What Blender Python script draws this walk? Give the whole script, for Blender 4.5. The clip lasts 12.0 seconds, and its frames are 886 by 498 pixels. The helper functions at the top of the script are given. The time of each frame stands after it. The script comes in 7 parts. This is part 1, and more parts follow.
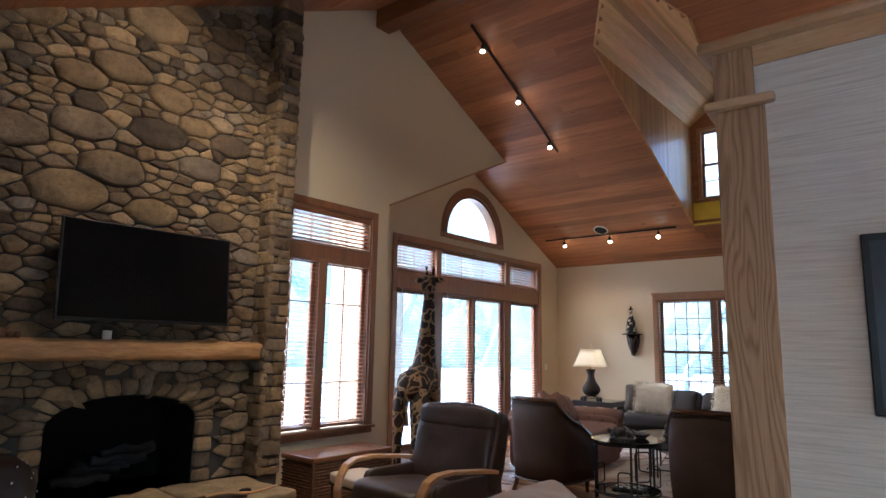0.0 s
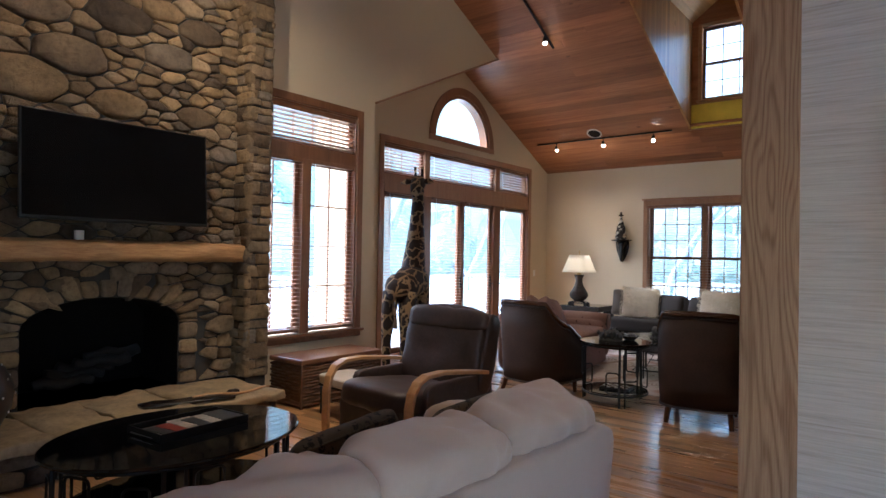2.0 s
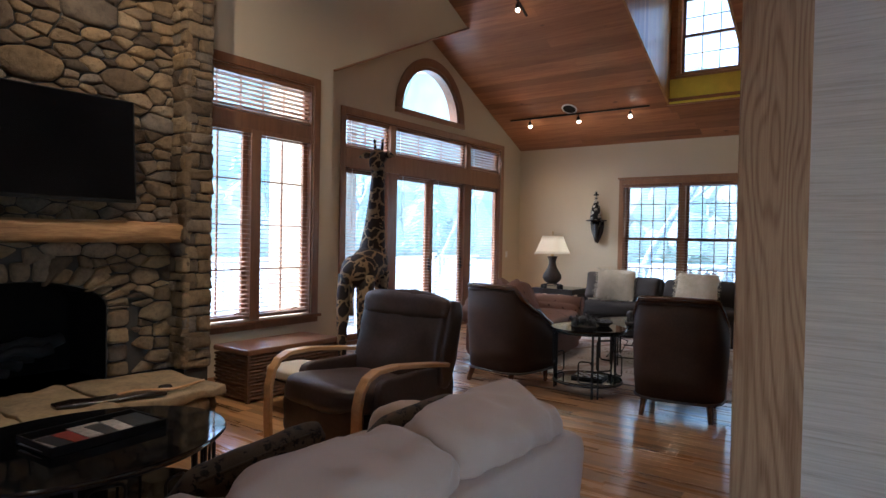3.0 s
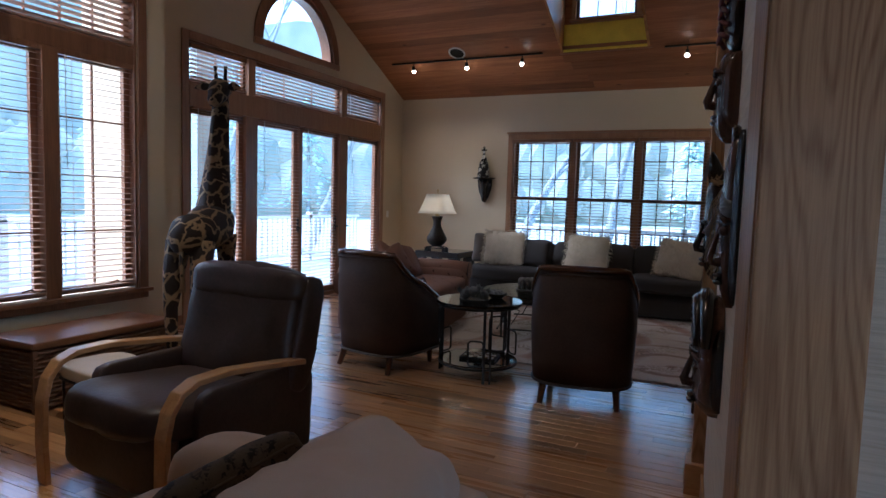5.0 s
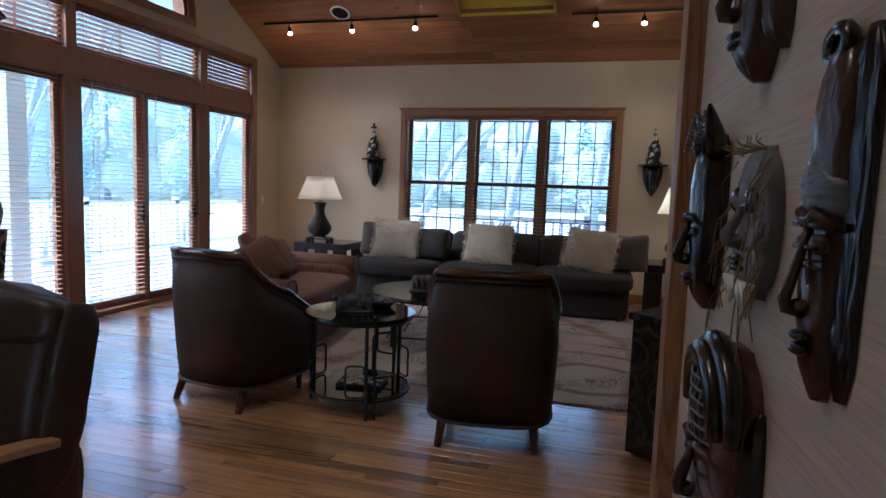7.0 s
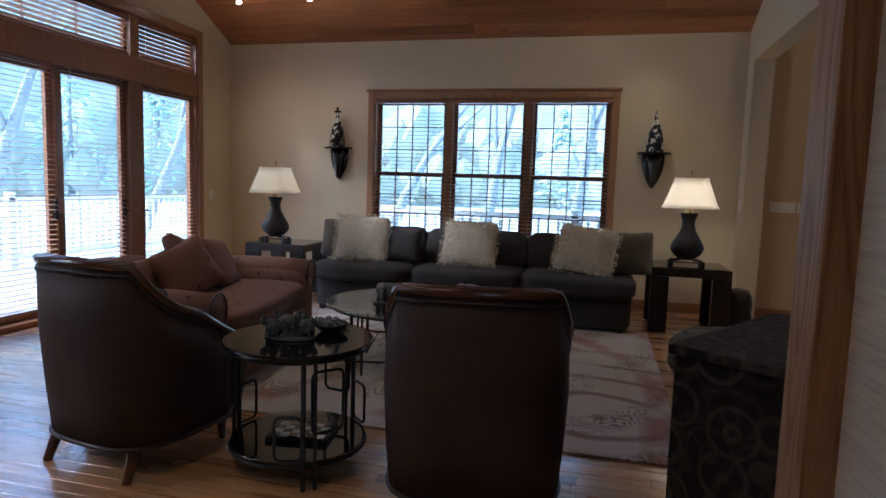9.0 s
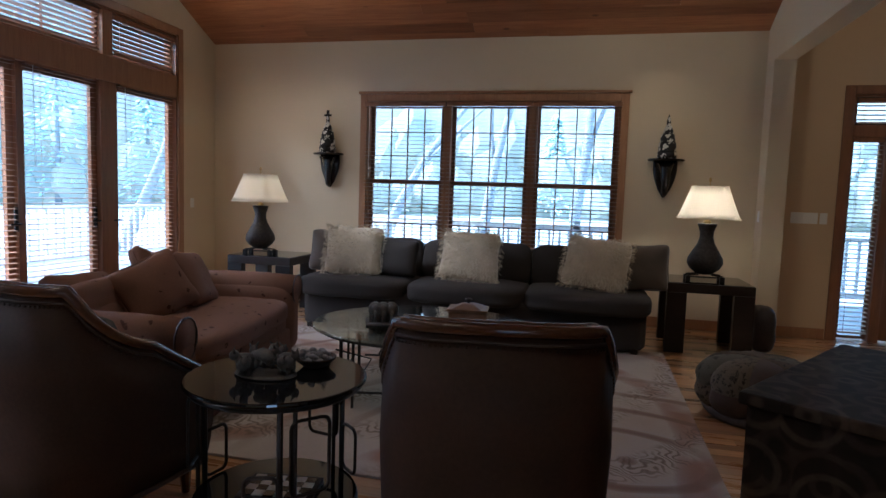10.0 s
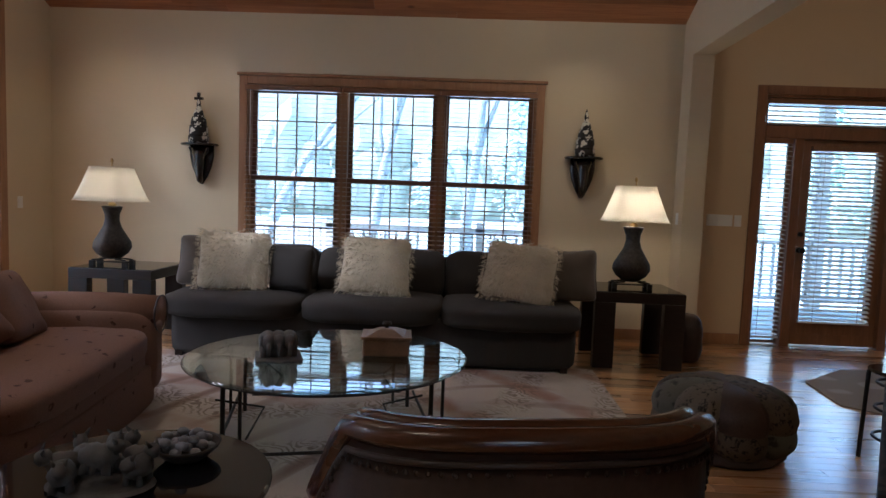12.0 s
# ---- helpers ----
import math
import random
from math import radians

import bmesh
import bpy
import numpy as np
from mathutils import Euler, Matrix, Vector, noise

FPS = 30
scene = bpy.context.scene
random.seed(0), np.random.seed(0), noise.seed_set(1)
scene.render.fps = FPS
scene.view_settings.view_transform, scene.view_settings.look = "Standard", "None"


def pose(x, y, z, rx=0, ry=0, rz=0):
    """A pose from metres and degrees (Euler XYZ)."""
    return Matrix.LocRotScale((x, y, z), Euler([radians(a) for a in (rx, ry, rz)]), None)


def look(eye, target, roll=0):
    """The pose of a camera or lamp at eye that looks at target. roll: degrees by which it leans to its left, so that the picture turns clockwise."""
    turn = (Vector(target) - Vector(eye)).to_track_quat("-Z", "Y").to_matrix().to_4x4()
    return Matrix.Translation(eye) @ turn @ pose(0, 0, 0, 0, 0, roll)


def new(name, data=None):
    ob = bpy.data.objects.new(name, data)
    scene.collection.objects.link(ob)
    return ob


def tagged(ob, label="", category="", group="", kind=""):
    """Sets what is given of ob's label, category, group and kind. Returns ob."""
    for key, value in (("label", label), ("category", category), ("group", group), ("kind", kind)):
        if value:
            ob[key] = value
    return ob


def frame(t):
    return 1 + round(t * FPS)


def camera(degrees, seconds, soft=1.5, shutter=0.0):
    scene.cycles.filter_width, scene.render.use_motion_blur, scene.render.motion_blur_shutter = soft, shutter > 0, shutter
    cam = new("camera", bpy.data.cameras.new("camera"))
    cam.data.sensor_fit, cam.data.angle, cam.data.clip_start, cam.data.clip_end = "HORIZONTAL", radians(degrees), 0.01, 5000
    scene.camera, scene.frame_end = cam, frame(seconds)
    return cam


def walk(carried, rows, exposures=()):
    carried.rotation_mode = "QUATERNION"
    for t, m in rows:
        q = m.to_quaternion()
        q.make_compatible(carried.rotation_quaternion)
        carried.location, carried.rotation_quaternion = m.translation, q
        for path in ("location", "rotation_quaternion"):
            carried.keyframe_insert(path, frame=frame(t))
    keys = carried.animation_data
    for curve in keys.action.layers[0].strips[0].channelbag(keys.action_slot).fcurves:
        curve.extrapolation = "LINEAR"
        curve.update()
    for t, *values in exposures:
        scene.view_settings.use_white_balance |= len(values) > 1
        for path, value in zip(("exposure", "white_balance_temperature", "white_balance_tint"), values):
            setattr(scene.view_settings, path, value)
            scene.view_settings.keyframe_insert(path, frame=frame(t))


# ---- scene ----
cam = camera(71.2, 12.0)
PATH = [
    (0, (0.314, 0.117, 1.525), (-0.948, 1.637, 1.837), 1.0),
    (0.5, (0.304, 0.124, 1.491), (-0.964, 1.654, 1.715), 1.0),
    (1, (0.295, 0.132, 1.465), (-0.976, 1.67, 1.603), 1.0),
    (1.5, (0.263, 0.163, 1.455), (-1.004, 1.709, 1.527), 1.0),
    (2, (0.139, 0.29, 1.455), (-1.101, 1.858, 1.48), 1.0),
    (2.5, (0.074, 0.521, 1.471), (-1.137, 2.112, 1.462), 1.2),
    (3, (-0.044, 0.755, 1.456), (-1.224, 2.37, 1.42), 1.1),
    (3.2, (-0.084, 0.852, 1.461), (-1.25, 2.476, 1.413), 1.4),
    (4.8, (-0.482, 1.56, 1.436), (-1.365, 3.348, 1.283), 1.6),
    (5, (-0.522, 1.668, 1.442), (-1.375, 3.47, 1.283), 1.7),
    (5.5, (-0.611, 1.888, 1.429), (-1.394, 3.72, 1.246), 1.7),
    (6, (-0.705, 2.167, 1.445), (-1.389, 4.037, 1.255), 1.9),
    (6.5, (-0.784, 2.426, 1.448), (-1.368, 4.329, 1.255), 2.0),
    (7, (-0.833, 2.732, 1.434), (-1.376, 4.647, 1.237), 2.0),
    (7.2, (-0.85, 2.835, 1.432), (-1.386, 4.752, 1.233), 2.1),
    (9, (-1.05, 3.722, 1.374), (-1.527, 5.654, 1.17), 1.8),
    (9.5, (-1.087, 3.967, 1.388), (-1.562, 5.9, 1.196), 1.9),
    (10, (-1.228, 4.188, 1.364), (-1.682, 6.129, 1.19), 1.9),
    (10.5, (-1.368, 4.405, 1.345), (-1.782, 6.356, 1.178), 2.0),
    (11, (-1.433, 4.596, 1.335), (-1.8, 6.556, 1.17), 2.1),
    (11.5, (-1.515, 4.791, 1.335), (-1.78, 6.768, 1.17), 2.2),
    (12, (-1.593, 4.969, 1.35), (-1.666, 6.961, 1.191), 2.2),
]
EXPOSURES = [(0.0, 3.55, 5350, 11), (2.0, 3.5, 5350, 11), (3.0, 3.22, 5300, 11), (5.0, 2.55, 5000, 11), (5.6, 2.64, 5000, 11), (6.0, 2.88, 5050, 11), (7.0, 2.84, 4980, 11), (9.0, 2.76, 5120, 11), (10.0, 2.78, 5180, 11), (12.0, 2.92, 5380, 11)]
walk(cam, [(t, look(eye, target, roll)) for t, eye, target, roll in PATH], EXPOSURES)

# ---- world and lights ----
world = bpy.data.worlds.new("sky")
scene.world = world
world.use_nodes = True
wn = world.node_tree.nodes
sky = wn.new("ShaderNodeTexSky")
sky.sky_type, sky.sun_disc = "NISHITA", False
sky.sun_elevation, sky.sun_rotation = radians(38), radians(250)
sky.air_density, sky.dust_density = 1.0, 1.5
world.node_tree.links.new(sky.outputs[0], wn["Background"].inputs[0])
wn["Background"].inputs[1].default_value = 0.15
sun = new("sun", bpy.data.lights.new("sun", "SUN"))
sun.data.energy, sun.data.angle, sun.data.color = 1.2, radians(14), (1.0, 0.98, 0.95)
sun.matrix_world = look((-20, -8, 18), (0, 5, 0))


# ---- materials ----
def mat_new(name):
    m = bpy.data.materials.new(name)
    m.use_nodes = True
    nt = m.node_tree
    return m, nt, nt.nodes["Principled BSDF"]


def node(nt, kind, **vals):
    n = nt.nodes.new("ShaderNode" + kind)
    for k, v in vals.items():
        if k in n.inputs:
            n.inputs[k].default_value = v
    return n


def ramp(nt, src, stops):
    r = nt.nodes.new("ShaderNodeValToRGB")
    el = r.color_ramp.elements
    el[0].position, el[0].color = stops[0][0], (*stops[0][1], 1)
    el[1].position, el[1].color = stops[-1][0], (*stops[-1][1], 1)
    for p, c in stops[1:-1]:
        e = el.new(p)
        e.color = (*c, 1)
    nt.links.new(src, r.inputs[0])
    return r.outputs[0]


def coords(nt, scale=(1, 1, 1), world_space=False):
    mp = nt.nodes.new("ShaderNodeMapping")
    mp.inputs["Scale"].default_value = scale
    if world_space:
        g = nt.nodes.new("ShaderNodeNewGeometry")
        nt.links.new(g.outputs["Position"], mp.inputs[0])
    else:
        tc = nt.nodes.new("ShaderNodeTexCoord")
        nt.links.new(tc.outputs["Object"], mp.inputs[0])
    return mp.outputs[0]


def tex_noise(nt, vec, scale, detail=4.0, rough=0.55, dist=0.0):
    n = node(nt, "TexNoise", Scale=scale, Detail=detail, Roughness=rough, Distortion=dist)
    nt.links.new(vec, n.inputs["Vector"])
    return n.outputs["Fac"]


def mix_col(nt, fac, a, b, blend="MIX"):
    m = nt.nodes.new("ShaderNodeMix")
    m.data_type, m.blend_type = "RGBA", blend
    for sock, v in ((m.inputs[0], fac), (m.inputs[6], a), (m.inputs[7], b)):
        if isinstance(v, bpy.types.NodeSocket):
            nt.links.new(v, sock)
        elif isinstance(v, tuple):
            sock.default_value = (*v, 1)
        else:
            sock.default_value = v
    return m.outputs[2]


def piece_random(nt):
    """A number for each separate piece, be it an object or an island of a mesh."""
    o = nt.nodes.new("ShaderNodeObjectInfo")
    g = nt.nodes.new("ShaderNodeNewGeometry")
    a = nt.nodes.new("ShaderNodeMath")
    a.operation = "ADD"
    f = nt.nodes.new("ShaderNodeMath")
    f.operation = "FRACT"
    nt.links.new(o.outputs["Random"], a.inputs[0])
    nt.links.new(g.outputs["Random Per Island"], a.inputs[1])
    nt.links.new(a.outputs[0], f.inputs[0])
    return f.outputs[0]


def bump(nt, bsdf, h, strength, dist=0.01):
    b = node(nt, "Bump", Strength=strength, Distance=dist)
    nt.links.new(h, b.inputs["Height"])
    nt.links.new(b.outputs[0], bsdf.inputs["Normal"])


def rough_var(nt, bsdf, h, lo, hi):
    m = node(nt, "MapRange")
    m.inputs["To Min"].default_value, m.inputs["To Max"].default_value = lo, hi
    nt.links.new(h, m.inputs["Value"])
    nt.links.new(m.outputs[0], bsdf.inputs["Roughness"])


def plain(name, col, rough=0.6, var=0.12, scale=6.0, grain=120.0, bumps=0.15, metal=0.0, spec=0.5, sheen=0.0, coat=0.0):
    """A surface of one colour with blotches, fine grain and relief."""
    m, nt, b = mat_new(name)
    v = coords(nt)
    n1, n2 = tex_noise(nt, v, scale), tex_noise(nt, v, grain, 3.0)
    lo = tuple(max(0, c * (1 - var)) for c in col)
    hi = tuple(min(1, c * (1 + var)) for c in col)
    c = mix_col(nt, 0.35, ramp(nt, n1, [(0.3, lo), (0.7, hi)]), ramp(nt, n2, [(0.3, lo), (0.7, hi)]))
    nt.links.new(c, b.inputs["Base Color"])
    rough_var(nt, b, n1, max(0.03, rough * 0.85), min(1, rough * 1.12))
    b.inputs["Metallic"].default_value = metal
    b.inputs["Specular IOR Level"].default_value = spec
    if sheen:
        b.inputs["Sheen Weight"].default_value = sheen
    if coat:
        b.inputs["Coat Weight"].default_value = coat
        b.inputs["Coat Roughness"].default_value = 0.1
    if bumps:
        bump(nt, b, n2, bumps, 0.003)
    return m


def wood(name, dark, light, axis=0, rough=0.4, ring=9.0, pieces=0.25, knots=False, coat=0.0, spec=0.5):
    """Wood with grain along one axis (0 x, 1 y, 2 z) and a tone of its own for each piece."""
    m, nt, b = mat_new(name)
    sc = [ring, ring, ring]
    sc[axis] = ring * 0.07
    rnd = piece_random(nt)
    g = nt.nodes.new("ShaderNodeNewGeometry")
    sh = nt.nodes.new("ShaderNodeVectorMath")
    sh.operation = "SCALE"
    sh.inputs[0].default_value = (13.0, 17.0, 11.0)
    nt.links.new(rnd, sh.inputs["Scale"])
    ad = nt.nodes.new("ShaderNodeVectorMath")
    nt.links.new(g.outputs["Position"], ad.inputs[0])
    nt.links.new(sh.outputs[0], ad.inputs[1])
    mp = nt.nodes.new("ShaderNodeMapping")
    mp.inputs["Scale"].default_value = sc
    nt.links.new(ad.outputs[0], mp.inputs[0])
    n1 = tex_noise(nt, mp.outputs[0], 1.0, 5.0, 0.6, 1.2)
    n2 = tex_noise(nt, mp.outputs[0], 9.0, 3.0, 0.6)
    c = ramp(nt, n1, [(0.28, dark), (0.5, tuple((a + d) / 2 for a, d in zip(dark, light))), (0.72, light)])
    c = mix_col(nt, 0.3, c, ramp(nt, n2, [(0.35, dark), (0.6, light)]))
    lo, hi = 1 - pieces, 1 + pieces * 0.6
    c = mix_col(nt, 1.0, c, ramp(nt, rnd, [(0.0, (lo, lo * 0.97, lo * 0.94)), (0.5, (1, 1, 1)), (1.0, (hi, hi * 1.0, hi * 0.98))]), "MULTIPLY")
    if knots:
        v = node(nt, "TexVoronoi", Scale=1.5)
        mk = nt.nodes.new("ShaderNodeMapping")
        sk = [2.2, 2.2, 2.2]
        sk[axis] = 1.1
        mk.inputs["Scale"].default_value = sk
        nt.links.new(ad.outputs[0], mk.inputs[0])
        nt.links.new(mk.outputs[0], v.inputs["Vector"])
        c = mix_col(nt, ramp(nt, v.outputs["Distance"], [(0.035, (0.75, 0.75, 0.75)), (0.085, (0, 0, 0))]), c, tuple(d * 0.35 for d in dark))
    nt.links.new(c, b.inputs["Base Color"])
    rough_var(nt, b, n1, rough * 0.85, rough * 1.15)
    b.inputs["Specular IOR Level"].default_value = spec
    if coat:
        b.inputs["Coat Weight"].default_value = coat
        b.inputs["Coat Roughness"].default_value = 0.16
    bump(nt, b, n2, 0.12, 0.002)
    return m


def oak(name, dark, light, axis=2):
    """Flat-sawn oak: pointed growth rings drawn out along one axis, with fine dark pores."""
    m, nt, b = mat_new(name)
    v = coords(nt, (1, 1, 1), True)
    mp = nt.nodes.new("ShaderNodeMapping")
    sc = [5.0, 5.0, 5.0]
    sc[axis] = 0.55
    mp.inputs["Scale"].default_value = sc
    nt.links.new(v, mp.inputs[0])
    n1 = tex_noise(nt, mp.outputs[0], 1.0, 2.0, 0.45, 0.5)
    k = nt.nodes.new("ShaderNodeMath")
    k.operation = "MULTIPLY"
    k.inputs[1].default_value = 105.0
    nt.links.new(n1, k.inputs[0])
    s = nt.nodes.new("ShaderNodeMath")
    s.operation = "SINE"
    nt.links.new(k.outputs[0], s.inputs[0])
    r = node(nt, "MapRange")
    r.inputs["From Min"].default_value = -1.0
    nt.links.new(s.outputs[0], r.inputs["Value"])
    pores = nt.nodes.new("ShaderNodeMapping")
    sp = [90.0, 90.0, 90.0]
    sp[axis] = 3.0
    pores.inputs["Scale"].default_value = sp
    nt.links.new(v, pores.inputs[0])
    n2 = tex_noise(nt, pores.outputs[0], 2.0, 3.0, 0.6)
    mid = tuple(a * .45 + c * .55 for a, c in zip(dark, light))
    c = ramp(nt, r.outputs[0], [(0.0, dark), (0.3, mid), (0.75, light)])
    c = mix_col(nt, 0.4, c, ramp(nt, n2, [(0.35, dark), (0.6, light)]))
    nt.links.new(c, b.inputs["Base Color"])
    rough_var(nt, b, n2, 0.45, 0.62)
    b.inputs["Specular IOR Level"].default_value = 0.3
    b.inputs["Coat Weight"].default_value = 0.04
    b.inputs["Coat Roughness"].default_value = 0.15
    bump(nt, b, n2, 0.15, 0.002)
    return m


M = {}
M["paint"] = plain("cream_wall_paint", (0.64, 0.52, 0.35), 0.75, 0.03, 1.2, 220, 0.06)
# Warm light in the hall is put into this darker tan wall colour.
M["tan"] = plain("warm_lit_hall_paint", (0.60, 0.43, 0.265), 0.75, 0.04, 1.2, 220, 0.06)
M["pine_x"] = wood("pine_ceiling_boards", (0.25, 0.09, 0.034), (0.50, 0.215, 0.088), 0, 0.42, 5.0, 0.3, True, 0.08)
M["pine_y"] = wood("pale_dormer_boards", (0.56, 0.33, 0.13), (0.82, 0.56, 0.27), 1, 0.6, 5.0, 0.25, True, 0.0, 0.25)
M["pine_z"] = wood("pine_boards_upright", (0.36, 0.17, 0.05), (0.6, 0.33, 0.12), 2, 0.5, 5.0, 0.22, True, 0.15)
M["beam"] = wood("stained_ridge_beam", (0.15, 0.05, 0.02), (0.27, 0.1, 0.04), 0, 0.4, 6.0, 0.1)
M["floor"] = wood("oak_strip_floor", (0.31, 0.14, 0.055), (0.68, 0.38, 0.165), 0, 0.28, 8.0, 0.52, False, 1.0, 0.8)
M["floor"].node_tree.nodes["Principled BSDF"].inputs["Coat IOR"].default_value = 1.62
M["oak_z"] = oak("golden_oak_upright", (0.24, 0.112, 0.048), (0.44, 0.248, 0.12), 2)
M["oak_x"] = wood("golden_oak_along_x", (0.36, 0.185, 0.07), (0.58, 0.345, 0.165), 0, 0.32, 16.0, 0.06, False, 0.25)
M["oak_y"] = wood("golden_oak_along_y", (0.36, 0.185, 0.07), (0.58, 0.345, 0.165), 1, 0.32, 16.0, 0.06, False, 0.25)
M["trim"] = wood("stained_window_trim", (0.17, 0.072, 0.034), (0.30, 0.14, 0.066), 2, 0.35, 14.0, 0.1, False, 0.2)
M["trim_l"] = wood("oak_window_casing", (0.27, 0.13, 0.062), (0.42, 0.22, 0.108), 2, 0.35, 14.0, 0.1, False, 0.2)
M["slat"] = wood("blind_slats", (0.27, 0.16, 0.105), (0.42, 0.27, 0.19), 1, 0.3, 10.0, 0.15)
M["slat_x"] = wood("blind_slats_along_x", (0.27, 0.16, 0.105), (0.42, 0.27, 0.19), 0, 0.3, 10.0, 0.15)
M["white"] = plain("white_plastic", (0.8, 0.78, 0.74), 0.4, 0.03, 3, 80, 0.0)
M["black"] = plain("black_metal", (0.02, 0.019, 0.018), 0.4, 0.2, 10, 150, 0.1, 0.6)


def gloss_share(nt, lo, hi, power):
    """How much of the light a pane throws back, by the angle at which it is seen."""
    lw = nt.nodes.new("ShaderNodeLayerWeight")
    p = nt.nodes.new("ShaderNodeMath")
    p.operation = "POWER"
    p.inputs[1].default_value = power
    nt.links.new(lw.outputs["Facing"], p.inputs[0])
    r = nt.nodes.new("ShaderNodeMapRange")
    r.inputs["To Min"].default_value, r.inputs["To Max"].default_value = lo, hi
    nt.links.new(p.outputs[0], r.inputs["Value"])
    return r.outputs[0]


def glass_mat():
    m, nt, b = mat_new("window_glass")
    out = nt.nodes["Material Output"]
    t = nt.nodes.new("ShaderNodeBsdfTransparent")
    g = node(nt, "BsdfGlossy", Roughness=0.02)
    f = gloss_share(nt, 0.03, 0.55, 4.0)
    mx = nt.nodes.new("ShaderNodeMixShader")
    nt.links.new(f, mx.inputs[0])
    nt.links.new(t.outputs[0], mx.inputs[1])
    nt.links.new(g.outputs[0], mx.inputs[2])
    nt.links.new(mx.outputs[0], out.inputs[0])
    return m


M["glass"] = glass_mat()


def grasscloth():
    m, nt, b = mat_new("woven_grasscloth_wallpaper")
    v = coords(nt, (1.0, 1.0, 1.0), True)
    mp = nt.nodes.new("ShaderNodeMapping")
    mp.inputs["Scale"].default_value = (1.6, 1.6, 42.0)
    nt.links.new(v, mp.inputs[0])
    n1 = tex_noise(nt, mp.outputs[0], 1.6, 5.0, 0.65, 0.4)
    mp2 = nt.nodes.new("ShaderNodeMapping")
    mp2.inputs["Scale"].default_value = (5.0, 5.0, 260.0)
    nt.links.new(v, mp2.inputs[0])
    n2 = tex_noise(nt, mp2.outputs[0], 1.0, 4.0, 0.7)
    c = ramp(nt, n1, [(0.22, (0.38, 0.285, 0.205)), (0.45, (0.58, 0.465, 0.345)), (0.75, (0.72, 0.60, 0.465))])
    c = mix_col(nt, 0.4, c, ramp(nt, n2, [(0.3, (0.39, 0.30, 0.215)), (0.65, (0.72, 0.625, 0.515))]))
    nt.links.new(c, b.inputs["Base Color"])
    b.inputs["Roughness"].default_value = 0.7
    bump(nt, b, n2, 0.35, 0.003)
    return m


M["grass"] = grasscloth()


def stone_mat():
    m, nt, b = mat_new("weathered_field_stone")
    rnd = piece_random(nt)
    v = coords(nt, (1, 1, 1), True)
    n1, n2, n3 = tex_noise(nt, v, 4.0, 6.0, 0.6), tex_noise(nt, v, 26.0, 6.0, 0.7), tex_noise(nt, v, 110.0, 4.0, 0.6)
    base = ramp(nt, rnd, [(0.0, (0.085, 0.062, 0.045)), (0.2, (0.21, 0.145, 0.085)), (0.42, (0.33, 0.225, 0.12)), (0.6, (0.24, 0.175, 0.115)),
                          (0.78, (0.42, 0.29, 0.155)), (0.9, (0.27, 0.22, 0.17)), (1.0, (0.11, 0.078, 0.055))])
    c = mix_col(nt, 1.0, base, ramp(nt, n1, [(0.3, (0.62, 0.6, 0.6)), (0.7, (1.25, 1.2, 1.12))]), "MULTIPLY")
    c = mix_col(nt, 0.75, c, ramp(nt, n2, [(0.3, (0.55, 0.52, 0.5)), (0.5, (1, 1, 1)), (0.75, (1.25, 1.2, 1.1))]), "MULTIPLY")
    nt.links.new(c, b.inputs["Base Color"])
    b.inputs["Roughness"].default_value = 0.85
    b.inputs["Specular IOR Level"].default_value = 0.3
    h = nt.nodes.new("ShaderNodeMath")
    nt.links.new(n2, h.inputs[0])
    nt.links.new(n3, h.inputs[1])
    bump(nt, b, h.outputs[0], 0.9, 0.03)
    return m


M["stone"] = stone_mat()
M["mortar"] = plain("dark_raked_mortar", (0.05, 0.042, 0.034), 0.95, 0.3, 12, 90, 0.4)


# ---- mesh helpers ----
def part(name, bm, material, parent=None, label="", smooth=False, m=None):
    me = bpy.data.meshes.new(name)
    bmesh.ops.recalc_face_normals(bm, faces=bm.faces)
    bm.to_mesh(me)
    bm.free()
    if smooth:
        me.polygons.foreach_set("use_smooth", [True] * len(me.polygons))
    me.materials.append(material)
    ob = new(name, me)
    if parent:
        ob.parent = parent
    if m is not None:
        ob.matrix_basis = m
    if label:
        ob["label"] = label
    return ob


def thing(name, label, category, m=None, group=""):
    ob = new(name)
    ob.empty_display_size = 0.1
    if m is not None:
        ob.matrix_basis = m
    return tagged(ob, label, category, group)


def structure(ob, label, category):
    return tagged(ob, label, category, kind="structure")


def B():
    return bmesh.new()


def box(bm, x0, x1, y0, y1, z0, z1, bevel=0.0, segs=2):
    r = bmesh.ops.create_cube(bm, size=1, matrix=Matrix.LocRotScale(((x0 + x1) / 2, (y0 + y1) / 2, (z0 + z1) / 2), None, (abs(x1 - x0), abs(y1 - y0), abs(z1 - z0))))
    if bevel:
        bmesh.ops.bevel(bm, geom=list({e for v in r["verts"] for e in v.link_edges}), offset=bevel, segments=segs, profile=0.6, affect="EDGES")
    return bm


def boxb(*a, **k):
    return box(B(), *a, **k)


def lathe(bm, prof, n=24, m=None, sx=1.0, sy=1.0):
    """Turns the profile of (radius, height) round z."""
    rings = []
    for r, z in prof:
        rings.append([bm.verts.new((r * sx * math.cos(2 * math.pi * i / n), r * sy * math.sin(2 * math.pi * i / n), z)) for i in range(n)])
    for a, b in zip(rings, rings[1:]):
        for i in range(n):
            bm.faces.new((a[i], a[(i + 1) % n], b[(i + 1) % n], b[i]))
    for ring in (rings[0], rings[-1]):
        bm.faces.new(ring)
    if m is not None:
        bmesh.ops.transform(bm, matrix=m, verts=[v for r in rings for v in r])
    return bm


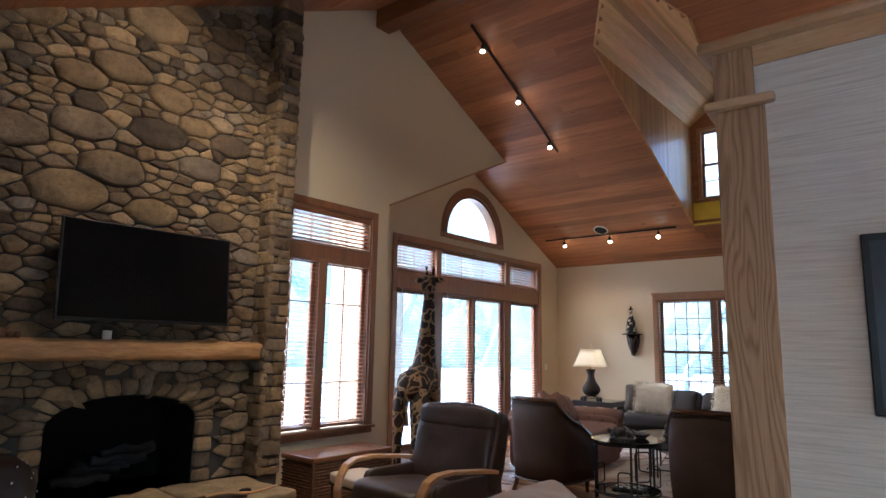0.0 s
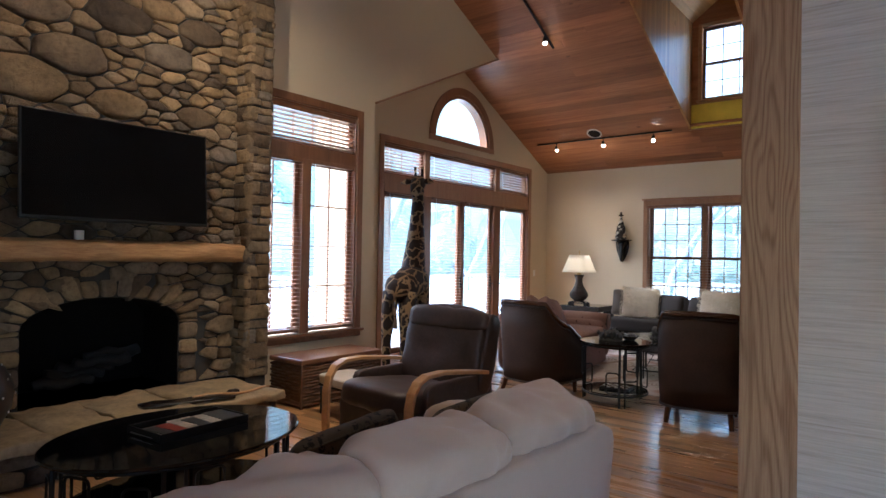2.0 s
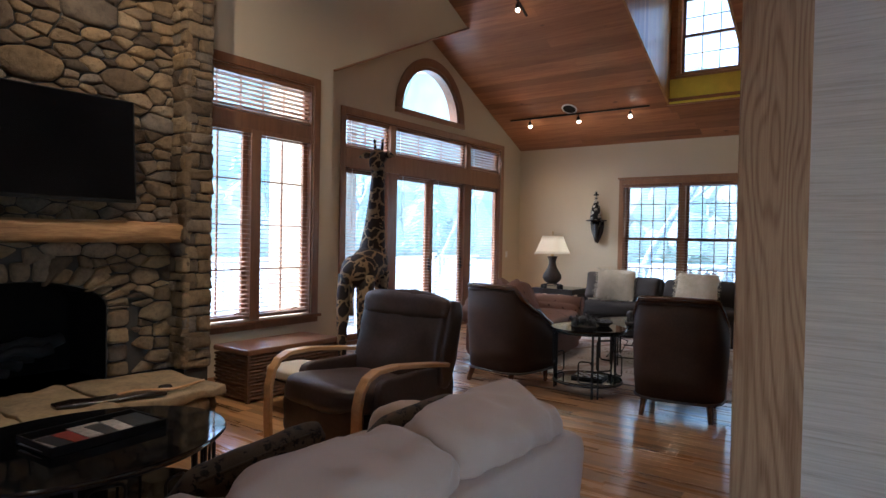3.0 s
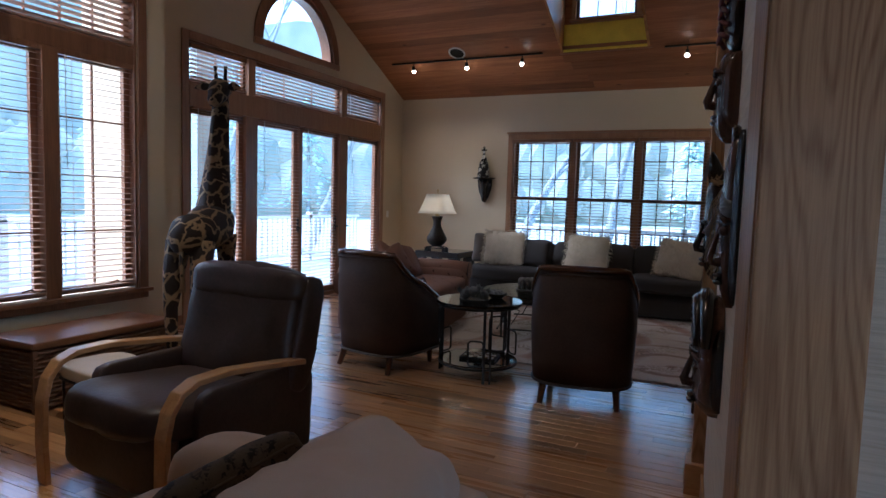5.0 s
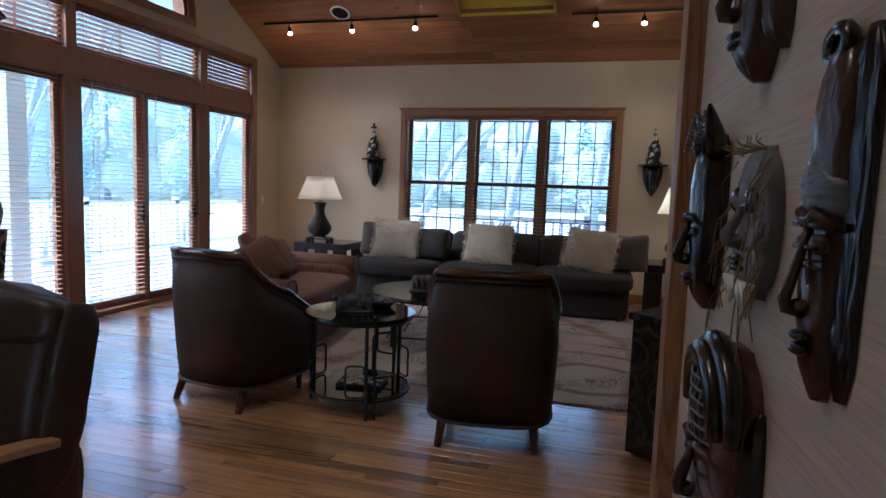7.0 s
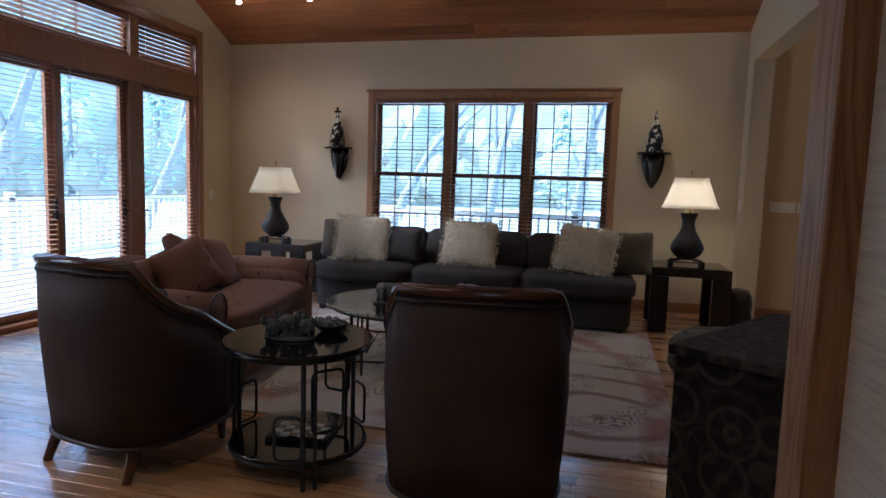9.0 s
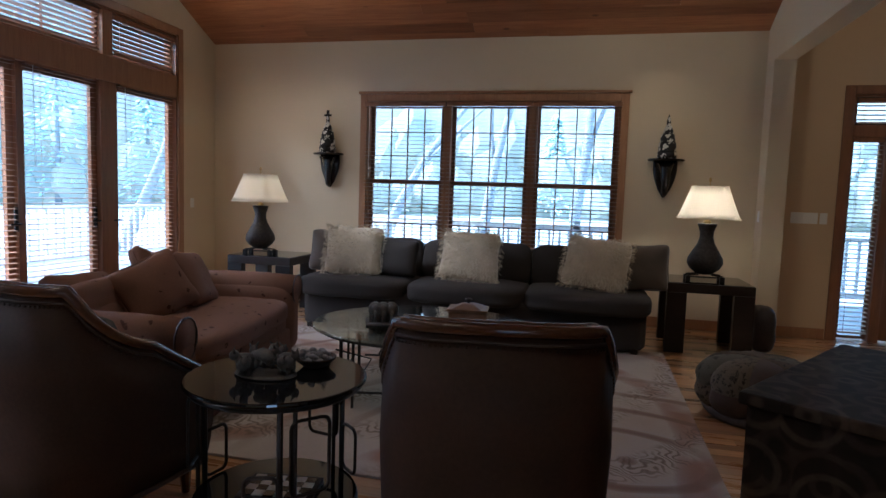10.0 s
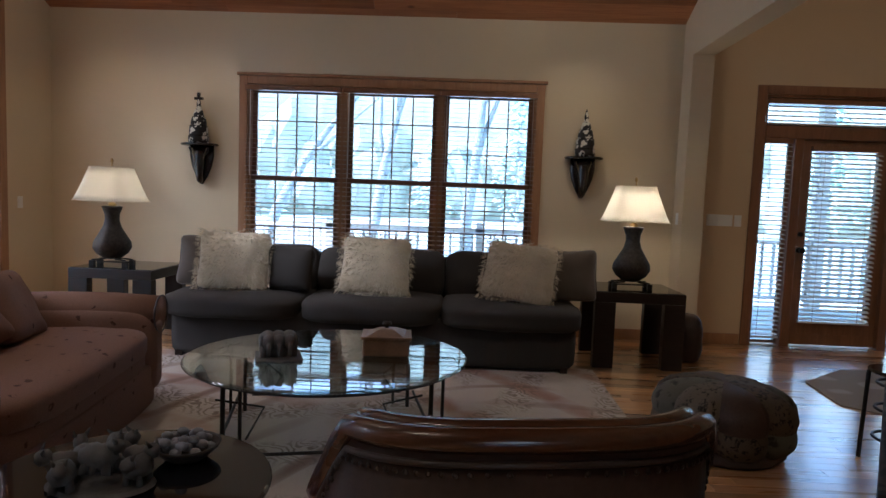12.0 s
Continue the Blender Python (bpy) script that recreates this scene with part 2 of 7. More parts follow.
def tube(bm, pts, rad, n=8, closed=False):
    """A round bar along the points; rad may be a number or one for each point."""
    pts = [Vector(p) for p in pts]
    k = len(pts)
    rads = rad if isinstance(rad, (list, tuple)) else [rad] * k
    rings, up = [], None
    for i, p in enumerate(pts):
        a = pts[i - 1] if i or closed else p
        b = pts[(i + 1) % k] if i < k - 1 or closed else p
        d = (b - a).normalized()
        if up is None:
            up = d.orthogonal().normalized()
        up = (up - d * up.dot(d)).normalized()
        s = d.cross(up)
        rings.append([bm.verts.new(p + (up * math.cos(2 * math.pi * j / n) + s * math.sin(2 * math.pi * j / n)) * rads[i]) for j in range(n)])
    pairs = list(zip(rings, rings[1:])) + ([(rings[-1], rings[0])] if closed else [])
    for a, b in pairs:
        for j in range(n):
            bm.faces.new((a[j], a[(j + 1) % n], b[(j + 1) % n], b[j]))
    if not closed:
        bm.faces.new(rings[0])
        bm.faces.new(rings[-1])
    return bm


def soft(bm, w, d, h, m=None, cuts=9, power=4.0, wrinkle=0.01, seed=0.0, pinch=0.0):
    """A stuffed block: a rounded box with slight dents. pinch draws the middle of its edges in."""
    r = bmesh.ops.create_cube(bm, size=2)
    bmesh.ops.subdivide_edges(bm, edges=list({e for v in r["verts"] for e in v.link_edges}), cuts=cuts, use_grid_fill=True)
    vs = [v for v in bm.verts if v.tag is False]
    for v in vs:
        x, y, z = v.co
        s = (abs(x) ** power + abs(y) ** power + abs(z) ** power) ** (1 / power)
        x, y, z = x / s, y / s, z / s
        if pinch:
            k = 1 - pinch * (1 - abs(x) ** 2) * abs(z) ** 3
            q = 1 - pinch * (1 - abs(z) ** 2) * abs(x) ** 3
            x, z = x * q, z * k
            y *= (1 - 0.75 * max(abs(x), abs(z)) ** 4)
        p = Vector((x * w / 2, y * d / 2, z * h / 2))
        nz = noise.noise(p * 5 + Vector((seed, seed * 1.7, seed * 0.3))) + 0.5 * noise.noise(p * 13 + Vector((seed, 3, 7)))
        p += Vector((x, y, z)).normalized() * nz * wrinkle
        v.co = m @ p if m is not None else p
        v.tag = True
    return bm


def loop_wall(outer, holes, place, depth):
    """A wall from an outline and holes in (u, z); place(u, z) gives its face and depth the way to its back."""
    bm = B()
    edges = []
    for lp in [outer] + holes:
        vs = [bm.verts.new(place(u, z)) for u, z in lp]
        edges += [bm.edges.new((vs[i - 1], vs[i])) for i in range(len(vs))]
    bmesh.ops.triangle_fill(bm, use_beauty=True, use_dissolve=False, edges=edges)
    r = bmesh.ops.extrude_face_region(bm, geom=list(bm.faces))
    bmesh.ops.translate(bm, vec=depth, verts=[g for g in r["geom"] if isinstance(g, bmesh.types.BMVert)])
    return bm


def rect(u0, u1, z0, z1):
    return [(u0, z0), (u1, z0), (u1, z1), (u0, z1)]


# ---- the plan ----
FAR_Y, DOOR_X, WIN_X, RIGHT_X = 11.27, -5.914, -5.19, 0.47
SLOPE, EAVE = 0.472, 3.15
RIDGE_Y = 5.42


def roof_z(y):
    return EAVE + SLOPE * (FAR_Y - y) if y > RIDGE_Y else EAVE + SLOPE * (FAR_Y - RIDGE_Y) - SLOPE * (RIDGE_Y - y)


RIDGE_Z = roof_z(RIDGE_Y)
NEAR_Y, END_X = -1.9, 4.2
G_Y, G_Z = 8.315, 4.54
structure(part("floor", boxb(-6.1, END_X + .1, NEAR_Y - .1, FAR_Y + .2, -0.2, -0.02), M["floor"]), "polished strip oak floor in mixed honey and brown boards", "floor")

# walls
ARCH_Y, ARCH_Z, ARCH_W, ARCH_H = 8.42, 3.34, 0.745, 0.745


def arch(cy, cz, w, h, n=24, base=0.0):
    return [(cy + w * math.cos(math.pi * i / n), cz + base + h * math.sin(math.pi * i / n)) for i in range(n + 1)]


structure(part("wall_far", loop_wall([(-6.1, -.1), (RIGHT_X + .1, -.1), (RIGHT_X + .1, 3.22), (-6.1, 3.22)],
                                     [rect(-3.86, -0.95, 0.72, 2.44)],
                                     lambda u, z: (u, FAR_Y, z), (0, 0.16, 0)), M["paint"]), "smooth cream painted end wall", "wall")
structure(part("wall_hall_front", loop_wall([(RIGHT_X + .1, -.1), (END_X, -.1), (END_X, 5.3), (RIGHT_X + .1, 5.3)], [rect(1.30, 2.98, 0.0, 2.5)],
                                            lambda u, z: (u, FAR_Y, z), (0, 0.16, 0)), M["tan"]), "hall wall round the front door with warm light in its tan", "wall")
structure(part("wall_doors", loop_wall([(5.5, -.1), (FAR_Y, -.1), (FAR_Y, 3.2), (G_Y, 4.62), (5.5, 3.32)],
                                       [rect(6.56, 10.53, 0.0, 3.07), arch(ARCH_Y, ARCH_Z, ARCH_W, ARCH_H)],
                                       lambda u, z: (DOOR_X, u, z), (-0.16, 0, 0)), M["paint"]), "cream painted gable wall round the patio doors", "wall")
structure(part("wall_window", loop_wall([(NEAR_Y, -.1), (5.65, -.1), (5.65, 3.31), (G_Y, G_Z), (RIDGE_Y, RIDGE_Z + .03), (NEAR_Y, roof_z(NEAR_Y) + .03)],
                                        [rect(3.9, 5.36, 0.6, 3.07), rect(1.8, 3.25, 0.2, 1.2)],
                                        lambda u, z: (WIN_X, u, z), (-0.16, 0, 0)), M["paint"]), "tall cream painted gable wall beside the chimney", "wall")
structure(part("wall_recess", boxb(DOOR_X - .16, WIN_X - .16, 5.49, 5.65, -.1, 3.31), M["paint"]), "cream painted return wall", "wall")
bm = B()
a0, a1 = (5.65, 3.31), (G_Y, G_Z)
vs = [bm.verts.new((x, y, z + o)) for o in (0, .1) for x, (y, z) in ((DOOR_X - .1, a0), (WIN_X - .16, a0), (WIN_X - .16, a1), (DOOR_X - .1, a1))]
for f in ((0, 1, 2, 3), (7, 6, 5, 4), (0, 4, 5, 1), (1, 5, 6, 2), (2, 6, 7, 3), (3, 7, 4, 0)):
    bm.faces.new([vs[i] for i in f])
structure(part("ceiling_recess", bm, M["paint"]), "cream painted sloping soffit over the patio doors", "ceiling")
bm = B()
tube(bm, [(WIN_X + .012, 5.65, 3.31), (WIN_X + .012, G_Y, G_Z)], 0.014, 6)
structure(part("trim_soffit", bm, M["trim_l"]), "thin wooden bead along the soffit edge", "trim")
structure(part("wall_header", loop_wall([(11.0, 2.80), (FAR_Y, 2.80), (FAR_Y, 3.22), (RIDGE_Y + 1.4, roof_z(RIDGE_Y + 1.4) + .03), (RIDGE_Y + 1.4, 2.80)], [],
                                        lambda u, z: (RIGHT_X, u, z), (0.2, 0, 0)), M["paint"]), "cream painted header over the wide hall opening", "wall")
# Unseen piece added to stop daylight leaking in above the header.
structure(part("wall_header_top", boxb(RIGHT_X + .12, RIGHT_X + .205, RIDGE_Y + 1.42, FAR_Y - .001, 2.81, 5.2), M["tan"]), "unseen upper hall wall in the same warm-lit tan", "wall")
structure(part("wall_pier", boxb(RIGHT_X, RIGHT_X + .2, 11.0, FAR_Y, -.1, 2.80), M["paint"]), "cream painted wall end beside the hall", "wall")
# Unseen; set this high so the partition's spots reach the front wall.
structure(part("ceiling_hall", boxb(RIGHT_X + .12, END_X, RIDGE_Y + 1.35, FAR_Y, 5.2, 5.3), M["tan"]), "flat unseen hall ceiling in the same warm-lit tan", "ceiling")
# The opening is out of sight, added to let daylight in from the side.
structure(part("wall_end", loop_wall([(NEAR_Y, -.1), (FAR_Y, -.1), (FAR_Y, 5.3), (RIDGE_Y + 1.4, 5.3), (RIDGE_Y, RIDGE_Z + .03), (NEAR_Y, roof_z(NEAR_Y) + .03)], [rect(0.2, 2.4, 0.8, 2.3)],
                                     lambda u, z: (END_X, u, z), (0.16, 0, 0)), M["paint"]), "cream painted end wall", "wall")
# This unseen opening is likewise added, to brighten the partition and sofa.
structure(part("wall_near", loop_wall(rect(WIN_X, END_X, -.1, roof_z(NEAR_Y) + .1), [rect(.2, 2.4, .8, 2.2)], lambda u, z: (u, NEAR_Y, z), (0, -.16, 0)), M["paint"]), "cream painted wall behind the sitting corner", "wall")

# pine ceiling, board by board, with the dormer's opening left out
DX0, DX1, DY, DTOP = -2.87, -1.735, 10.385, 5.235
D_BACK = FAR_Y - (DTOP - EAVE) / SLOPE
D_RIDGE = FAR_Y - (DTOP + 0.42 - EAVE) / SLOPE


def boards(bm, x0, x1, y0, y1, rng, w=0.14, gap=None):
    """Boards along x laid on the roof's slope between y0 and y1."""
    n = max(1, round(abs(y1 - y0) / w))
    for i in range(n):
        a, b = y0 + (y1 - y0) * i / n + 0.0025, y0 + (y1 - y0) * (i + 1) / n - 0.0025
        runs = [(x0, x1)]
        mid = (a + b) / 2
        if gap and gap[2] < mid < gap[3]:
            f = min(1.0, (mid - gap[2]) / (D_BACK - gap[2]))
            c, hw = (gap[0] + gap[1]) / 2, (gap[1] - gap[0]) / 2 * f
            runs = [(x0, c - hw), (c + hw, x1)]
        for r0, r1 in runs:
            x = r0
            while x < r1 - 1e-6:
                e = min(r1, x + rng.uniform(1.4, 3.8))
                if r1 - e < 0.5:
                    e = r1
                q = rng.uniform(-0.003, 0.003)
                vs = [bm.verts.new((xx, yy, roof_z(yy) + o + q)) for o in (0, 0.03) for xx, yy in ((x + .001, a), (e - .001, a), (e - .001, b), (x + .001, b))]
                for f in ((0, 3, 2, 1), (4, 5, 6, 7), (0, 1, 5, 4), (1, 2, 6, 5), (2, 3, 7, 6), (3, 0, 4, 7)):
                    bm.faces.new([vs[k] for k in f])
                x = e


rng = random.Random(3)
bm = B()
boards(bm, DOOR_X - .12, RIGHT_X + .1, FAR_Y + .05, RIDGE_Y, rng, gap=(DX0, DX1, D_RIDGE, DY))
boards(bm, RIGHT_X + .1, END_X, RIDGE_Y + 1.4, RIDGE_Y, rng)
structure(part("ceiling_far_slope", bm, M["pine_x"]), "vaulted ceiling of knotty amber pine boards", "ceiling")
bm = B()
boards(bm, WIN_X - .05, END_X, RIDGE_Y, NEAR_Y - .1, rng)
structure(part("ceiling_near_slope", bm, M["pine_x"]), "near slope of the knotty pine ceiling", "ceiling")
for nm, ya, yb, xa, xb in (("roof_far", FAR_Y + .1, RIDGE_Y, DOOR_X - .2, RIGHT_X + .1), ("roof_near", RIDGE_Y, NEAR_Y - .1, WIN_X - .1, END_X), ("roof_side", RIDGE_Y + 1.5, RIDGE_Y, RIGHT_X + .1, END_X)):
    bm = B()
    holes = [[(DX0 - .03, DY + .03), (DX1 + .03, DY + .03), (DX1 + .03, D_BACK), ((DX0 + DX1) / 2, D_RIDGE), (DX0 - .03, D_BACK)]] if nm == "roof_far" else []
    bm = loop_wall([(xa, ya), (xb, ya), (xb, yb), (xa, yb)], holes, lambda u, v: (u, v, roof_z(v) + 0.04), (0, 0, 0.12))
    structure(part(nm, bm, M["mortar"]), "dark roof deck above the ceiling boards", "roof")
structure(part("beam_ridge", boxb(WIN_X, END_X, RIDGE_Y - .12, RIDGE_Y + .12, RIDGE_Z - .30, RIDGE_Z - .02, bevel=.012), M["beam"]), "dark stained ridge beam", "beam")

# dormer
DCX, DPEAK = (DX0 + DX1) / 2, DTOP + 0.42
for sx, nm in ((DX0, "wall_dormer_a"), (DX1, "wall_dormer_b")):
    bm = B()
    y = DY
    out = -0.03 if sx == DX0 else 0.03
    while y > D_BACK + 0.02:
        b = max(D_BACK + .01, y - 0.09)
        za, zb = roof_z(y) - .02, roof_z(b) - .02
        vs = [bm.verts.new((sx + o, yy, zz)) for o in (0, out) for yy, zz in ((y - .0015, za), (b + .0015, zb), (b + .0015, DTOP), (y - .0015, DTOP))]
        for f in ((0, 1, 2, 3), (7, 6, 5, 4), (0, 4, 5, 1), (1, 5, 6, 2), (2, 6, 7, 3), (3, 7, 4, 0)):
            bm.faces.new([vs[k] for k in f])
        y = b
    structure(part(nm, bm, M["pine_z"]), "upright pine boards lining the dormer", "wall")
bm = B()
for s in (-1, 1):
    n = 6
    for i in range(n):
        u0, u1 = i / n, (i + 1) / n
        p0 = (DCX + s * (DX1 - DCX) * (1 - u0), DTOP + (DPEAK - DTOP) * u0)
        p1 = (DCX + s * (DX1 - DCX) * (1 - u1), DTOP + (DPEAK - DTOP) * u1)
        back0, back1 = FAR_Y - (p0[1] - EAVE) / SLOPE - .05, FAR_Y - (p1[1] - EAVE) / SLOPE - .05
        vs = [bm.verts.new((x, yy, z + o)) for o in (0, .03) for (x, z), yy in ((p0, DY), (p1, DY), (p1, back1), (p0, back0))]
        for f in ((0, 1, 2, 3), (7, 6, 5, 4), (0, 4, 5, 1), (1, 5, 6, 2), (2, 6, 7, 3), (3, 7, 4, 0)):
            bm.faces.new([vs[k] for k in f])
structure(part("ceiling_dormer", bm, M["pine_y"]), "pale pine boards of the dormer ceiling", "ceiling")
DW = (DX0 + .16, DX1 - .16, 3.98, 5.12)
bm = loop_wall([(DX0 - .05, roof_z(DY) - .03), (DX1 + .05, roof_z(DY) - .03), (DX1 + .05, DTOP), (DCX, DPEAK + .05), (DX0 - .05, DTOP)], [rect(*DW)], lambda u, z: (u, DY, z), (0, .12, 0))
structure(part("wall_dormer_front", bm, M["pine_x"]), "pine boarding round the dormer window", "wall")

# ---- windows and doors ----
# each is built with its width along x and its outside along +y, then set into its wall
ON_FAR = pose(0, FAR_Y, 0)
ON_DOORS = pose(DOOR_X, 0, 0, 0, 0, 90)
ON_WIN = pose(WIN_X, 0, 0, 0, 0, 90)
ON_DORMER = pose(0, DY, 0)


def bar(root, name, mt, u0, u1, z0, z1, d0, d1, bevel=0.004, label=""):
    return part(name, boxb(u0, u1, d0, d1, z0, z1, bevel=bevel, segs=1), mt, root, label)


def casing(root, u0, u1, z0, z1, w, mt, sill=True, proud=0.022, cap=False):
    """Trim round an opening, on the wall's face."""
    bar(root, "casing_side", mt, u0 - w, u0, z0 - (w if sill else 0), z1 + w, -proud, -.001)
    bar(root, "casing_side", mt, u1, u1 + w, z0 - (w if sill else 0), z1 + w, -proud, -.001)
    bar(root, "casing_head", mt, u0 + .001, u1 - .001, z1, z1 + w, -proud - .003, -.001)
    if cap:
        bar(root, "casing_cap", mt, u0 - w - .02, u1 + w + .02, z1 + w + .001, z1 + w + .03, -proud - .02, -.001)
    if sill:
        bar(root, "sill", mt, u0 - w - .02, u1 + w + .02, z0 - .03, z0, -.06, .02)
        bar(root, "apron", mt, u0 + .001, u1 - .001, z0 - w, z0 - .031, -proud, -.001)


def jamb(root, u0, u1, z0, z1, mt, depth=0.15, t=0.02):
    bar(root, "jamb", mt, u0, u0 + t, z0, z1, 0.0, depth, 0)
    bar(root, "jamb", mt, u1 - t, u1, z0, z1, 0.0, depth, 0)
    bar(root, "jamb_head", mt, u0 + t, u1 - t, z1 - t, z1, 0.0, depth, 0)


def sash(root, u0, u1, z0, z1, stile, d, mt, cols=1, rows=1, name="sash", thick=0.035, mun=0.014):
    """A glazed frame with its pane and, where there are any, its muntins."""
    bm = B()
    box(bm, u0, u0 + stile, d, d + thick, z0, z1)
    box(bm, u1 - stile, u1, d, d + thick, z0, z1)
    box(bm, u0 + stile, u1 - stile, d, d + thick, z0, z0 + stile)
    box(bm, u0 + stile, u1 - stile, d, d + thick, z1 - stile, z1)
    s = part(name, bm, mt, root)
    a, b, c, e = u0 + stile, u1 - stile, z0 + stile, z1 - stile
    for i in range(1, cols):
        u = a + (b - a) * i / cols
        part("muntin", boxb(u - mun / 2, u + mun / 2, d + .008, d + thick - .008, c, e), mt, s)
    for i in range(1, rows):
        z = c + (e - c) * i / rows
        part("muntin", boxb(a, b, d + .0085, d + thick - .0085, z - mun / 2, z + mun / 2), mt, s)
    g = part("pane", boxb(a, b, d + thick / 2 - .002, d + thick / 2 + .002, c, e), M["glass"], s)
    g.visible_shadow = False
    return s


def window(name, label, m):
    w = new(name)
    w.matrix_basis = m
    return structure(w, label, "door" if name.startswith("door") else "window")


def blind(m, u0, u1, z0, z1, d, label, pitch=0.046, width=0.047, tilt=6, mt=None, drop=1.0, group="wooden blinds"):
    """A slatted blind hung at depth d; drop is how far down its slats reach."""
    mt = mt or M["slat"]
    t = thing("window_blind", label, "blind", m, group)
    part("head_rail", boxb(u0, u1, d - .028, d + .028, z1 - .05, z1, bevel=.004), M["trim"], t)
    bm = B()
    z, end = z1 - .075, z1 - (z1 - z0) * drop + .03
    rot = Matrix.Rotation(radians(tilt), 4, "X")
    while z > end:
        bmesh.ops.create_cube(bm, size=1, matrix=Matrix.Translation(((u0 + u1) / 2, d, z)) @ rot @ Matrix.Diagonal((u1 - u0 - .01, width, .004, 1)))
        z -= pitch
    tagged(part("slats", bm, mt, t), kind="stuff")
    part("bottom_rail", boxb(u0, u1, d - .022, d + .022, z + .005, z + .025, bevel=.003), mt, t)
    bm = B()
    for f in (0.18, 0.82):
        u = u0 + (u1 - u0) * f
        tube(bm, [(u, d - .024, z + .02), (u, d - .024, z1 - .05)], .0018, 4)
    tagged(part("cord", bm, M["slat"], t), kind="stuff")
    bm = tube(B(), [(u0 + .06, d - .035, z1 - .05), (u0 + .06, d - .04, z1 - .9 * min(1.0, z1 - z0))], .003, 5)
    part("wand", bm, M["white"], t)
    return t


# tall window beside the chimney
w1 = window("window_1", "tall stained oak casement window with a transom", ON_WIN)
casing(w1, 3.9, 5.36, 0.6, 3.07, 0.09, M["trim"])
jamb(w1, 3.9, 5.36, 0.6, 3.07, M["trim"])
bar(w1, "transom_bar", M["trim"], 3.92, 5.34, 2.49, 2.63, 0.0, 0.12)
bar(w1, "mullion", M["trim"], 4.57, 4.69, 0.6, 2.49, 0.0, 0.12)
sash(w1, 3.92, 5.34, 2.63, 3.05, .045, .07, M["trim"], 5, 1)
sash(w1, 3.92, 4.57, .61, 2.49, .05, .07, M["trim"], 2, 4)
sash(w1, 4.69, 5.34, .61, 2.49, .05, .07, M["trim"], 2, 4)
for u in (4.5, 5.2):
    bm = tube(B(), [(u, .03, .67), (u - .05, -.01, .69), (u - .12, -.02, .68)], .008, 6)
    part("crank", bm, M["trim"], w1, "bronze casement crank", True)
blind(ON_WIN, 3.93, 5.33, 2.64, 3.045, .03, "stained wooden blind in the window's transom", tilt=-18)
blind(ON_WIN, 3.93, 4.58, .63, 2.50, .03, "stained wooden blind with open slats over a casement")
blind(ON_WIN, 4.68, 5.33, .63, 2.50, .03, "stained wooden blind with open slats over a casement")

# patio doors
d1 = window("door_1", "stained oak patio doors with sidelights and transoms", ON_DOORS)
casing(d1, 6.56, 10.53, 0.0, 3.07, 0.09, M["trim_l"], sill=False)
jamb(d1, 6.56, 10.53, 0.0, 3.07, M["trim"])
bar(d1, "head_beam", M["trim_l"], 6.58, 10.51, 2.37, 2.62, -.01, .13)
bar(d1, "threshold", M["trim"], 6.58, 10.51, 0.0, 0.05, -.02, .15)
for u0, u1 in ((7.43, 7.63), (9.37, 9.58)):
    bar(d1, "post", M["trim"], u0, u1, 0.05, 2.37, -.005, .13)
    bar(d1, "post_upper", M["trim_l"], u0 + .04, u1 - .04, 2.62, 3.05, -.005, .13)
for u0, u1 in ((6.58, 7.47), (7.59, 9.41), (9.54, 10.51)):
    sash(d1, u0, u1, 2.62, 3.05, .035, .06, M["trim"], 3 if u1 - u0 > 1.5 else 2, 1)
    shut = u0 > 9
    blind(ON_DOORS, u0 + .03, u1 - .03, 2.64, 3.04, .03, "stained wooden blind shut in a patio door transom" if shut else "stained wooden blind with open slats in a patio door transom", tilt=64 if shut else -20)
for i, (u0, u1) in enumerate(((6.58, 7.43), (7.63, 8.50), (8.50, 9.37), (9.58, 10.51))):
    s = sash(d1, u0, u1, .05, 2.37, .07, .05 if i != 1 else .09, M["trim"], name="door_leaf", thick=.04)
    if i in (1, 2, 3):
        uu = u1 - .035 if i != 3 else u0 + .035
        bm = B()
        box(bm, uu - .016, uu + .016, .03, .05, .93, 1.14, bevel=.004)
        tube(bm, [(uu, .03, 1.0), (uu, -.02, 1.0), (uu - .03, -.03, 1.0), (uu - .11, -.03, 1.0)], .009, 6)
        part("handle", bm, M["black"], s, "dark bronze lever handle")
    blind(ON_DOORS, u0 + .05, u1 - .05, .10, 2.40, .02, "stained wooden blind with open slats over a patio door")

# half-round window in the gable
w2 = window("window_2", "half-round window with a dark arched casing", ON_DOORS)
for nm, w_in, w_out, dd in (("arched_casing", 0.0, .125, (-.028, -.001)), ("arched_jamb", -.05, 0.0, (.0, .15))):
    bm = B()
    n = 28
    rings = []
    for i in range(n + 1):
        a = math.pi * i / n
        rings.append([bm.verts.new((ARCH_Y + (ARCH_W + ww) * math.cos(a), d, ARCH_Z + (ARCH_H + ww) * math.sin(a))) for ww, d in ((w_in, dd[0]), (w_out, dd[0]), (w_out, dd[1]), (w_in, dd[1]))])
    for a, b in zip(rings, rings[1:]):
        for j in range(4):
            bm.faces.new((a[j], a[(j + 1) % 4], b[(j + 1) % 4], b[j]))
    bm.faces.new(rings[0])
    bm.faces.new(rings[-1])
    part(nm, bm, M["trim"], w2)
bar(w2, "bottom_rail", M["trim_l"], ARCH_Y - ARCH_W - .13, ARCH_Y + ARCH_W + .13, ARCH_Z - .08, ARCH_Z, -.035, .1)
bm = loop_wall(arch(ARCH_Y, ARCH_Z, ARCH_W, ARCH_H), [], lambda u, z: (u, .09, z), (0, .004, 0))
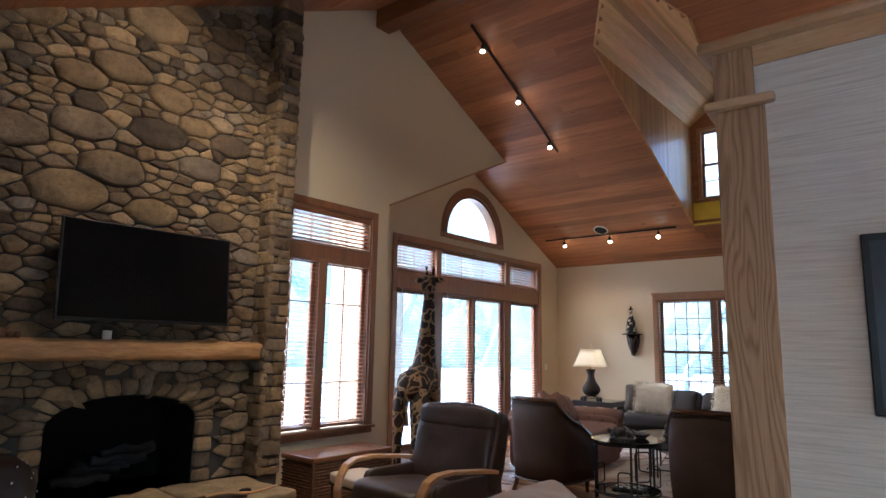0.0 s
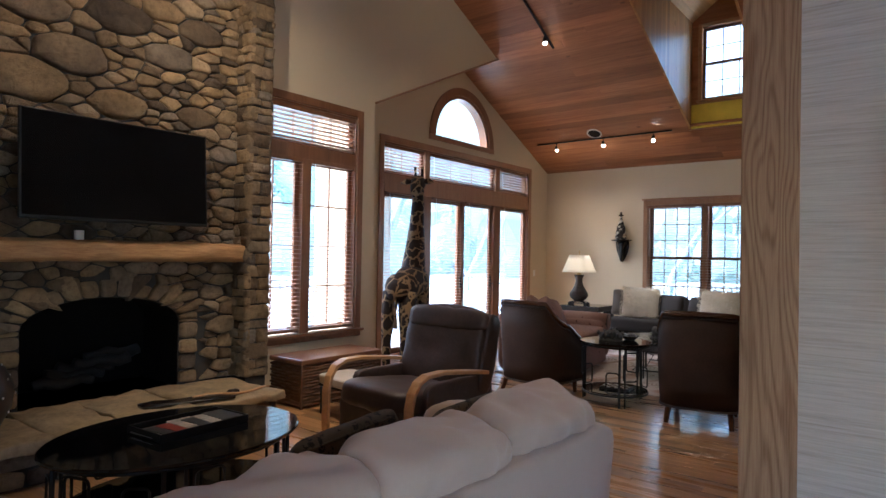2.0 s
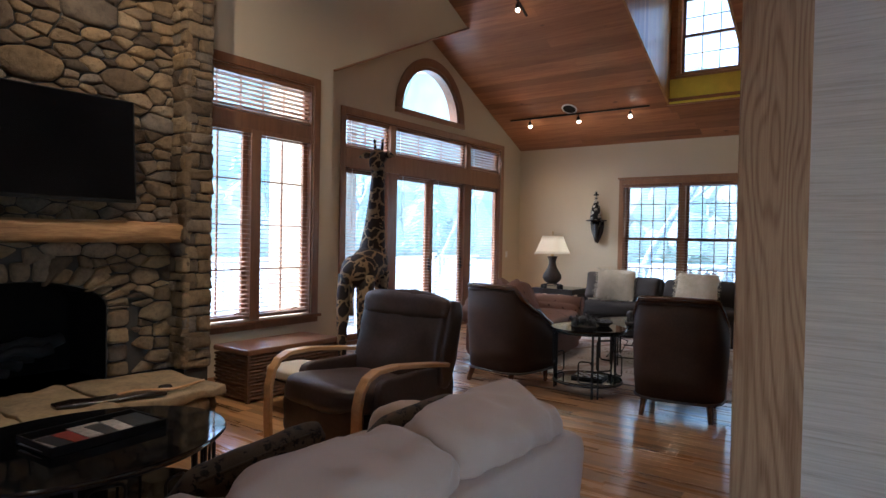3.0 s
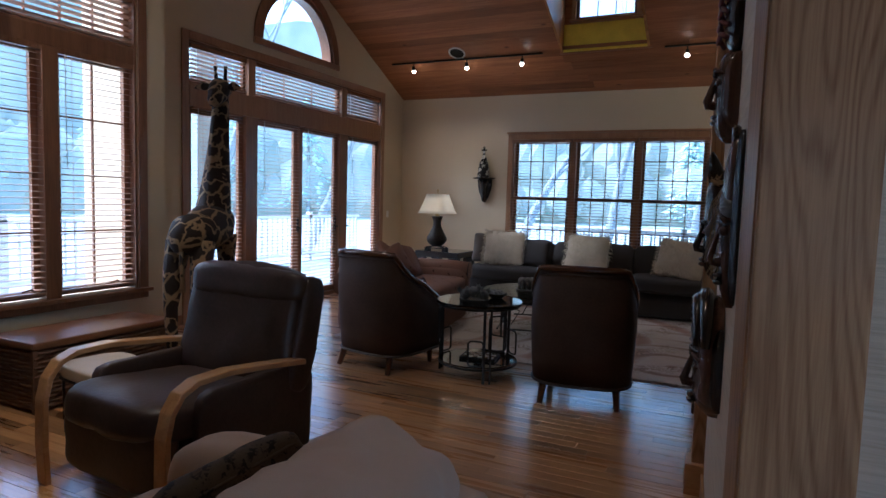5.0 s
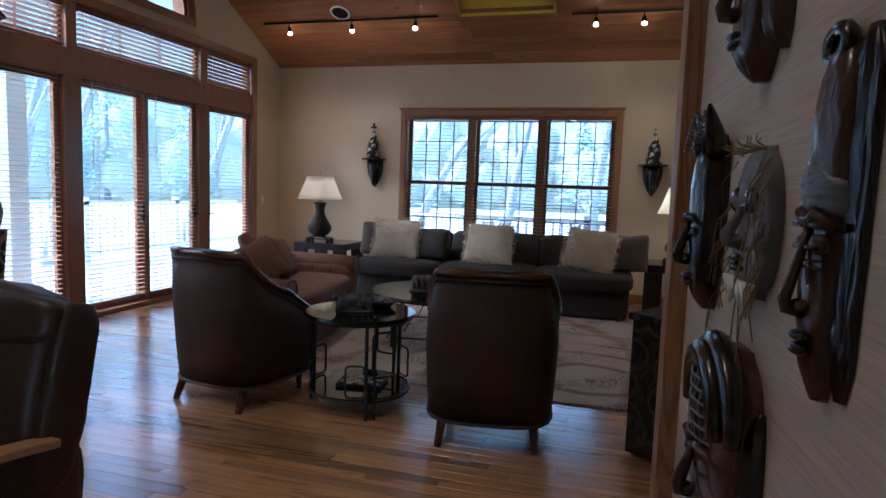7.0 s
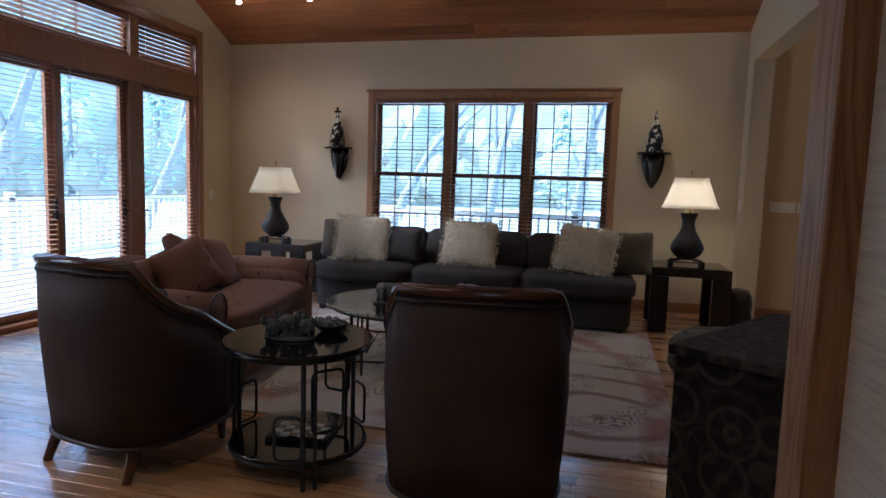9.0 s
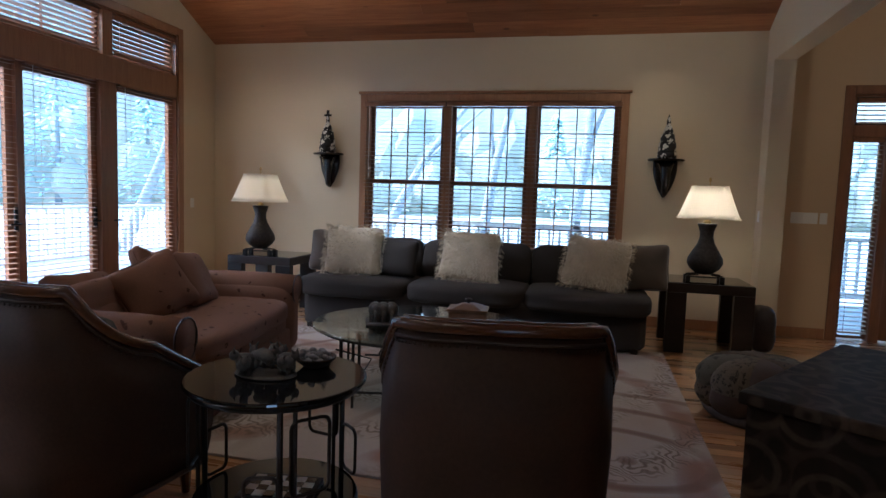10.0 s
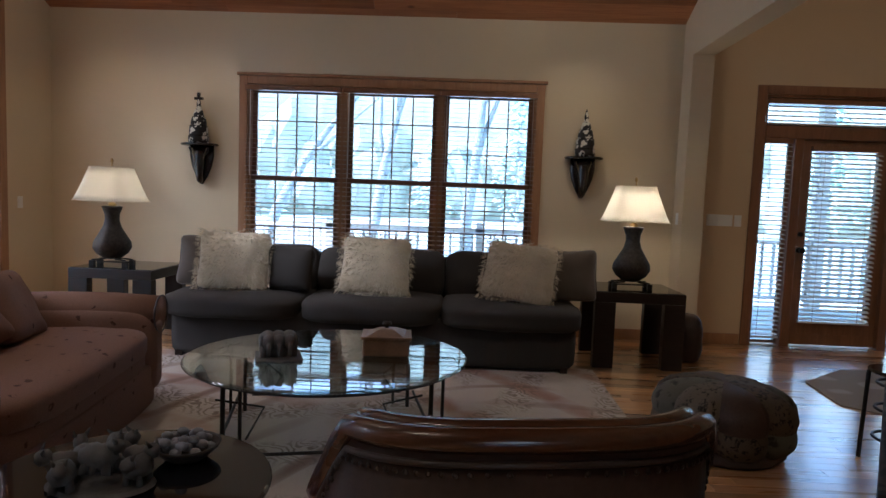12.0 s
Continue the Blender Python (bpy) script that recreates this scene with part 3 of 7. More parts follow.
g = part("pane", bm, M["glass"], w2)
g.visible_shadow = False

# triple window over the sofa
w3 = window("window_3", "triple double-hung oak window with grilles", ON_FAR)
casing(w3, -3.86, -0.95, 0.72, 2.44, 0.085, M["trim_l"], cap=True)
jamb(w3, -3.86, -0.95, 0.72, 2.44, M["trim_l"])
units = ((-3.84, -2.93), (-2.84, -1.94), (-1.86, -0.97))
for u0, u1 in ((-2.93, -2.84), (-1.94, -1.86)):
    bar(w3, "mullion", M["trim_l"], u0, u1, .72, 2.42, 0.0, .13)
for u0, u1 in units:
    sash(w3, u0, u1, 1.49, 2.42, .045, .09, M["trim"], 4, 3)
    sash(w3, u0, u1, .72, 1.53, .045, .055, M["trim"], 4, 3)
    blind(ON_FAR, u0 - .035, u1 + .035, .73, 2.43, -.03, "stained wooden blind with open slats over the sofa", mt=M["slat_x"], tilt=8)

# dormer window
# Window light on the yellowish ledge is put into this strong yellow.
M["yellow"] = plain("yellow_board_lit_tone", (0.8, 0.62, 0.06), 0.35, 0.12, 6, 60, 0.1)
bar_y = structure(part("trim_dormer_ledge", boxb(DX0 + .002, DX1 - .002, DY - .022, DY - .001, roof_z(DY) - .02, DW[2] - .062, bevel=.004), M["yellow"]), "yellow board below the dormer window with light in its colour", "trim")
w4 = window("window_4", "small grilled double-hung dormer window", ON_DORMER)
casing(w4, DW[0], DW[1], DW[2], DW[3], 0.06, M["oak_x"])
sash(w4, DW[0], DW[1], 4.53, DW[3], .04, .06, M["trim"], 3, 2)
sash(w4, DW[0], DW[1], DW[2], 4.57, .04, .03, M["trim"], 3, 2)

# front door
d2 = window("door_2", "oak front door with sidelights and a transom", ON_FAR)
casing(d2, 1.30, 2.98, 0.0, 2.5, 0.09, M["trim"], sill=False)
jamb(d2, 1.30, 2.98, 0.0, 2.5, M["trim"])
bar(d2, "transom_bar", M["trim"], 1.32, 2.96, 2.08, 2.2, -.01, .13)
for u0, u1 in ((1.61, 1.70), (2.57, 2.66)):
    bar(d2, "post", M["trim"], u0, u1, 0, 2.08, -.005, .13)
sash(d2, 1.32, 2.96, 2.2, 2.48, .035, .06, M["trim"])
sash(d2, 1.32, 1.61, .02, 2.08, .03, .06, M["trim"])
sash(d2, 2.66, 2.96, .02, 2.08, .03, .06, M["trim"])
leaf = sash(d2, 1.70, 2.57, .02, 2.08, .11, .05, M["trim"], name="door_leaf", thick=.045)
part("kick_rail", boxb(1.81, 2.46, .052, .093, .13, .26), M["trim"], leaf)
bm = B()
lathe(bm, [(.028, 0), (.028, .012), (.012, .02), (.012, .05), (.028, .06), (.03, .08), (.0, .09)], 12, pose(1.755, .05, .98, 90))
lathe(bm, [(.024, 0), (.024, .02), (.0, .024)], 12, pose(1.755, .05, 1.14, 90))
part("handle", bm, M["black"], leaf, "dark bronze knob and deadbolt")
blind(ON_FAR, 1.33, 1.60, .05, 2.08, .03, "wooden blind in the front door's sidelight", mt=M["white"], tilt=10)
blind(ON_FAR, 2.67, 2.95, .05, 2.08, .03, "wooden blind in the front door's sidelight", mt=M["white"], tilt=10)
blind(ON_FAR, 1.79, 2.48, .24, 2.02, .02, "white blind on the front door's glass", mt=M["white"], tilt=24)
blind(ON_FAR, 1.34, 2.94, 2.21, 2.47, .03, "wooden blind in the front door's transom", mt=M["white"], tilt=24)

# baseboards and switches
for nm, b in (("baseboard_far", (-5.91, RIGHT_X, FAR_Y - .018, FAR_Y - .001, 0, .11)), ("baseboard_hall", (RIGHT_X + .2, 1.2, FAR_Y - .018, FAR_Y - .001, 0, .11)),
              ("baseboard_window", (WIN_X + .001, WIN_X + .018, 3.95, 5.65, 0, .11)), ("baseboard_doors", (DOOR_X + .001, DOOR_X + .018, 10.63, FAR_Y - .02, 0, .11)),
              ("baseboard_doors_b", (DOOR_X + .001, DOOR_X + .018, 5.66, 6.46, 0, .11)), ("baseboard_pier", (RIGHT_X - .018, RIGHT_X - .001, 10.99, FAR_Y - .02, 0, .11))):
    structure(part(nm, boxb(*b, bevel=.004), M["trim_l"]), "stained oak baseboard", "baseboard")


def switch_plate(m, n, label):
    t = thing("light_switch", label, "light switch", m, "wall switches")
    w = .035 + .046 * (n - 1)
    part("plate", boxb(-w, w, -.006, -.001, -.057, .057, bevel=.002), M["white"], t)
    for i in range(n):
        u = -w + .035 + i * .046
        part("rocker", boxb(u - .016, u + .016, -.011, -.0062, -.033, .033, bevel=.002), M["white"], t)


switch_plate(pose(0.93, FAR_Y, 1.25), 3, "white triple rocker switch on the hall wall")
switch_plate(pose(1.11, FAR_Y, 1.25), 1, "white single switch on the hall wall")
switch_plate(pose(RIGHT_X, 11.14, 1.25, 0, 0, -90), 1, "white switch on the narrow wall end")
switch_plate(pose(DOOR_X, 10.8, 1.17, 0, 0, 90), 1, "white switch beside the patio doors")

# ---- grasscloth partition with oak posts ----
PX, PY, PLEN, PH = -0.487, 3.10, 1.86, 2.93
SIDE = pose(PX + .012, PY, 0, 0, 0, 3.8)
structure(part("wall_partition_front", boxb(PX + .02, END_X, PY, PY + .13, -.02, PH), M["grass"]), "partition papered in woven beige grasscloth", "wall")
structure(part("wall_partition_side", boxb(0, .13, .132, PLEN, -.02, PH), M["grass"], m=SIDE), "partition side papered in woven beige grasscloth", "wall")
post = structure(new("trim_post_near"), "golden oak corner post with a moulded collar", "post")
post.matrix_basis = SIDE
part("shaft", boxb(-.014, .2, -.016, -.001, 0, 2.64, bevel=.006), M["oak_z"], post)
part("side_board", boxb(-.018, -.001, .0, .3, 0, 2.64, bevel=.004), M["oak_z"], post)
part("collar", boxb(-.055, .245, -.06, .34, 2.64, 2.685, bevel=.016), M["oak_x"], post)
part("upper_shaft", boxb(-.014, .16, -.016, -.001, 2.686, 2.93, bevel=.004), M["oak_z"], post)
part("upper_side", boxb(-.018, -.001, 0, .28, 2.686, 2.93, bevel=.004), M["oak_z"], post)
post2 = structure(new("trim_post_far"), "golden oak end post of the partition", "post")
post2.matrix_basis = SIDE
part("shaft", boxb(-.06, .14, PLEN + .001, PLEN + .12, 0, PH, bevel=.006), M["oak_z"], post2)
part("plinth", boxb(-.09, .15, PLEN - .03, PLEN + .14, 0, .16, bevel=.008), M["oak_x"], post2)
rail = structure(new("trim_cap_rail"), "golden oak cap rail along the partition", "trim")
part("rail_front", boxb(PX - .06, END_X, PY - .07, PY + .2, 2.93, 2.985, bevel=.02), M["oak_x"], rail)
part("rail_side", boxb(-.06, .2, .205, PLEN + .16, 2.931, 2.986, bevel=.02), M["oak_y"], rail, m=SIDE)
part("frieze", boxb(PX + .175, END_X, PY - .012, PY - .001, 2.83, 2.93, bevel=.004), M["oak_x"], rail)
structure(part("baseboard_partition", boxb(-.014, -.001, .31, PLEN - .03, 0, .12, bevel=.004), M["oak_y"], m=SIDE), "golden oak baseboard of the partition", "baseboard")
M["canvas"] = plain("near_black_picture", (0.012, 0.014, 0.02), 0.35, 0.6, 3, 30, 0.1)
pic = thing("picture", "large dark picture in a black frame on the grasscloth", "picture", pose(.47, PY - .004, 1.645, 0, 0, 0))
part("frame", boxb(-.43, .43, -.035, -.001, -.355, .355, bevel=.006), M["black"], pic)
part("canvas", boxb(-.40, .40, -.038, -.0355, -.325, .325), M["canvas"], pic)

# ---- fireplace ----
FX = -5.06
fp = thing("fireplace", "tall chimney breast of rounded field stones with an arched firebox", "fireplace")
FB = (1.92, 3.13, 0.28, 0.86, 1.08)


def firebox_outline(grow=0.0):
    a, b, z0, zs, zt = FB
    c, w = (a + b) / 2, (b - a) / 2 + grow
    return [(c - w, z0), (c + w, z0)] + [(c + w * math.cos(math.pi * i / 14), zs + (zt - zs + grow) * math.sin(math.pi * i / 14)) for i in range(15)]


CH0, CH1 = 1.0, 3.88


def chimney_top(y):
    return roof_z(y) + .02


part("core", loop_wall([(CH0, 0), (CH1, 0), (CH1, chimney_top(CH1)), (CH0, chimney_top(CH0))], [firebox_outline()], lambda u, z: (FX, u, z), (-0.13, 0, 0)), M["mortar"], fp)
M["soot"] = plain("sooty_firebrick", (0.006, 0.005, 0.0045), 0.95, 0.4, 6, 60, 0.4, spec=0.1)
bm = loop_wall(firebox_outline(.1), [firebox_outline(-.001)], lambda u, z: (FX - .01, u, z), (-.62, 0, 0))
part("firebox", bm, M["soot"], fp, "soot-blackened firebox lining")
part("firebox_back", boxb(FX - .68, FX - .63, 1.7, 3.4, .1, 1.3), M["soot"], fp)
M["log"] = plain("charred_logs", (0.02, 0.016, 0.014), 0.95, 0.5, 9, 60, 0.6)
rng = random.Random(8)
for i in range(5):
    y0 = 2.15 + .1 * i
    bm = tube(B(), [(FX - .42 - .04 * (i % 3), y0 + k * .09, .36 + .05 * i + .02 * math.sin(k * 2 + i)) for k in range(6)], [.045 + .008 * math.sin(k + i) for k in range(6)], 9)
    part("log", bm, M["log"], fp, "charred log" if i == 0 else "", True)

# stones: a weighted cell pattern in which big stones sit among small ones
BIG = [(2.47, 4.35, .28), (2.2, 3.85, .25), (1.88, 3.68, .2), (3.16, 4.51, .2), (3.31, 4.03, .18), (2.65, 3.7, .2), (2.56, 3.35, .25), (2.93, 3.52, .17),
       (3.28, 3.42, .2), (1.94, 3.26, .24), (2.21, 2.95, .27), (2.98, 3.13, .21), (1.9, 2.71, .3), (2.57, 2.64, .22), (3.24, 2.66, .17), (1.45, 3.1, .25), (1.5, 4.1, .24)]
AN = 1.85


def stone_cells(y0, y1, z0, z1, small, rng, keep_out):
    seeds = [(y, z * AN, r) for y, z, r in BIG if y0 < y < y1 and z0 < z < z1]
    tries = 0
    while tries < 9000:
        tries += 1
        y, z = rng.uniform(y0, y1), rng.uniform(z0, z1) * AN
        r = rng.choice((small * .5, small * .7, small, small, small * 1.4))
        if keep_out(y, z / AN):
            continue
        if all((y - a) ** 2 + (z - b) ** 2 > (r + c) ** 2 * .86 for a, b, c in seeds):
            seeds.append((y, z, r))
    cells = []
    for i, (y, z, r) in enumerate(seeds):
        poly = [(y0, z0 * AN), (y1, z0 * AN), (y1, z1 * AN), (y0, z1 * AN)]
        for j, (a, b, c) in enumerate(seeds):
            dx, dy = a - y, b - z
            d2 = dx * dx + dy * dy
            if i == j or d2 > 1.4:
                continue
            k = .5 * (d2 + r * r - c * c)
            nxt = []
            for p, q in zip(poly, poly[1:] + poly[:1]):
                sp, sq = (p[0] - y) * dx + (p[1] - z) * dy - k, (q[0] - y) * dx + (q[1] - z) * dy - k
                if sp <= 0:
                    nxt.append(p)
                if (sp < 0) != (sq < 0) and sp != sq:
                    f = sp / (sp - sq)
                    nxt.append((p[0] + (q[0] - p[0]) * f, p[1] + (q[1] - p[1]) * f))
            poly = nxt
            if len(poly) < 3:
                break
        if len(poly) >= 3:
            cells.append([(a, b / AN) for a, b in poly])
    return cells


def area_mid(poly):
    ar = cy = cz = 0
    for (a, b), (c, d) in zip(poly, poly[1:] + poly[:1]):
        k = a * d - c * b
        ar, cy, cz = ar + k / 2, cy + (a + c) * k / 6, cz + (b + d) * k / 6
    return (abs(ar), cy / ar, cz / ar) if abs(ar) > 1e-9 else (0, 0, 0)


def stone(poly, gap, rng, place, bulge=None):
    """One rounded stone over a cell; place(u, z, out) sets it in the wall."""
    ar, cy, cz = area_mid(poly)
    if ar < 0.0012:
        return None
    size = math.sqrt(ar)
    pts = []
    lim = []
    for a, b in poly:
        d = math.hypot(a - cy, b - cz)
        f = max(.3, 1 - gap / max(d * .75, .01))
        lim.append((cy + (a - cy) * f, cz + (b - cz) * f))
    for it in range(1 if len(lim) > 6 else 2):
        pts = []
        for (a, b), (c, d) in zip(lim, lim[1:] + lim[:1]):
            pts += [(a * .86 + c * .14, b * .86 + d * .14), (a * .14 + c * .86, b * .14 + d * .86)] if it == 0 else [(a * .8 + c * .2, b * .8 + d * .2), (a * .2 + c * .8, b * .2 + d * .8)]
        lim = pts
    n = len(pts)
    h = bulge or min(.08, .028 + size * .14) * rng.uniform(.7, 1.25)
    bm = B()
    off = Vector((rng.uniform(0, 50), rng.uniform(0, 50), 0))
    rings = []
    tilt_a, tilt_b = rng.uniform(-.08, .08), rng.uniform(-.08, .08)
    for sc, hh in ((1.0, -.02), (.985, h * .5), (.9, h * .9), (.58, h)):
        ring = []
        for a, b in pts:
            yy, zz = cy + (a - cy) * sc, cz + (b - cz) * sc
            k = (noise.noise(Vector((yy * 11, zz * 11, 0)) + off) * .026 + noise.noise(Vector((yy * 31, zz * 31, 4)) + off) * .009) * (1 if hh > 0 else 0)
            ring.append(bm.verts.new(place(yy, zz, hh + k + (tilt_a * (a - cy) + tilt_b * (b - cz)) * sc * (1 if hh > 0 else 0))))
        rings.append(ring)
    for a, b in zip(rings, rings[1:]):
        for i in range(n):
            bm.faces.new((a[i], a[(i + 1) % n], b[(i + 1) % n], b[i]))
    top = bm.verts.new(place(cy, cz, h + rng.uniform(-.005, .008)))
    for i in range(n):
        bm.faces.new((rings[-1][i], rings[-1][(i + 1) % n], top))
    return bm


def in_firebox(y, z, g=0.0):
    a, b, z0, zs, zt = FB
    c, w = (a + b) / 2, (b - a) / 2 + g
    if abs(y - c) > w or z > zt + g:
        return False
    return z < zs + (zt + g - zs) * math.sqrt(max(0, 1 - ((y - c) / w) ** 2))


rng = random.Random(21)
face = lambda u, z, o: (FX + o, u, z)
c_mid = (FB[0] + FB[1]) / 2
count = 0
rest = B()
for cell in stone_cells(CH0, 3.66, .3, 5.15, .088, rng, lambda y, z: in_firebox(y, z, .16) or z > chimney_top(y) - .03):
    ar, cy, cz = area_mid(cell)
    if cz < 1.3:
        if cz < FB[3] and FB[0] - .15 < cy < FB[1] + .15:
            continue
        if cz < FB[3]:
            cell = [(min(a, FB[0] - .168), b) if cy < c_mid else (max(a, FB[1] + .168), b) for a, b in cell]
        cell2 = []
        c0, w0 = (FB[0] + FB[1]) / 2, (FB[1] - FB[0]) / 2 + .17
        for a, b in cell:
            if in_firebox(a, b, .17):
                f = .98
                while in_firebox(a, b, .17) and f < 3:
                    dy, dz = cy - a, cz - b
                    a, b = a + dy * .06, b + dz * .06
                    f += .06
            cell2.append((a, b))
        cell = cell2
    bm = stone(cell, .0055, rng, face)
    if bm is None:
        continue
    count += 1
    if count <= 290:
        part("stone", bm, M["stone"], fp, smooth=True)
    else:
        me = bpy.data.meshes.new("tmp")
        bm.to_mesh(me)
        bm.free()
        rest.from_mesh(me)
        bpy.data.meshes.remove(me)
if len(rest.verts):
    tagged(part("stonework", rest, M["stone"], fp, smooth=True), kind="stuff")
else:
    rest.free()
# arch stones round the firebox
c0, w0 = (FB[0] + FB[1]) / 2, (FB[1] - FB[0]) / 2
n = 15
for i in range(n):
    a0, a1 = math.pi * (i + .04) / n, math.pi * (i + .96) / n
    ext = .17 + .05 * math.sin(i * 2.3)
    cell = [(c0 + w0 * 1.0 * math.cos(a0), FB[3] + (FB[4] - FB[3]) * math.sin(a0)), (c0 + (w0 + ext) * math.cos(a0), FB[3] + (FB[4] - FB[3] + ext) * math.sin(a0)),
            (c0 + (w0 + ext) * math.cos(a1), FB[3] + (FB[4] - FB[3] + ext) * math.sin(a1)), (c0 + w0 * math.cos(a1), FB[3] + (FB[4] - FB[3]) * math.sin(a1))]
    bm = stone(cell, .006, rng, face, .05)
    if bm:
        part("arch_stone", bm, M["stone"], fp, smooth=True)
for s in (0, 1):
    z = .3
    while z < FB[3] - .02:
        h = rng.uniform(.09, .15)
        z1 = min(FB[3], z + h)
        y0, y1 = (FB[0] - .17, FB[0]) if s == 0 else (FB[1], FB[1] + .17)
        bm = stone([(y0, z), (y1, z), (y1, z1), (y0, z1)], .006, rng, face, .045)
        if bm:
            part("jamb_stone", bm, M["stone"], fp, smooth=True)
        z = z1


def block(x0, x1, y0, y1, z0, z1, rng, r=.03, amp=.012, cuts=3):
    """A rough-hewn rounded block."""
    bm = B()
    bmesh.ops.create_cube(bm, size=2)
    bmesh.ops.subdivide_edges(bm, edges=list(bm.edges), cuts=cuts, use_grid_fill=True)
    off = Vector((rng.uniform(0, 90), rng.uniform(0, 90), rng.uniform(0, 90)))
    c = Vector(((x0 + x1) / 2, (y0 + y1) / 2, (z0 + z1) / 2))
    hx, hy, hz = (x1 - x0) / 2, (y1 - y0) / 2, (z1 - z0) / 2
    for v in bm.verts:
        p = Vector((v.co.x * hx, v.co.y * hy, v.co.z * hz))
        rr = min(r, hx, hy, hz)
        q = Vector((max(-hx + rr, min(hx - rr, p.x)), max(-hy + rr, min(hy - rr, p.y)), max(-hz + rr, min(hz - rr, p.z))))
        d = p - q
        if d.length > 1e-6:
            p = q + d.normalized() * rr
        v.co = c + p + Vector((noise.noise(p * 9 + off), noise.noise(p * 9 + off * 2), noise.noise(p * 9 + off * 3))) * amp
    return bm


part("pilaster_core", boxb(-5.05, -4.84, 3.665, 3.885, 0, chimney_top(3.8)), M["mortar"], fp)


def stack(u0, u1, place):
    """Corner stones in courses up one face of the pilaster."""
    z = .3
    while z < chimney_top(3.8) - .06:
        h = rng.uniform(.06, .15)
        k = rng.random()
        cuts = [u0, u1] if k < .45 else [u0, u0 + (u1 - u0) * rng.uniform(.35, .65), u1]
        for c, d in zip(cuts, cuts[1:]):
            j = lambda: rng.uniform(-.007, .007)
            bm = stone([(c, z + j()), ((c + d) / 2, z + j()), (d, z + j()), (d, z + h + j()), ((c + d) / 2, z + h + j()), (c, z + h + j())], .004, rng, place, rng.uniform(.022, .04))
            if bm:
                part("corner_stone", bm, M["stone"], fp, smooth=True)
        z += h


stack(3.635, 3.9, lambda u, z, o: (-4.84 + o, u, z))
stack(-5.06, -4.80, lambda u, z, o: (u, 3.665 - o, z))
stack(-5.10, -4.82, lambda u, z, o: (u, 3.885 + o * .7, z))

# hearth
hearth = thing("hearth", "raised hearth of rough stone with buff slab tops", "hearth")
M["slab"] = plain("buff_hearth_slab", (0.31, 0.225, 0.13), 0.85, 0.45, 5, 30, 0.9)
part("bed", boxb(-5.0, -4.2, 1.02, 3.5, 0, .23), M["mortar"], hearth)
y = .9
while y < 3.5:
    e = min(3.6, y + rng.uniform(.4, .65))
    e = 3.6 if 3.6 - e < .25 else e
    part("slab", block(-5.02, -4.1 + rng.uniform(-.05, .04), y + .006, e - .006, .225, .305, rng, .02, .03, 6), M["slab"], hearth, smooth=True)
    y = e
for row in range(2):
    y = .95
    while y < 3.5:
        e = min(3.54, y + rng.uniform(.16, .42))
        part("stone", block(-4.4, -4.16 + rng.uniform(-.02, .02), y + .006, e - .006, row * .115 + .004, row * .115 + .115, rng, .035, .014, 3), M["stone"], hearth, smooth=True)
        y = e
part("stone", block(-4.95, -4.2, 3.36, 3.55, .0, .22, rng, .035, .014, 3), M["stone"], hearth, smooth=True)

M["mantel"] = wood("hewn_mantel_log", (0.20, 0.085, 0.03), (0.56, 0.31, 0.125), 1, 0.55, 14.0, 0.0, True)
bm = B()
rings = []
for i in range(110):
    y = .9 + (3.72 - .9) * i / 109
    ring = []
    for j in range(28):
        a = 2 * math.pi * j / 28
        cx, cz = math.copysign(abs(math.cos(a)) ** .6, math.cos(a)), math.copysign(abs(math.sin(a)) ** .6, math.sin(a))
        k = 1 + .13 * noise.noise(Vector((cx * 1.2, y * 2.2, cz * 1.2))) + .12 * noise.noise(Vector((cx * 4, y * 5, cz * 4))) + .07 * noise.noise(Vector((cx * 9, y * 14, cz * 9)))
        ring.append(bm.verts.new((-4.945 + cx * .11 * k, y, 1.455 + cz * .083 * k)))
    rings.append(ring)
for a, b in zip(rings, rings[1:]):
    for j in range(28):
        bm.faces.new((a[j], a[(j + 1) % 28], b[(j + 1) % 28], b[j]))
bm.faces.new(rings[0])
bm.faces.new(rings[-1])
tagged(part("mantel_log", bm, M["mantel"], smooth=True), "rough-hewn honey-coloured log mantel on the chimney", "mantel")

M["screen"] = plain("glossy_black_screen", (0.004, 0.004, 0.005), 0.16, 0.1, 3, 40, 0.0, spec=0.2)
tv = thing("television", "large black flat television hung on the stone chimney", "television", pose(-4.82, 2.5, 2.06, 0, -4, 0))
part("back_case", boxb(-.05, .015, -.60, .60, -.30, .30, bevel=.02), M["black"], tv)
part("bezel", boxb(.016, .05, -.70, .70, -.39, .39, bevel=.008), M["black"], tv)
part("screen", boxb(.0505, .053, -.685, .685, -.365, .38), M["screen"], tv)
part("wall_bracket", boxb(-.2, -.05, -.2, .2, -.15, .15), M["black"], tv)

# ---- furniture materials ----
M["cream"] = plain("cream_linen_upholstery", (0.47, 0.335, 0.245), 0.85, 0.06, 4, 260, 0.2, sheen=0.2)
M["leather"] = plain("dark_brown_leather", (0.042, 0.024, 0.018), 0.44, 0.5, 3, 45, 0.5)
M["leather2"] = plain("chestnut_leather", (0.056, 0.03, 0.02), 0.6, 0.35, 3, 70, 0.25, spec=0.25)
M["bent"] = wood("bent_beech_arms", (0.40, 0.20, 0.075), (0.6, 0.35, 0.155), 1, 0.3, 14.0, 0.0, False, 0.3)
M["darkwood"] = wood("espresso_wood", (0.014, 0.009, 0.007), (0.032, 0.02, 0.014), 0, 0.42, 10.0, 0.1, False, 0.05, 0.3)
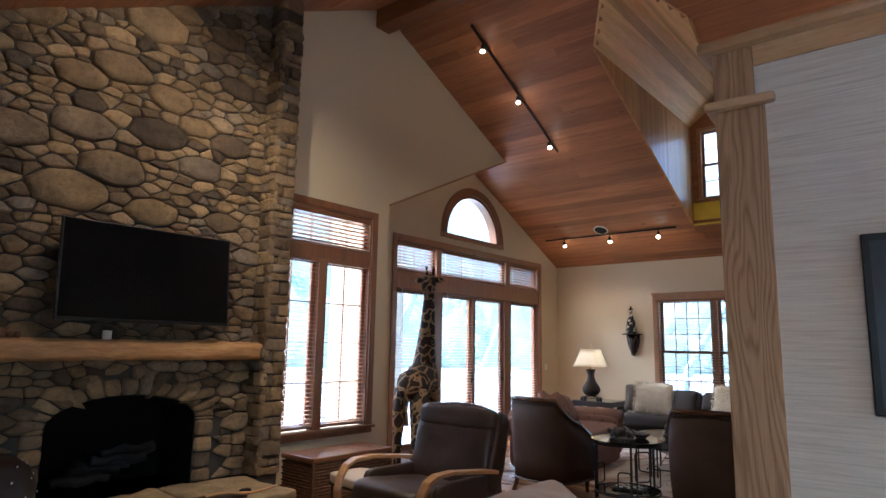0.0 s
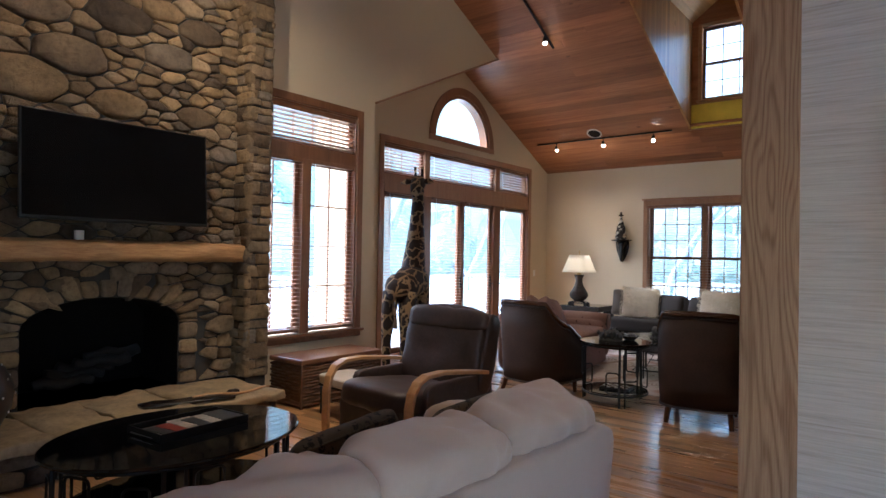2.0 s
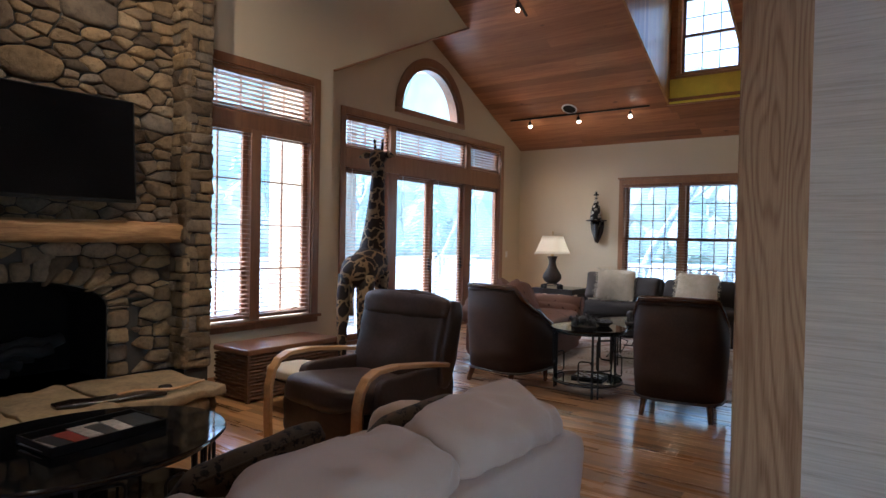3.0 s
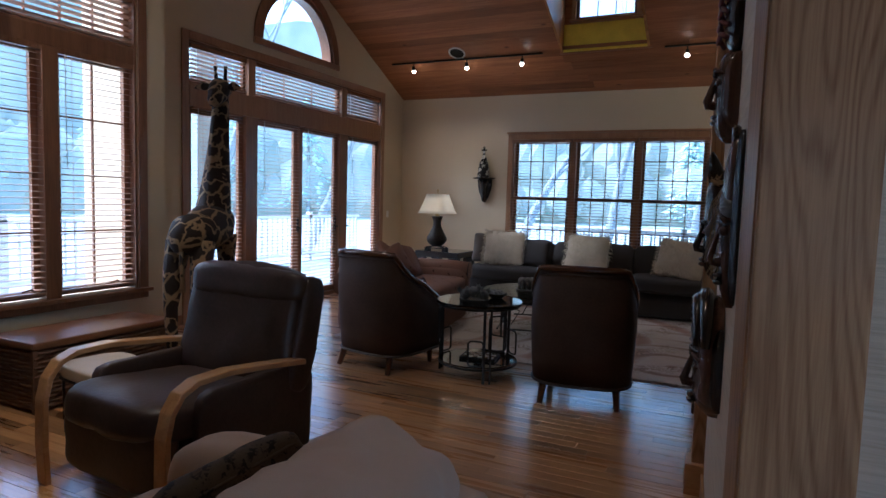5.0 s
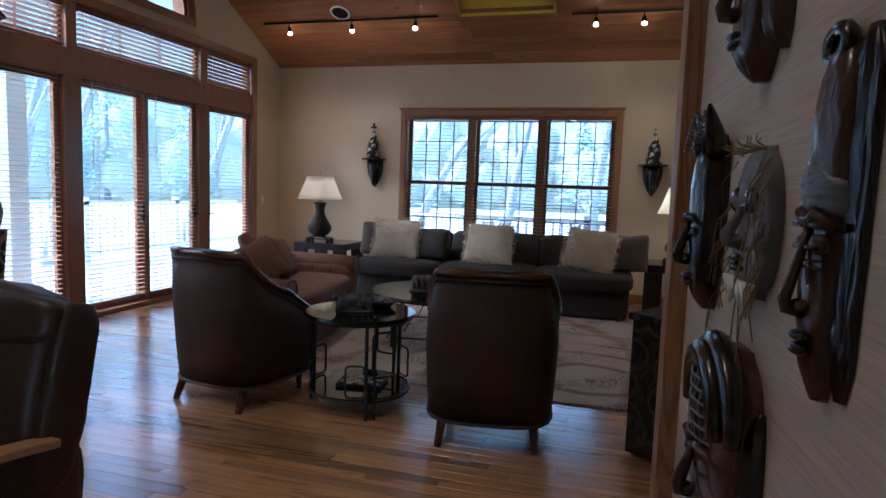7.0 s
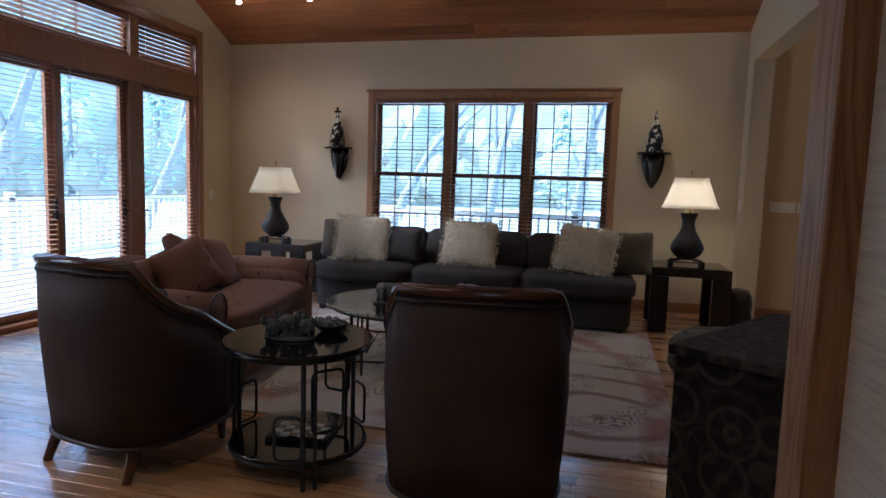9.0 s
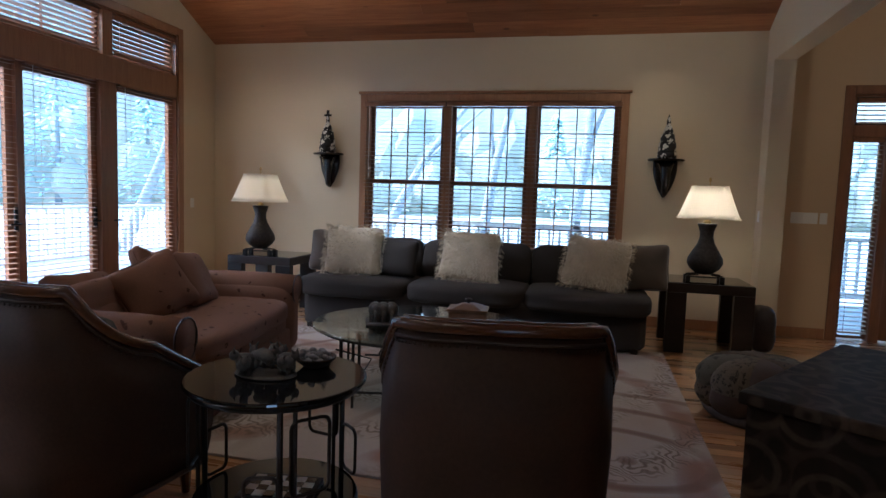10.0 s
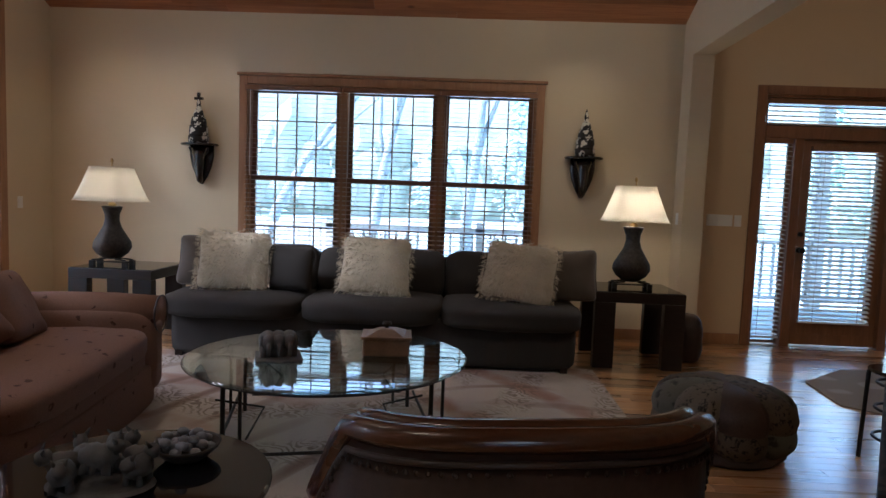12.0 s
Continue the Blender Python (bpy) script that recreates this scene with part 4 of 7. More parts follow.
M["mahog"] = wood("mahogany_show_wood", (0.055, 0.02, 0.011), (0.115, 0.045, 0.02), 0, 0.22, 10.0, 0.0, False, 0.5)
M["nail"] = plain("aged_bronze_nailhead", (0.045, 0.028, 0.019), 0.45, 0.3, 20, 90, 0.1, 0.7)
M["iron"] = plain("wrought_iron", (0.035, 0.032, 0.03), 0.45, 0.25, 12, 100, 0.3, 0.7)
M["blackglass"] = plain("black_glass_top", (0.008, 0.008, 0.01), 0.05, 0.1, 3, 40, 0.0, spec=0.7)
M["grey"] = plain("charcoal_chenille", (0.026, 0.02, 0.017), 0.95, 0.18, 5, 240, 0.3)
M["taupe"] = plain("taupe_velvet", (0.085, 0.064, 0.048), 0.85, 0.15, 5, 240, 0.2, sheen=0.3)
M["fur"] = plain("ivory_shag_fur", (0.56, 0.475, 0.35), 0.9, 0.15, 9, 120, 0.2, sheen=0.3)
M["rattan"] = plain("woven_rattan", (0.13, 0.062, 0.03), 0.6, 0.4, 30, 160, 0.4)
M["lid"] = wood("chestnut_lid", (0.16, 0.065, 0.03), (0.27, 0.12, 0.055), 1, 0.35, 9.0, 0.05, False, 0.2)
M["shade"] = plain("pale_silk_shade", (0.78, 0.70, 0.56), 0.8, 0.03, 3, 200, 0.1)
M["bronze"] = plain("textured_bronze_ceramic", (0.04, 0.03, 0.023), 0.6, 0.6, 34, 60, 1.0, 0.0, spec=0.3)
M["stone_grey"] = plain("carved_grey_stone", (0.1, 0.09, 0.082), 0.75, 0.25, 20, 120, 0.4)
M["box"] = plain("amber_lacquer_box", (0.22, 0.12, 0.06), 0.55, 0.3, 12, 80, 0.2)


def spotted(name, ground, spot, scale, size=0.32, edge=0.06, rough=0.8, net=False):
    """A ground colour with blotches, or with the gaps between blotches as a net."""
    m, nt, b = mat_new(name)
    v = node(nt, "TexVoronoi", Scale=scale)
    if net:
        v.feature = "DISTANCE_TO_EDGE"
    co = coords(nt)
    d = tex_noise(nt, co, scale * 1.5, 2.0)
    mx = mix_col(nt, 0.1, co, d)
    nt.links.new(mx, v.inputs["Vector"])
    a, c = (ground, spot) if net else (spot, ground)
    col = ramp(nt, v.outputs["Distance"], [(size - edge, a), (size + edge, c)])
    n = tex_noise(nt, co, 160, 3.0)
    col = mix_col(nt, 0.5, col, ramp(nt, n, [(0.3, (.7, .7, .7)), (.7, (1.2, 1.2, 1.2))]), "MULTIPLY")
    nt.links.new(col, b.inputs["Base Color"])
    b.inputs["Roughness"].default_value = rough
    b.inputs["Specular IOR Level"].default_value = 0.25
    bump(nt, b, n, 0.2, 0.003)
    return m


M["terra"] = spotted("terracotta_dotted_fabric", (0.225, 0.122, 0.086), (0.075, 0.032, 0.022), 11.0, 0.15, 0.03)
M["leopard"] = spotted("dark_leopard_velvet", (0.075, 0.05, 0.03), (0.012, 0.009, 0.008), 26.0, 0.36, 0.08)
M["leopard_l"] = spotted("pale_leopard_print", (0.12, 0.092, 0.062), (0.016, 0.012, 0.01), 30.0, 0.34, 0.08)
M["giraffe"] = spotted("giraffe_painted_wood", (0.30, 0.19, 0.095), (0.022, 0.012, 0.009), 9.0, 0.075, 0.02, 0.6, True)


def swirl_mat(name, base, line, scale, rough=0.6):
    """Interlaced rings on a dark ground."""
    m, nt, b = mat_new(name)
    co = coords(nt)
    out = None
    for k in range(2):
        mp = nt.nodes.new("ShaderNodeMapping")
        mp.inputs["Location"].default_value = (k * .37, k * .21, k * .53)
        nt.links.new(co, mp.inputs[0])
        v = node(nt, "TexVoronoi", Scale=scale)
        v.inputs["Randomness"].default_value = 0.75
        nt.links.new(mp.outputs[0], v.inputs["Vector"])
        w = nt.nodes.new("ShaderNodeMath")
        w.operation = "PINGPONG"
        w.inputs[1].default_value = 0.2
        nt.links.new(v.outputs["Distance"], w.inputs[0])
        c = ramp(nt, w.outputs[0], [(0.12, base), (0.165, line)])
        out = c if out is None else mix_col(nt, 0.5, out, c, "LIGHTEN")
    n = tex_noise(nt, co, 12, 4.0)
    out = mix_col(nt, 1.0, out, ramp(nt, n, [(0.3, (.5, .45, .4)), (.7, (1.2, 1.1, 1.0))]), "MULTIPLY")
    nt.links.new(out, b.inputs["Base Color"])
    b.inputs["Roughness"].default_value = rough
    b.inputs["Specular IOR Level"].default_value = 0.25
    bump(nt, b, n, 0.2, 0.004)
    return m


M["swirl"] = swirl_mat("swirl_patterned_veneer", (0.018, 0.014, 0.012), (0.075, 0.06, 0.048), 6.5)


def rug_mat():
    """Pale pile with sweeping rust strokes and feathery palm fronds."""
    m, nt, b = mat_new("rug_with_palm_leaves")
    co = coords(nt)
    n0, n1, n2 = tex_noise(nt, co, .9, 3.0, 0.5), tex_noise(nt, co, 1.7, 3.0), tex_noise(nt, co, 320, 3.0)
    c = ramp(nt, n0, [(0.3, (0.42, 0.36, 0.325)), (0.6, (0.52, 0.455, 0.41)), (0.8, (0.46, 0.36, 0.29))])

    def strokes(kind, scale, dist, spot, width):
        w = node(nt, "TexWave", Scale=scale, Distortion=dist, Detail=2.0)
        w.wave_type, w.rings_direction, w.bands_direction = kind, "Z", "DIAGONAL"
        w.inputs["Detail Scale"].default_value = .8
        mp = nt.nodes.new("ShaderNodeMapping")
        mp.inputs["Location"].default_value = spot
        nt.links.new(co, mp.inputs[0])
        nt.links.new(mp.outputs[0], w.inputs["Vector"])
        return ramp(nt, w.outputs["Fac"], [(0.0, (1, 1, 1)), (width, (.55, .55, .55)), (width * 1.6, (0, 0, 0))])

    def masked(mask_noise, lo, hi, f):
        return mix_col(nt, 1.0, f, ramp(nt, mask_noise, [(lo, (0, 0, 0)), (hi, (.85, .85, .85))]), "MULTIPLY")

    c = mix_col(nt, masked(n1, .40, .56, strokes("RINGS", .42, 3.5, (1.2, .8, 0), .16)), c, (0.30, 0.15, 0.10))
    c = mix_col(nt, masked(n0, .42, .6, strokes("RINGS", .8, 5.0, (-1.4, 1.0, 0), .1)), c, (0.22, 0.135, 0.10))
    fronds = mix_col(nt, 1.0, strokes("BANDS", 7.0, 26.0, (.3, .2, 0), .34), strokes("RINGS", .55, 5.0, (.4, -1.2, 0), .34), "MULTIPLY")
    c = mix_col(nt, masked(n1, .36, .5, fronds), c, (0.16, 0.115, 0.085))
    c = mix_col(nt, 0.6, c, ramp(nt, n2, [(0.3, (.75, .75, .75)), (.7, (1.15, 1.15, 1.15))]), "MULTIPLY")
    nt.links.new(c, b.inputs["Base Color"])
    b.inputs["Roughness"].default_value = 0.95
    bump(nt, b, n2, 0.5, 0.006)
    return m


M["rug"] = rug_mat()
M["rug2"] = spotted("beige_entry_rug", (0.30, 0.25, 0.2), (0.42, 0.36, 0.3), 3.0, 0.25, 0.03, 0.95)


def clear_glass(name, tint):
    m, nt, b = mat_new(name)
    out = nt.nodes["Material Output"]
    t = node(nt, "BsdfTransparent", Color=(*tint, 1))
    g = node(nt, "BsdfGlossy", Roughness=0.01)
    f = gloss_share(nt, 0.08, 0.85, 2.6)
    mx = nt.nodes.new("ShaderNodeMixShader")
    nt.links.new(f, mx.inputs[0])
    nt.links.new(t.outputs[0], mx.inputs[1])
    nt.links.new(g.outputs[0], mx.inputs[2])
    nt.links.new(mx.outputs[0], out.inputs[0])
    return m


M["tabletop"] = clear_glass("clear_table_glass", (0.72, 0.8, 0.78))


def cushion(root, name, mt, x, y, z, w, d, h, rx=0, ry=0, rz=0, power=4.5, wrinkle=.012, seed=0.0, pinch=0.0, cuts=10, label=""):
    return part(name, soft(B(), w, d, h, None, cuts, power, wrinkle, seed, pinch), mt, root, label, True, pose(x, y, z, rx, ry, rz))


def pillow(m, label, mt, w, h, d=.16, seed=0.0, group="", fringe=None):
    """A throw pillow, standing with its face along -y."""
    t = thing("throw_pillow", label, "pillow", m, group)
    part("cover", soft(B(), w, d, h, pose(0, 0, h / 2), 14, 6.0, .012, seed, .12), mt, t, "", True)
    bm = B()
    pts = []
    for i in range(48):
        a = 2 * math.pi * i / 48
        cx, cz = math.copysign(abs(math.cos(a)) ** .35, math.cos(a)), math.copysign(abs(math.sin(a)) ** .35, math.sin(a))
        k = 1 - .10 * (1 - abs(cx) ** 2 * abs(cz) ** 2)
        pts.append((cx * w / 2 * k * .99, 0, h / 2 + cz * h / 2 * k * .99))
    part("piping", tube(bm, pts, .006, 6, True), fringe or mt, t, "", True)
    return t


# ---- cream sofa in front of the fireplace ----
sofa = thing("sofa", "cream linen sofa with plump back cushions facing the hearth", "sofa", pose(-1.575, 2.05, 0))
cushion(sofa, "base", M["cream"], -.1, 0, .24, 1.06, 2.46, .36, power=9, wrinkle=.006)
cushion(sofa, "back", M["cream"], .37, 0, .37, .18, 2.54, .58, ry=4, power=9, wrinkle=.008, seed=2)
for s in (-1, 1):
    cushion(sofa, "arm", M["cream"], -.16, s * 1.19, .32, 1.10, .26, .56, power=5, wrinkle=.008, seed=3 + s)
for i in range(3):
    yy = -.74 + .74 * i
    cushion(sofa, "seat_cushion", M["cream"], -.2, yy, .42, .84, .73, .17, power=5, seed=6 + i)
    cushion(sofa, "back_cushion", M["cream"], .25, yy, .62, .37, .82, .44, ry=14, power=3.3, wrinkle=.042, seed=11 + i * 3.1, cuts=16)
for sx in (-1, 1):
    for sy in (-1, 1):
        part("foot", boxb(sx * .38 - .09, sx * .38 - .03, sy * 1.12 - .03, sy * 1.12 + .03, 0, .07, bevel=.004), M["darkwood"], sofa)
pillow(pose(-1.97, 3.0, .455, -50, 8, -100), "dark leopard-print velvet pillow on the cream sofa", M["leopard"], .54, .34, seed=1)
pillow(pose(-1.95, 2.05, .5, -48, 5, -90), "black patterned velvet pillow on the cream sofa", M["leopard"], .6, .38, seed=2)


# ---- tables with looped iron frames ----
def rounded_loop(w, h, r=.03, n=5):
    pts = []
    for cx, cz, a0 in ((w / 2 - r, h - r, 0), (-w / 2 + r, h - r, 90), (-w / 2 + r, r, 180), (w / 2 - r, r, 270)):
        for i in range(n):
            a = radians(a0 + 90 * i / (n - 1))
            pts.append((cx + r * math.cos(a), cz + r * math.sin(a)))
    return pts


def iron_table(name, label, m, sx, sy, h, shelf, top_mat, legs, top_label, loops=True):
    t = thing(name, label, "table", m)
    bm = lathe(B(), [(.97, h - .022), (.995, h - .018), (1.0, h - .011), (.995, h - .004), (.985, h)], 64, None, sx, sy)
    top = part("tabletop", bm, top_mat, t, top_label)
    ring = lambda z, f: [(sx * f * math.cos(2 * math.pi * i / 48), sy * f * math.sin(2 * math.pi * i / 48), z) for i in range(48)]
    part("top_ring", tube(B(), ring(h - .034, .93), .010, 6, True), M["iron"], t)
    if shelf:
        part("shelf", lathe(B(), [(.88, shelf - .012), (.9, shelf - .006), (.9, shelf)], 48, None, sx, sy), M["blackglass"], t, "black glass lower shelf")
        part("shelf_ring", tube(B(), ring(shelf - .022, .9), .010, 6, True), M["iron"], t)
    for k in range(legs):
        a = 2 * math.pi * (k + .5) / legs
        c, s = math.cos(a), math.sin(a)
        x, y = sx * .92 * c, sy * .92 * s
        part("leg", tube(B(), [(x, y, 0), (x, y, h - .03)], .012, 8), M["iron"], t)
        x2, y2 = sx * .92 * math.cos(a + .16), sy * .92 * math.sin(a + .16)
        part("leg", tube(B(), [(x2, y2, 0), (x2, y2, h - .03)], .009, 8), M["iron"], t)
        if loops:
            for q, (dz, hh, ww) in enumerate(((.14, .2, .12), (.26, .28, .15))):
                aa = a + (.34 if q else -.2)
                bx, by = sx * .91 * math.cos(aa), sy * .91 * math.sin(aa)
                tx, ty = -math.sin(aa), math.cos(aa)
                lp = rounded_loop(ww, min(hh, h - dz - .06))
                part("scroll", tube(B(), [(bx + tx * u, by + ty * u, dz + v) for u, v in lp], .0075, 6, True), M["iron"], t)
    return t


iron_table("coffee_table", "oval black glass coffee table on looped iron legs", pose(-3.16, 2.12, 0), .55, .70, .45, .11, M["blackglass"], 6, "polished black glass top")
iron_table("side_table", "round black glass side table with an iron shelf", pose(-2.42, 6.42, 0), .36, .36, .62, .13, M["blackglass"], 3, "polished black glass top")
ct = iron_table("glass_coffee_table", "oval clear glass coffee table on a dark iron base", pose(-2.32, 8.32, .014, 0, 0, 13), .77, .66, .455, 0, M["tabletop"], 4, "thick clear glass top", False)
for c, s in ((1, 0), (-1, 0), (0, 1), (0, -1)):
    a = (c * .54 - s * .46, s * .46 + c * .46, .09)
    b = (c * .54 + s * .46, s * .46 - c * .46, .09)
    part("stretcher", tube(B(), [a, b], .009, 6), M["iron"], ct)
    part("brace", tube(B(), [(a[0] * .98, a[1] * .98, .36), (a[0] * .6, a[1] * .6, .26), (a[0] * .75, a[1] * .75, .12)], .006, 6), M["iron"], ct)

# tray with magazines
M["paper"] = plain("glossy_magazine_cover", (0.48, 0.44, 0.41), 0.3, 0.5, 18, 40, 0.0)
M["paper_r"] = plain("red_magazine_cover", (0.35, 0.06, 0.045), 0.3, 0.3, 18, 40, 0.0)
M["paper_d"] = plain("dark_magazine_cover", (0.05, 0.055, 0.065), 0.3, 0.5, 18, 40, 0.0)
tray = thing("tray", "black rectangular tray on the oval table", "tray", pose(-3.2, 2.2, .45, 0, 0, 4))
part("base", boxb(-.15, .15, -.27, .27, .002, .012), M["black"], tray)
for b in ((-.16, -.15, -.28, .28), (.15, .16, -.28, .28), (-.149, .149, -.28, -.27), (-.149, .149, .27, .28)):
    part("rim", boxb(b[0], b[1], b[2], b[3], .002, .045, bevel=.002), M["black"], tray)
rng = random.Random(5)
for i in range(7):
    mt = M[("paper", "paper_d", "paper_r", "paper", "paper_d", "paper", "paper_d")[i]]
    mg = thing("magazine", "glossy magazine lying fanned in the tray", "magazine", pose(-3.2 + rng.uniform(-.02, .02), 1.99 + i * .07, .464 + i * .0035, 0, 0, 4 + rng.uniform(-6, 6)), "magazines in the tray")
    part("cover", boxb(-.11, .11, -.075, .075, 0, .003), mt, mg)
    part("pages", boxb(-.105, .105, -.07, .07, -.003, -.0002), M["white"], mg)

# ---- leather recliner with bent wood arms ----
rec = thing("armchair", "dark brown leather recliner with bent beech arms", "armchair", pose(-3.02, 3.98, 0, 0, 0, -4))
cushion(rec, "seat", M["leather"], 0, -.14, .40, .74, .8, .2, rx=-4, power=5, wrinkle=.015, seed=4)
cushion(rec, "front_apron", M["leather"], 0, -.42, .25, .70, .16, .3, power=6, wrinkle=.01)
cushion(rec, "body", M["leather"], 0, .08, .22, .7, .6, .28, power=9, wrinkle=.006)
cushion(rec, "backrest", M["leather"], 0, .33, .72, .84, .2, .68, rx=-14, power=5, wrinkle=.016, seed=9, cuts=14)
cushion(rec, "head_roll", M["leather"], 0, .37, .94, .86, .2, .2, rx=-14, power=4, wrinkle=.014, seed=12)
for s in (-1, 1):
    prof = [(-.52, 0), (-.53, .2), (-.525, .42), (-.50, .52), (-.45, .59), (-.37, .625), (-.2, .632), (.0, .612), (.15, .596), (.3, .575)]
    bm = B()
    rings = []
    for i, (y, z) in enumerate(prof):
        a, b = prof[max(0, i - 1)], prof[min(len(prof) - 1, i + 1)]
        d = Vector((b[0] - a[0], b[1] - a[1])).normalized()
        nx, nz = -d.y * .014, d.x * .014
        rings.append([bm.verts.new((s * .45 + q * .038, y + k * nx, z + k * nz)) for q, k in ((-1, -1), (1, -1), (1, 1), (-1, 1))])
    for a, b in zip(rings, rings[1:]):
        for j in range(4):
            bm.faces.new((a[j], a[(j + 1) % 4], b[(j + 1) % 4], b[j]))
    bm.faces.new(rings[0])
    bm.faces.new(rings[-1])
    bmesh.ops.bevel(bm, geom=list(bm.edges), offset=.004, segments=1, affect="EDGES", clamp_overlap=True)
    part("arm", bm, M["bent"], rec, "curved beech arm")
    cushion(rec, "side_panel", M["leather"], s * .385, .06, .29, .07, .74, .52, power=8, wrinkle=.01, seed=40 + s)
cushion(rec, "back_panel", M["leather"], 0, .40, .27, .80, .10, .52, rx=-5, power=9, wrinkle=.012, seed=44)
for s in (-1, 1):
    cushion(rec, "back_wing", M["leather"], s * .40, .37, .70, .10, .17, .62, rx=-14, power=4, wrinkle=.012, seed=47 + s)

# ---- wicker bench, footstool ----
wb = thing("wicker_trunk", "woven rattan trunk with a chestnut lid under the window", "trunk", pose(-4.72, 4.56, 0))
part("carcass", boxb(-.22, .22, -.5, .5, .03, .40), M["rattan"], wb)
for i in range(13):
    z = .035 + i * .029
    pts = []
    for u, v in ((-.235, -.515), (.235, -.515), (.235, .515), (-.235, .515)):
        pts.append((u, v, z))
    loop = []
    for (a, b, c), (d, e, f) in zip(pts, pts[1:] + pts[:1]):
        n = 12 if abs(e - b) > .6 else 6
        for k in range(n):
            q = k / n
            w = .006 * (1 if (k + i) % 2 else -1)
            loop.append((a + (d - a) * q + (w if a == d else 0), b + (e - b) * q + (w if b == e else 0), c))
    part("coil", tube(B(), loop, .0145, 5, True), M["rattan"], wb)
part("lid", boxb(-.255, .255, -.535, .535, .41, .46, bevel=.016), M["lid"], wb, "chestnut wooden lid")
for s in (-1, 1):
    part("corner_post", boxb(.215, .245, s * .515 - .015, s * .515 + .015, 0, .41, bevel=.004), M["rattan"], wb)
M["ivory"] = plain("ivory_leather", (0.52, 0.42, 0.29), 0.5, 0.1, 4, 90, 0.2)
fs = thing("footstool", "low ivory leather footstool on slim metal legs", "footstool", pose(-4.0, 4.22, 0, 0, 0, -8))
cushion(fs, "cushion", M["ivory"], 0, 0, .32, .56, .42, .1, power=6, wrinkle=.006)
for sx in (-1, 1):
    for sy in (-1, 1):
        part("leg", tube(B(), [(sx * .24, sy * .17, 0), (sx * .24, sy * .17, .28)], .009, 6), M["iron"], fs)
part("frame", boxb(-.26, .26, -.19, .19, .255, .275, bevel=.004), M["iron"], fs)


# ---- barrel chairs ----
def barrel_chair(m, label):
    t = thing("barrel_chair", label, "armchair", m, "barrel chairs")

    def plan(a, f):
        """The outer line: 0 at the middle of the back, 1 and -1 at the front ends of the arms."""
        q = abs(a)
        if q < .62:
            th = q / .62 * math.pi / 2
            x, y = .375 * math.sin(th) ** .62, -.36 + .36 * (1 - math.cos(th) ** .62)
        else:
            x, y = .375 - .015 * (q - .62) / .38, (q - .62) / .38 * .33
        return math.copysign(x * f, a), y * f

    def top(a):
        q = abs(a)
        return .985 - .03 * q if q < .34 else .975 - .44 * ((q - .34) / .66) ** .72 if q < 1 else .54

    n = 44
    bm = B()
    rings = []
    for i in range(n + 1):
        a = -1 + 2 * i / n
        tp = top(a)
        ring = []
        for f, z, lean in ((.95, .15, 0), (.99, .38, 0), (1.02, .7, 0), (1.0, 1.0, 0), (.84, 1.0, 1), (.80, .6, 1), (.78, .3, 1)):
            x, y = plan(a, f)
            zz = .15 + (tp - .15) * (z - .15) / .85
            back = -.05 * (zz - .2) * max(0, 1 - abs(a) * 1.6)
            if lean:
                y = min(y + .02, .33)
            ring.append(bm.verts.new((x, y + back, zz)))
        rings.append(ring)
    for a, b in zip(rings, rings[1:]):
        for j in range(7):
            bm.faces.new((a[j], a[(j + 1) % 7], b[(j + 1) % 7], b[j]))
    bm.faces.new(rings[0])
    bm.faces.new(rings[-1])
    part("shell", bm, M["leather2"], t, "wrapped chestnut leather shell", True)
    for f, dz, r in ((.985, .006, .021), (.91, .012, .018), (1.003, -.03, .006)):
        pts = []
        for i in range(n + 1):
            a = -1 + 2 * i / n
            x, y = plan(a, f)
            pts.append((x, y - .05 * (top(a) - .2) * max(0, 1 - abs(a) * 1.6), top(a) + dz))
        part("show_rail", tube(B(), pts, r, 8), M["mahog"] if r > .01 else M["leather"], t, "polished mahogany rail", True)
    for i in range(61):
        a = -.62 + 1.24 * i / 60
        x, y = plan(a, 1.008)
        y -= .05 * (top(a) - .2) * max(0, 1 - abs(a) * 1.6)
        d = math.hypot(x, y)
        part("nailhead", lathe(B(), [(.0055, 0), (.0045, .0025), (0, .0035)], 6, pose(x, y, top(a) - .045) @ Vector((x / d, y / d, 0)).to_track_quat("Z", "Y").to_matrix().to_4x4()), M["nail"], t, "", True)
    pts = []
    for i in range(n + 1):
        x, y = plan(-1 + 2 * i / n, .955)
        pts.append((x, y, .152))
    part("bottom_rail", tube(B(), pts, .012, 6), M["leather"], t, "dark leather welt", True)
    cushion(t, "seat_cushion", M["leather"], 0, .05, .40, .53, .6, .15, power=5, wrinkle=.01)
    part("seat_deck", boxb(-.27, .27, -.26, .3, .2, .33, bevel=.02), M["leather2"], t)
    for sx in (-1, 1):
        part("back_leg", tube(B(), [(sx * .25, -.25, .2), (sx * .26, -.28, .1), (sx * .27, -.32, 0)], [.032, .026, .02], 8), M["mahog"], t)
        part("front_leg", tube(B(), [(sx * .26, .26, .22), (sx * .26, .27, .1), (sx * .26, .275, 0)], [.032, .027, .018], 8), M["mahog"], t)
    return t


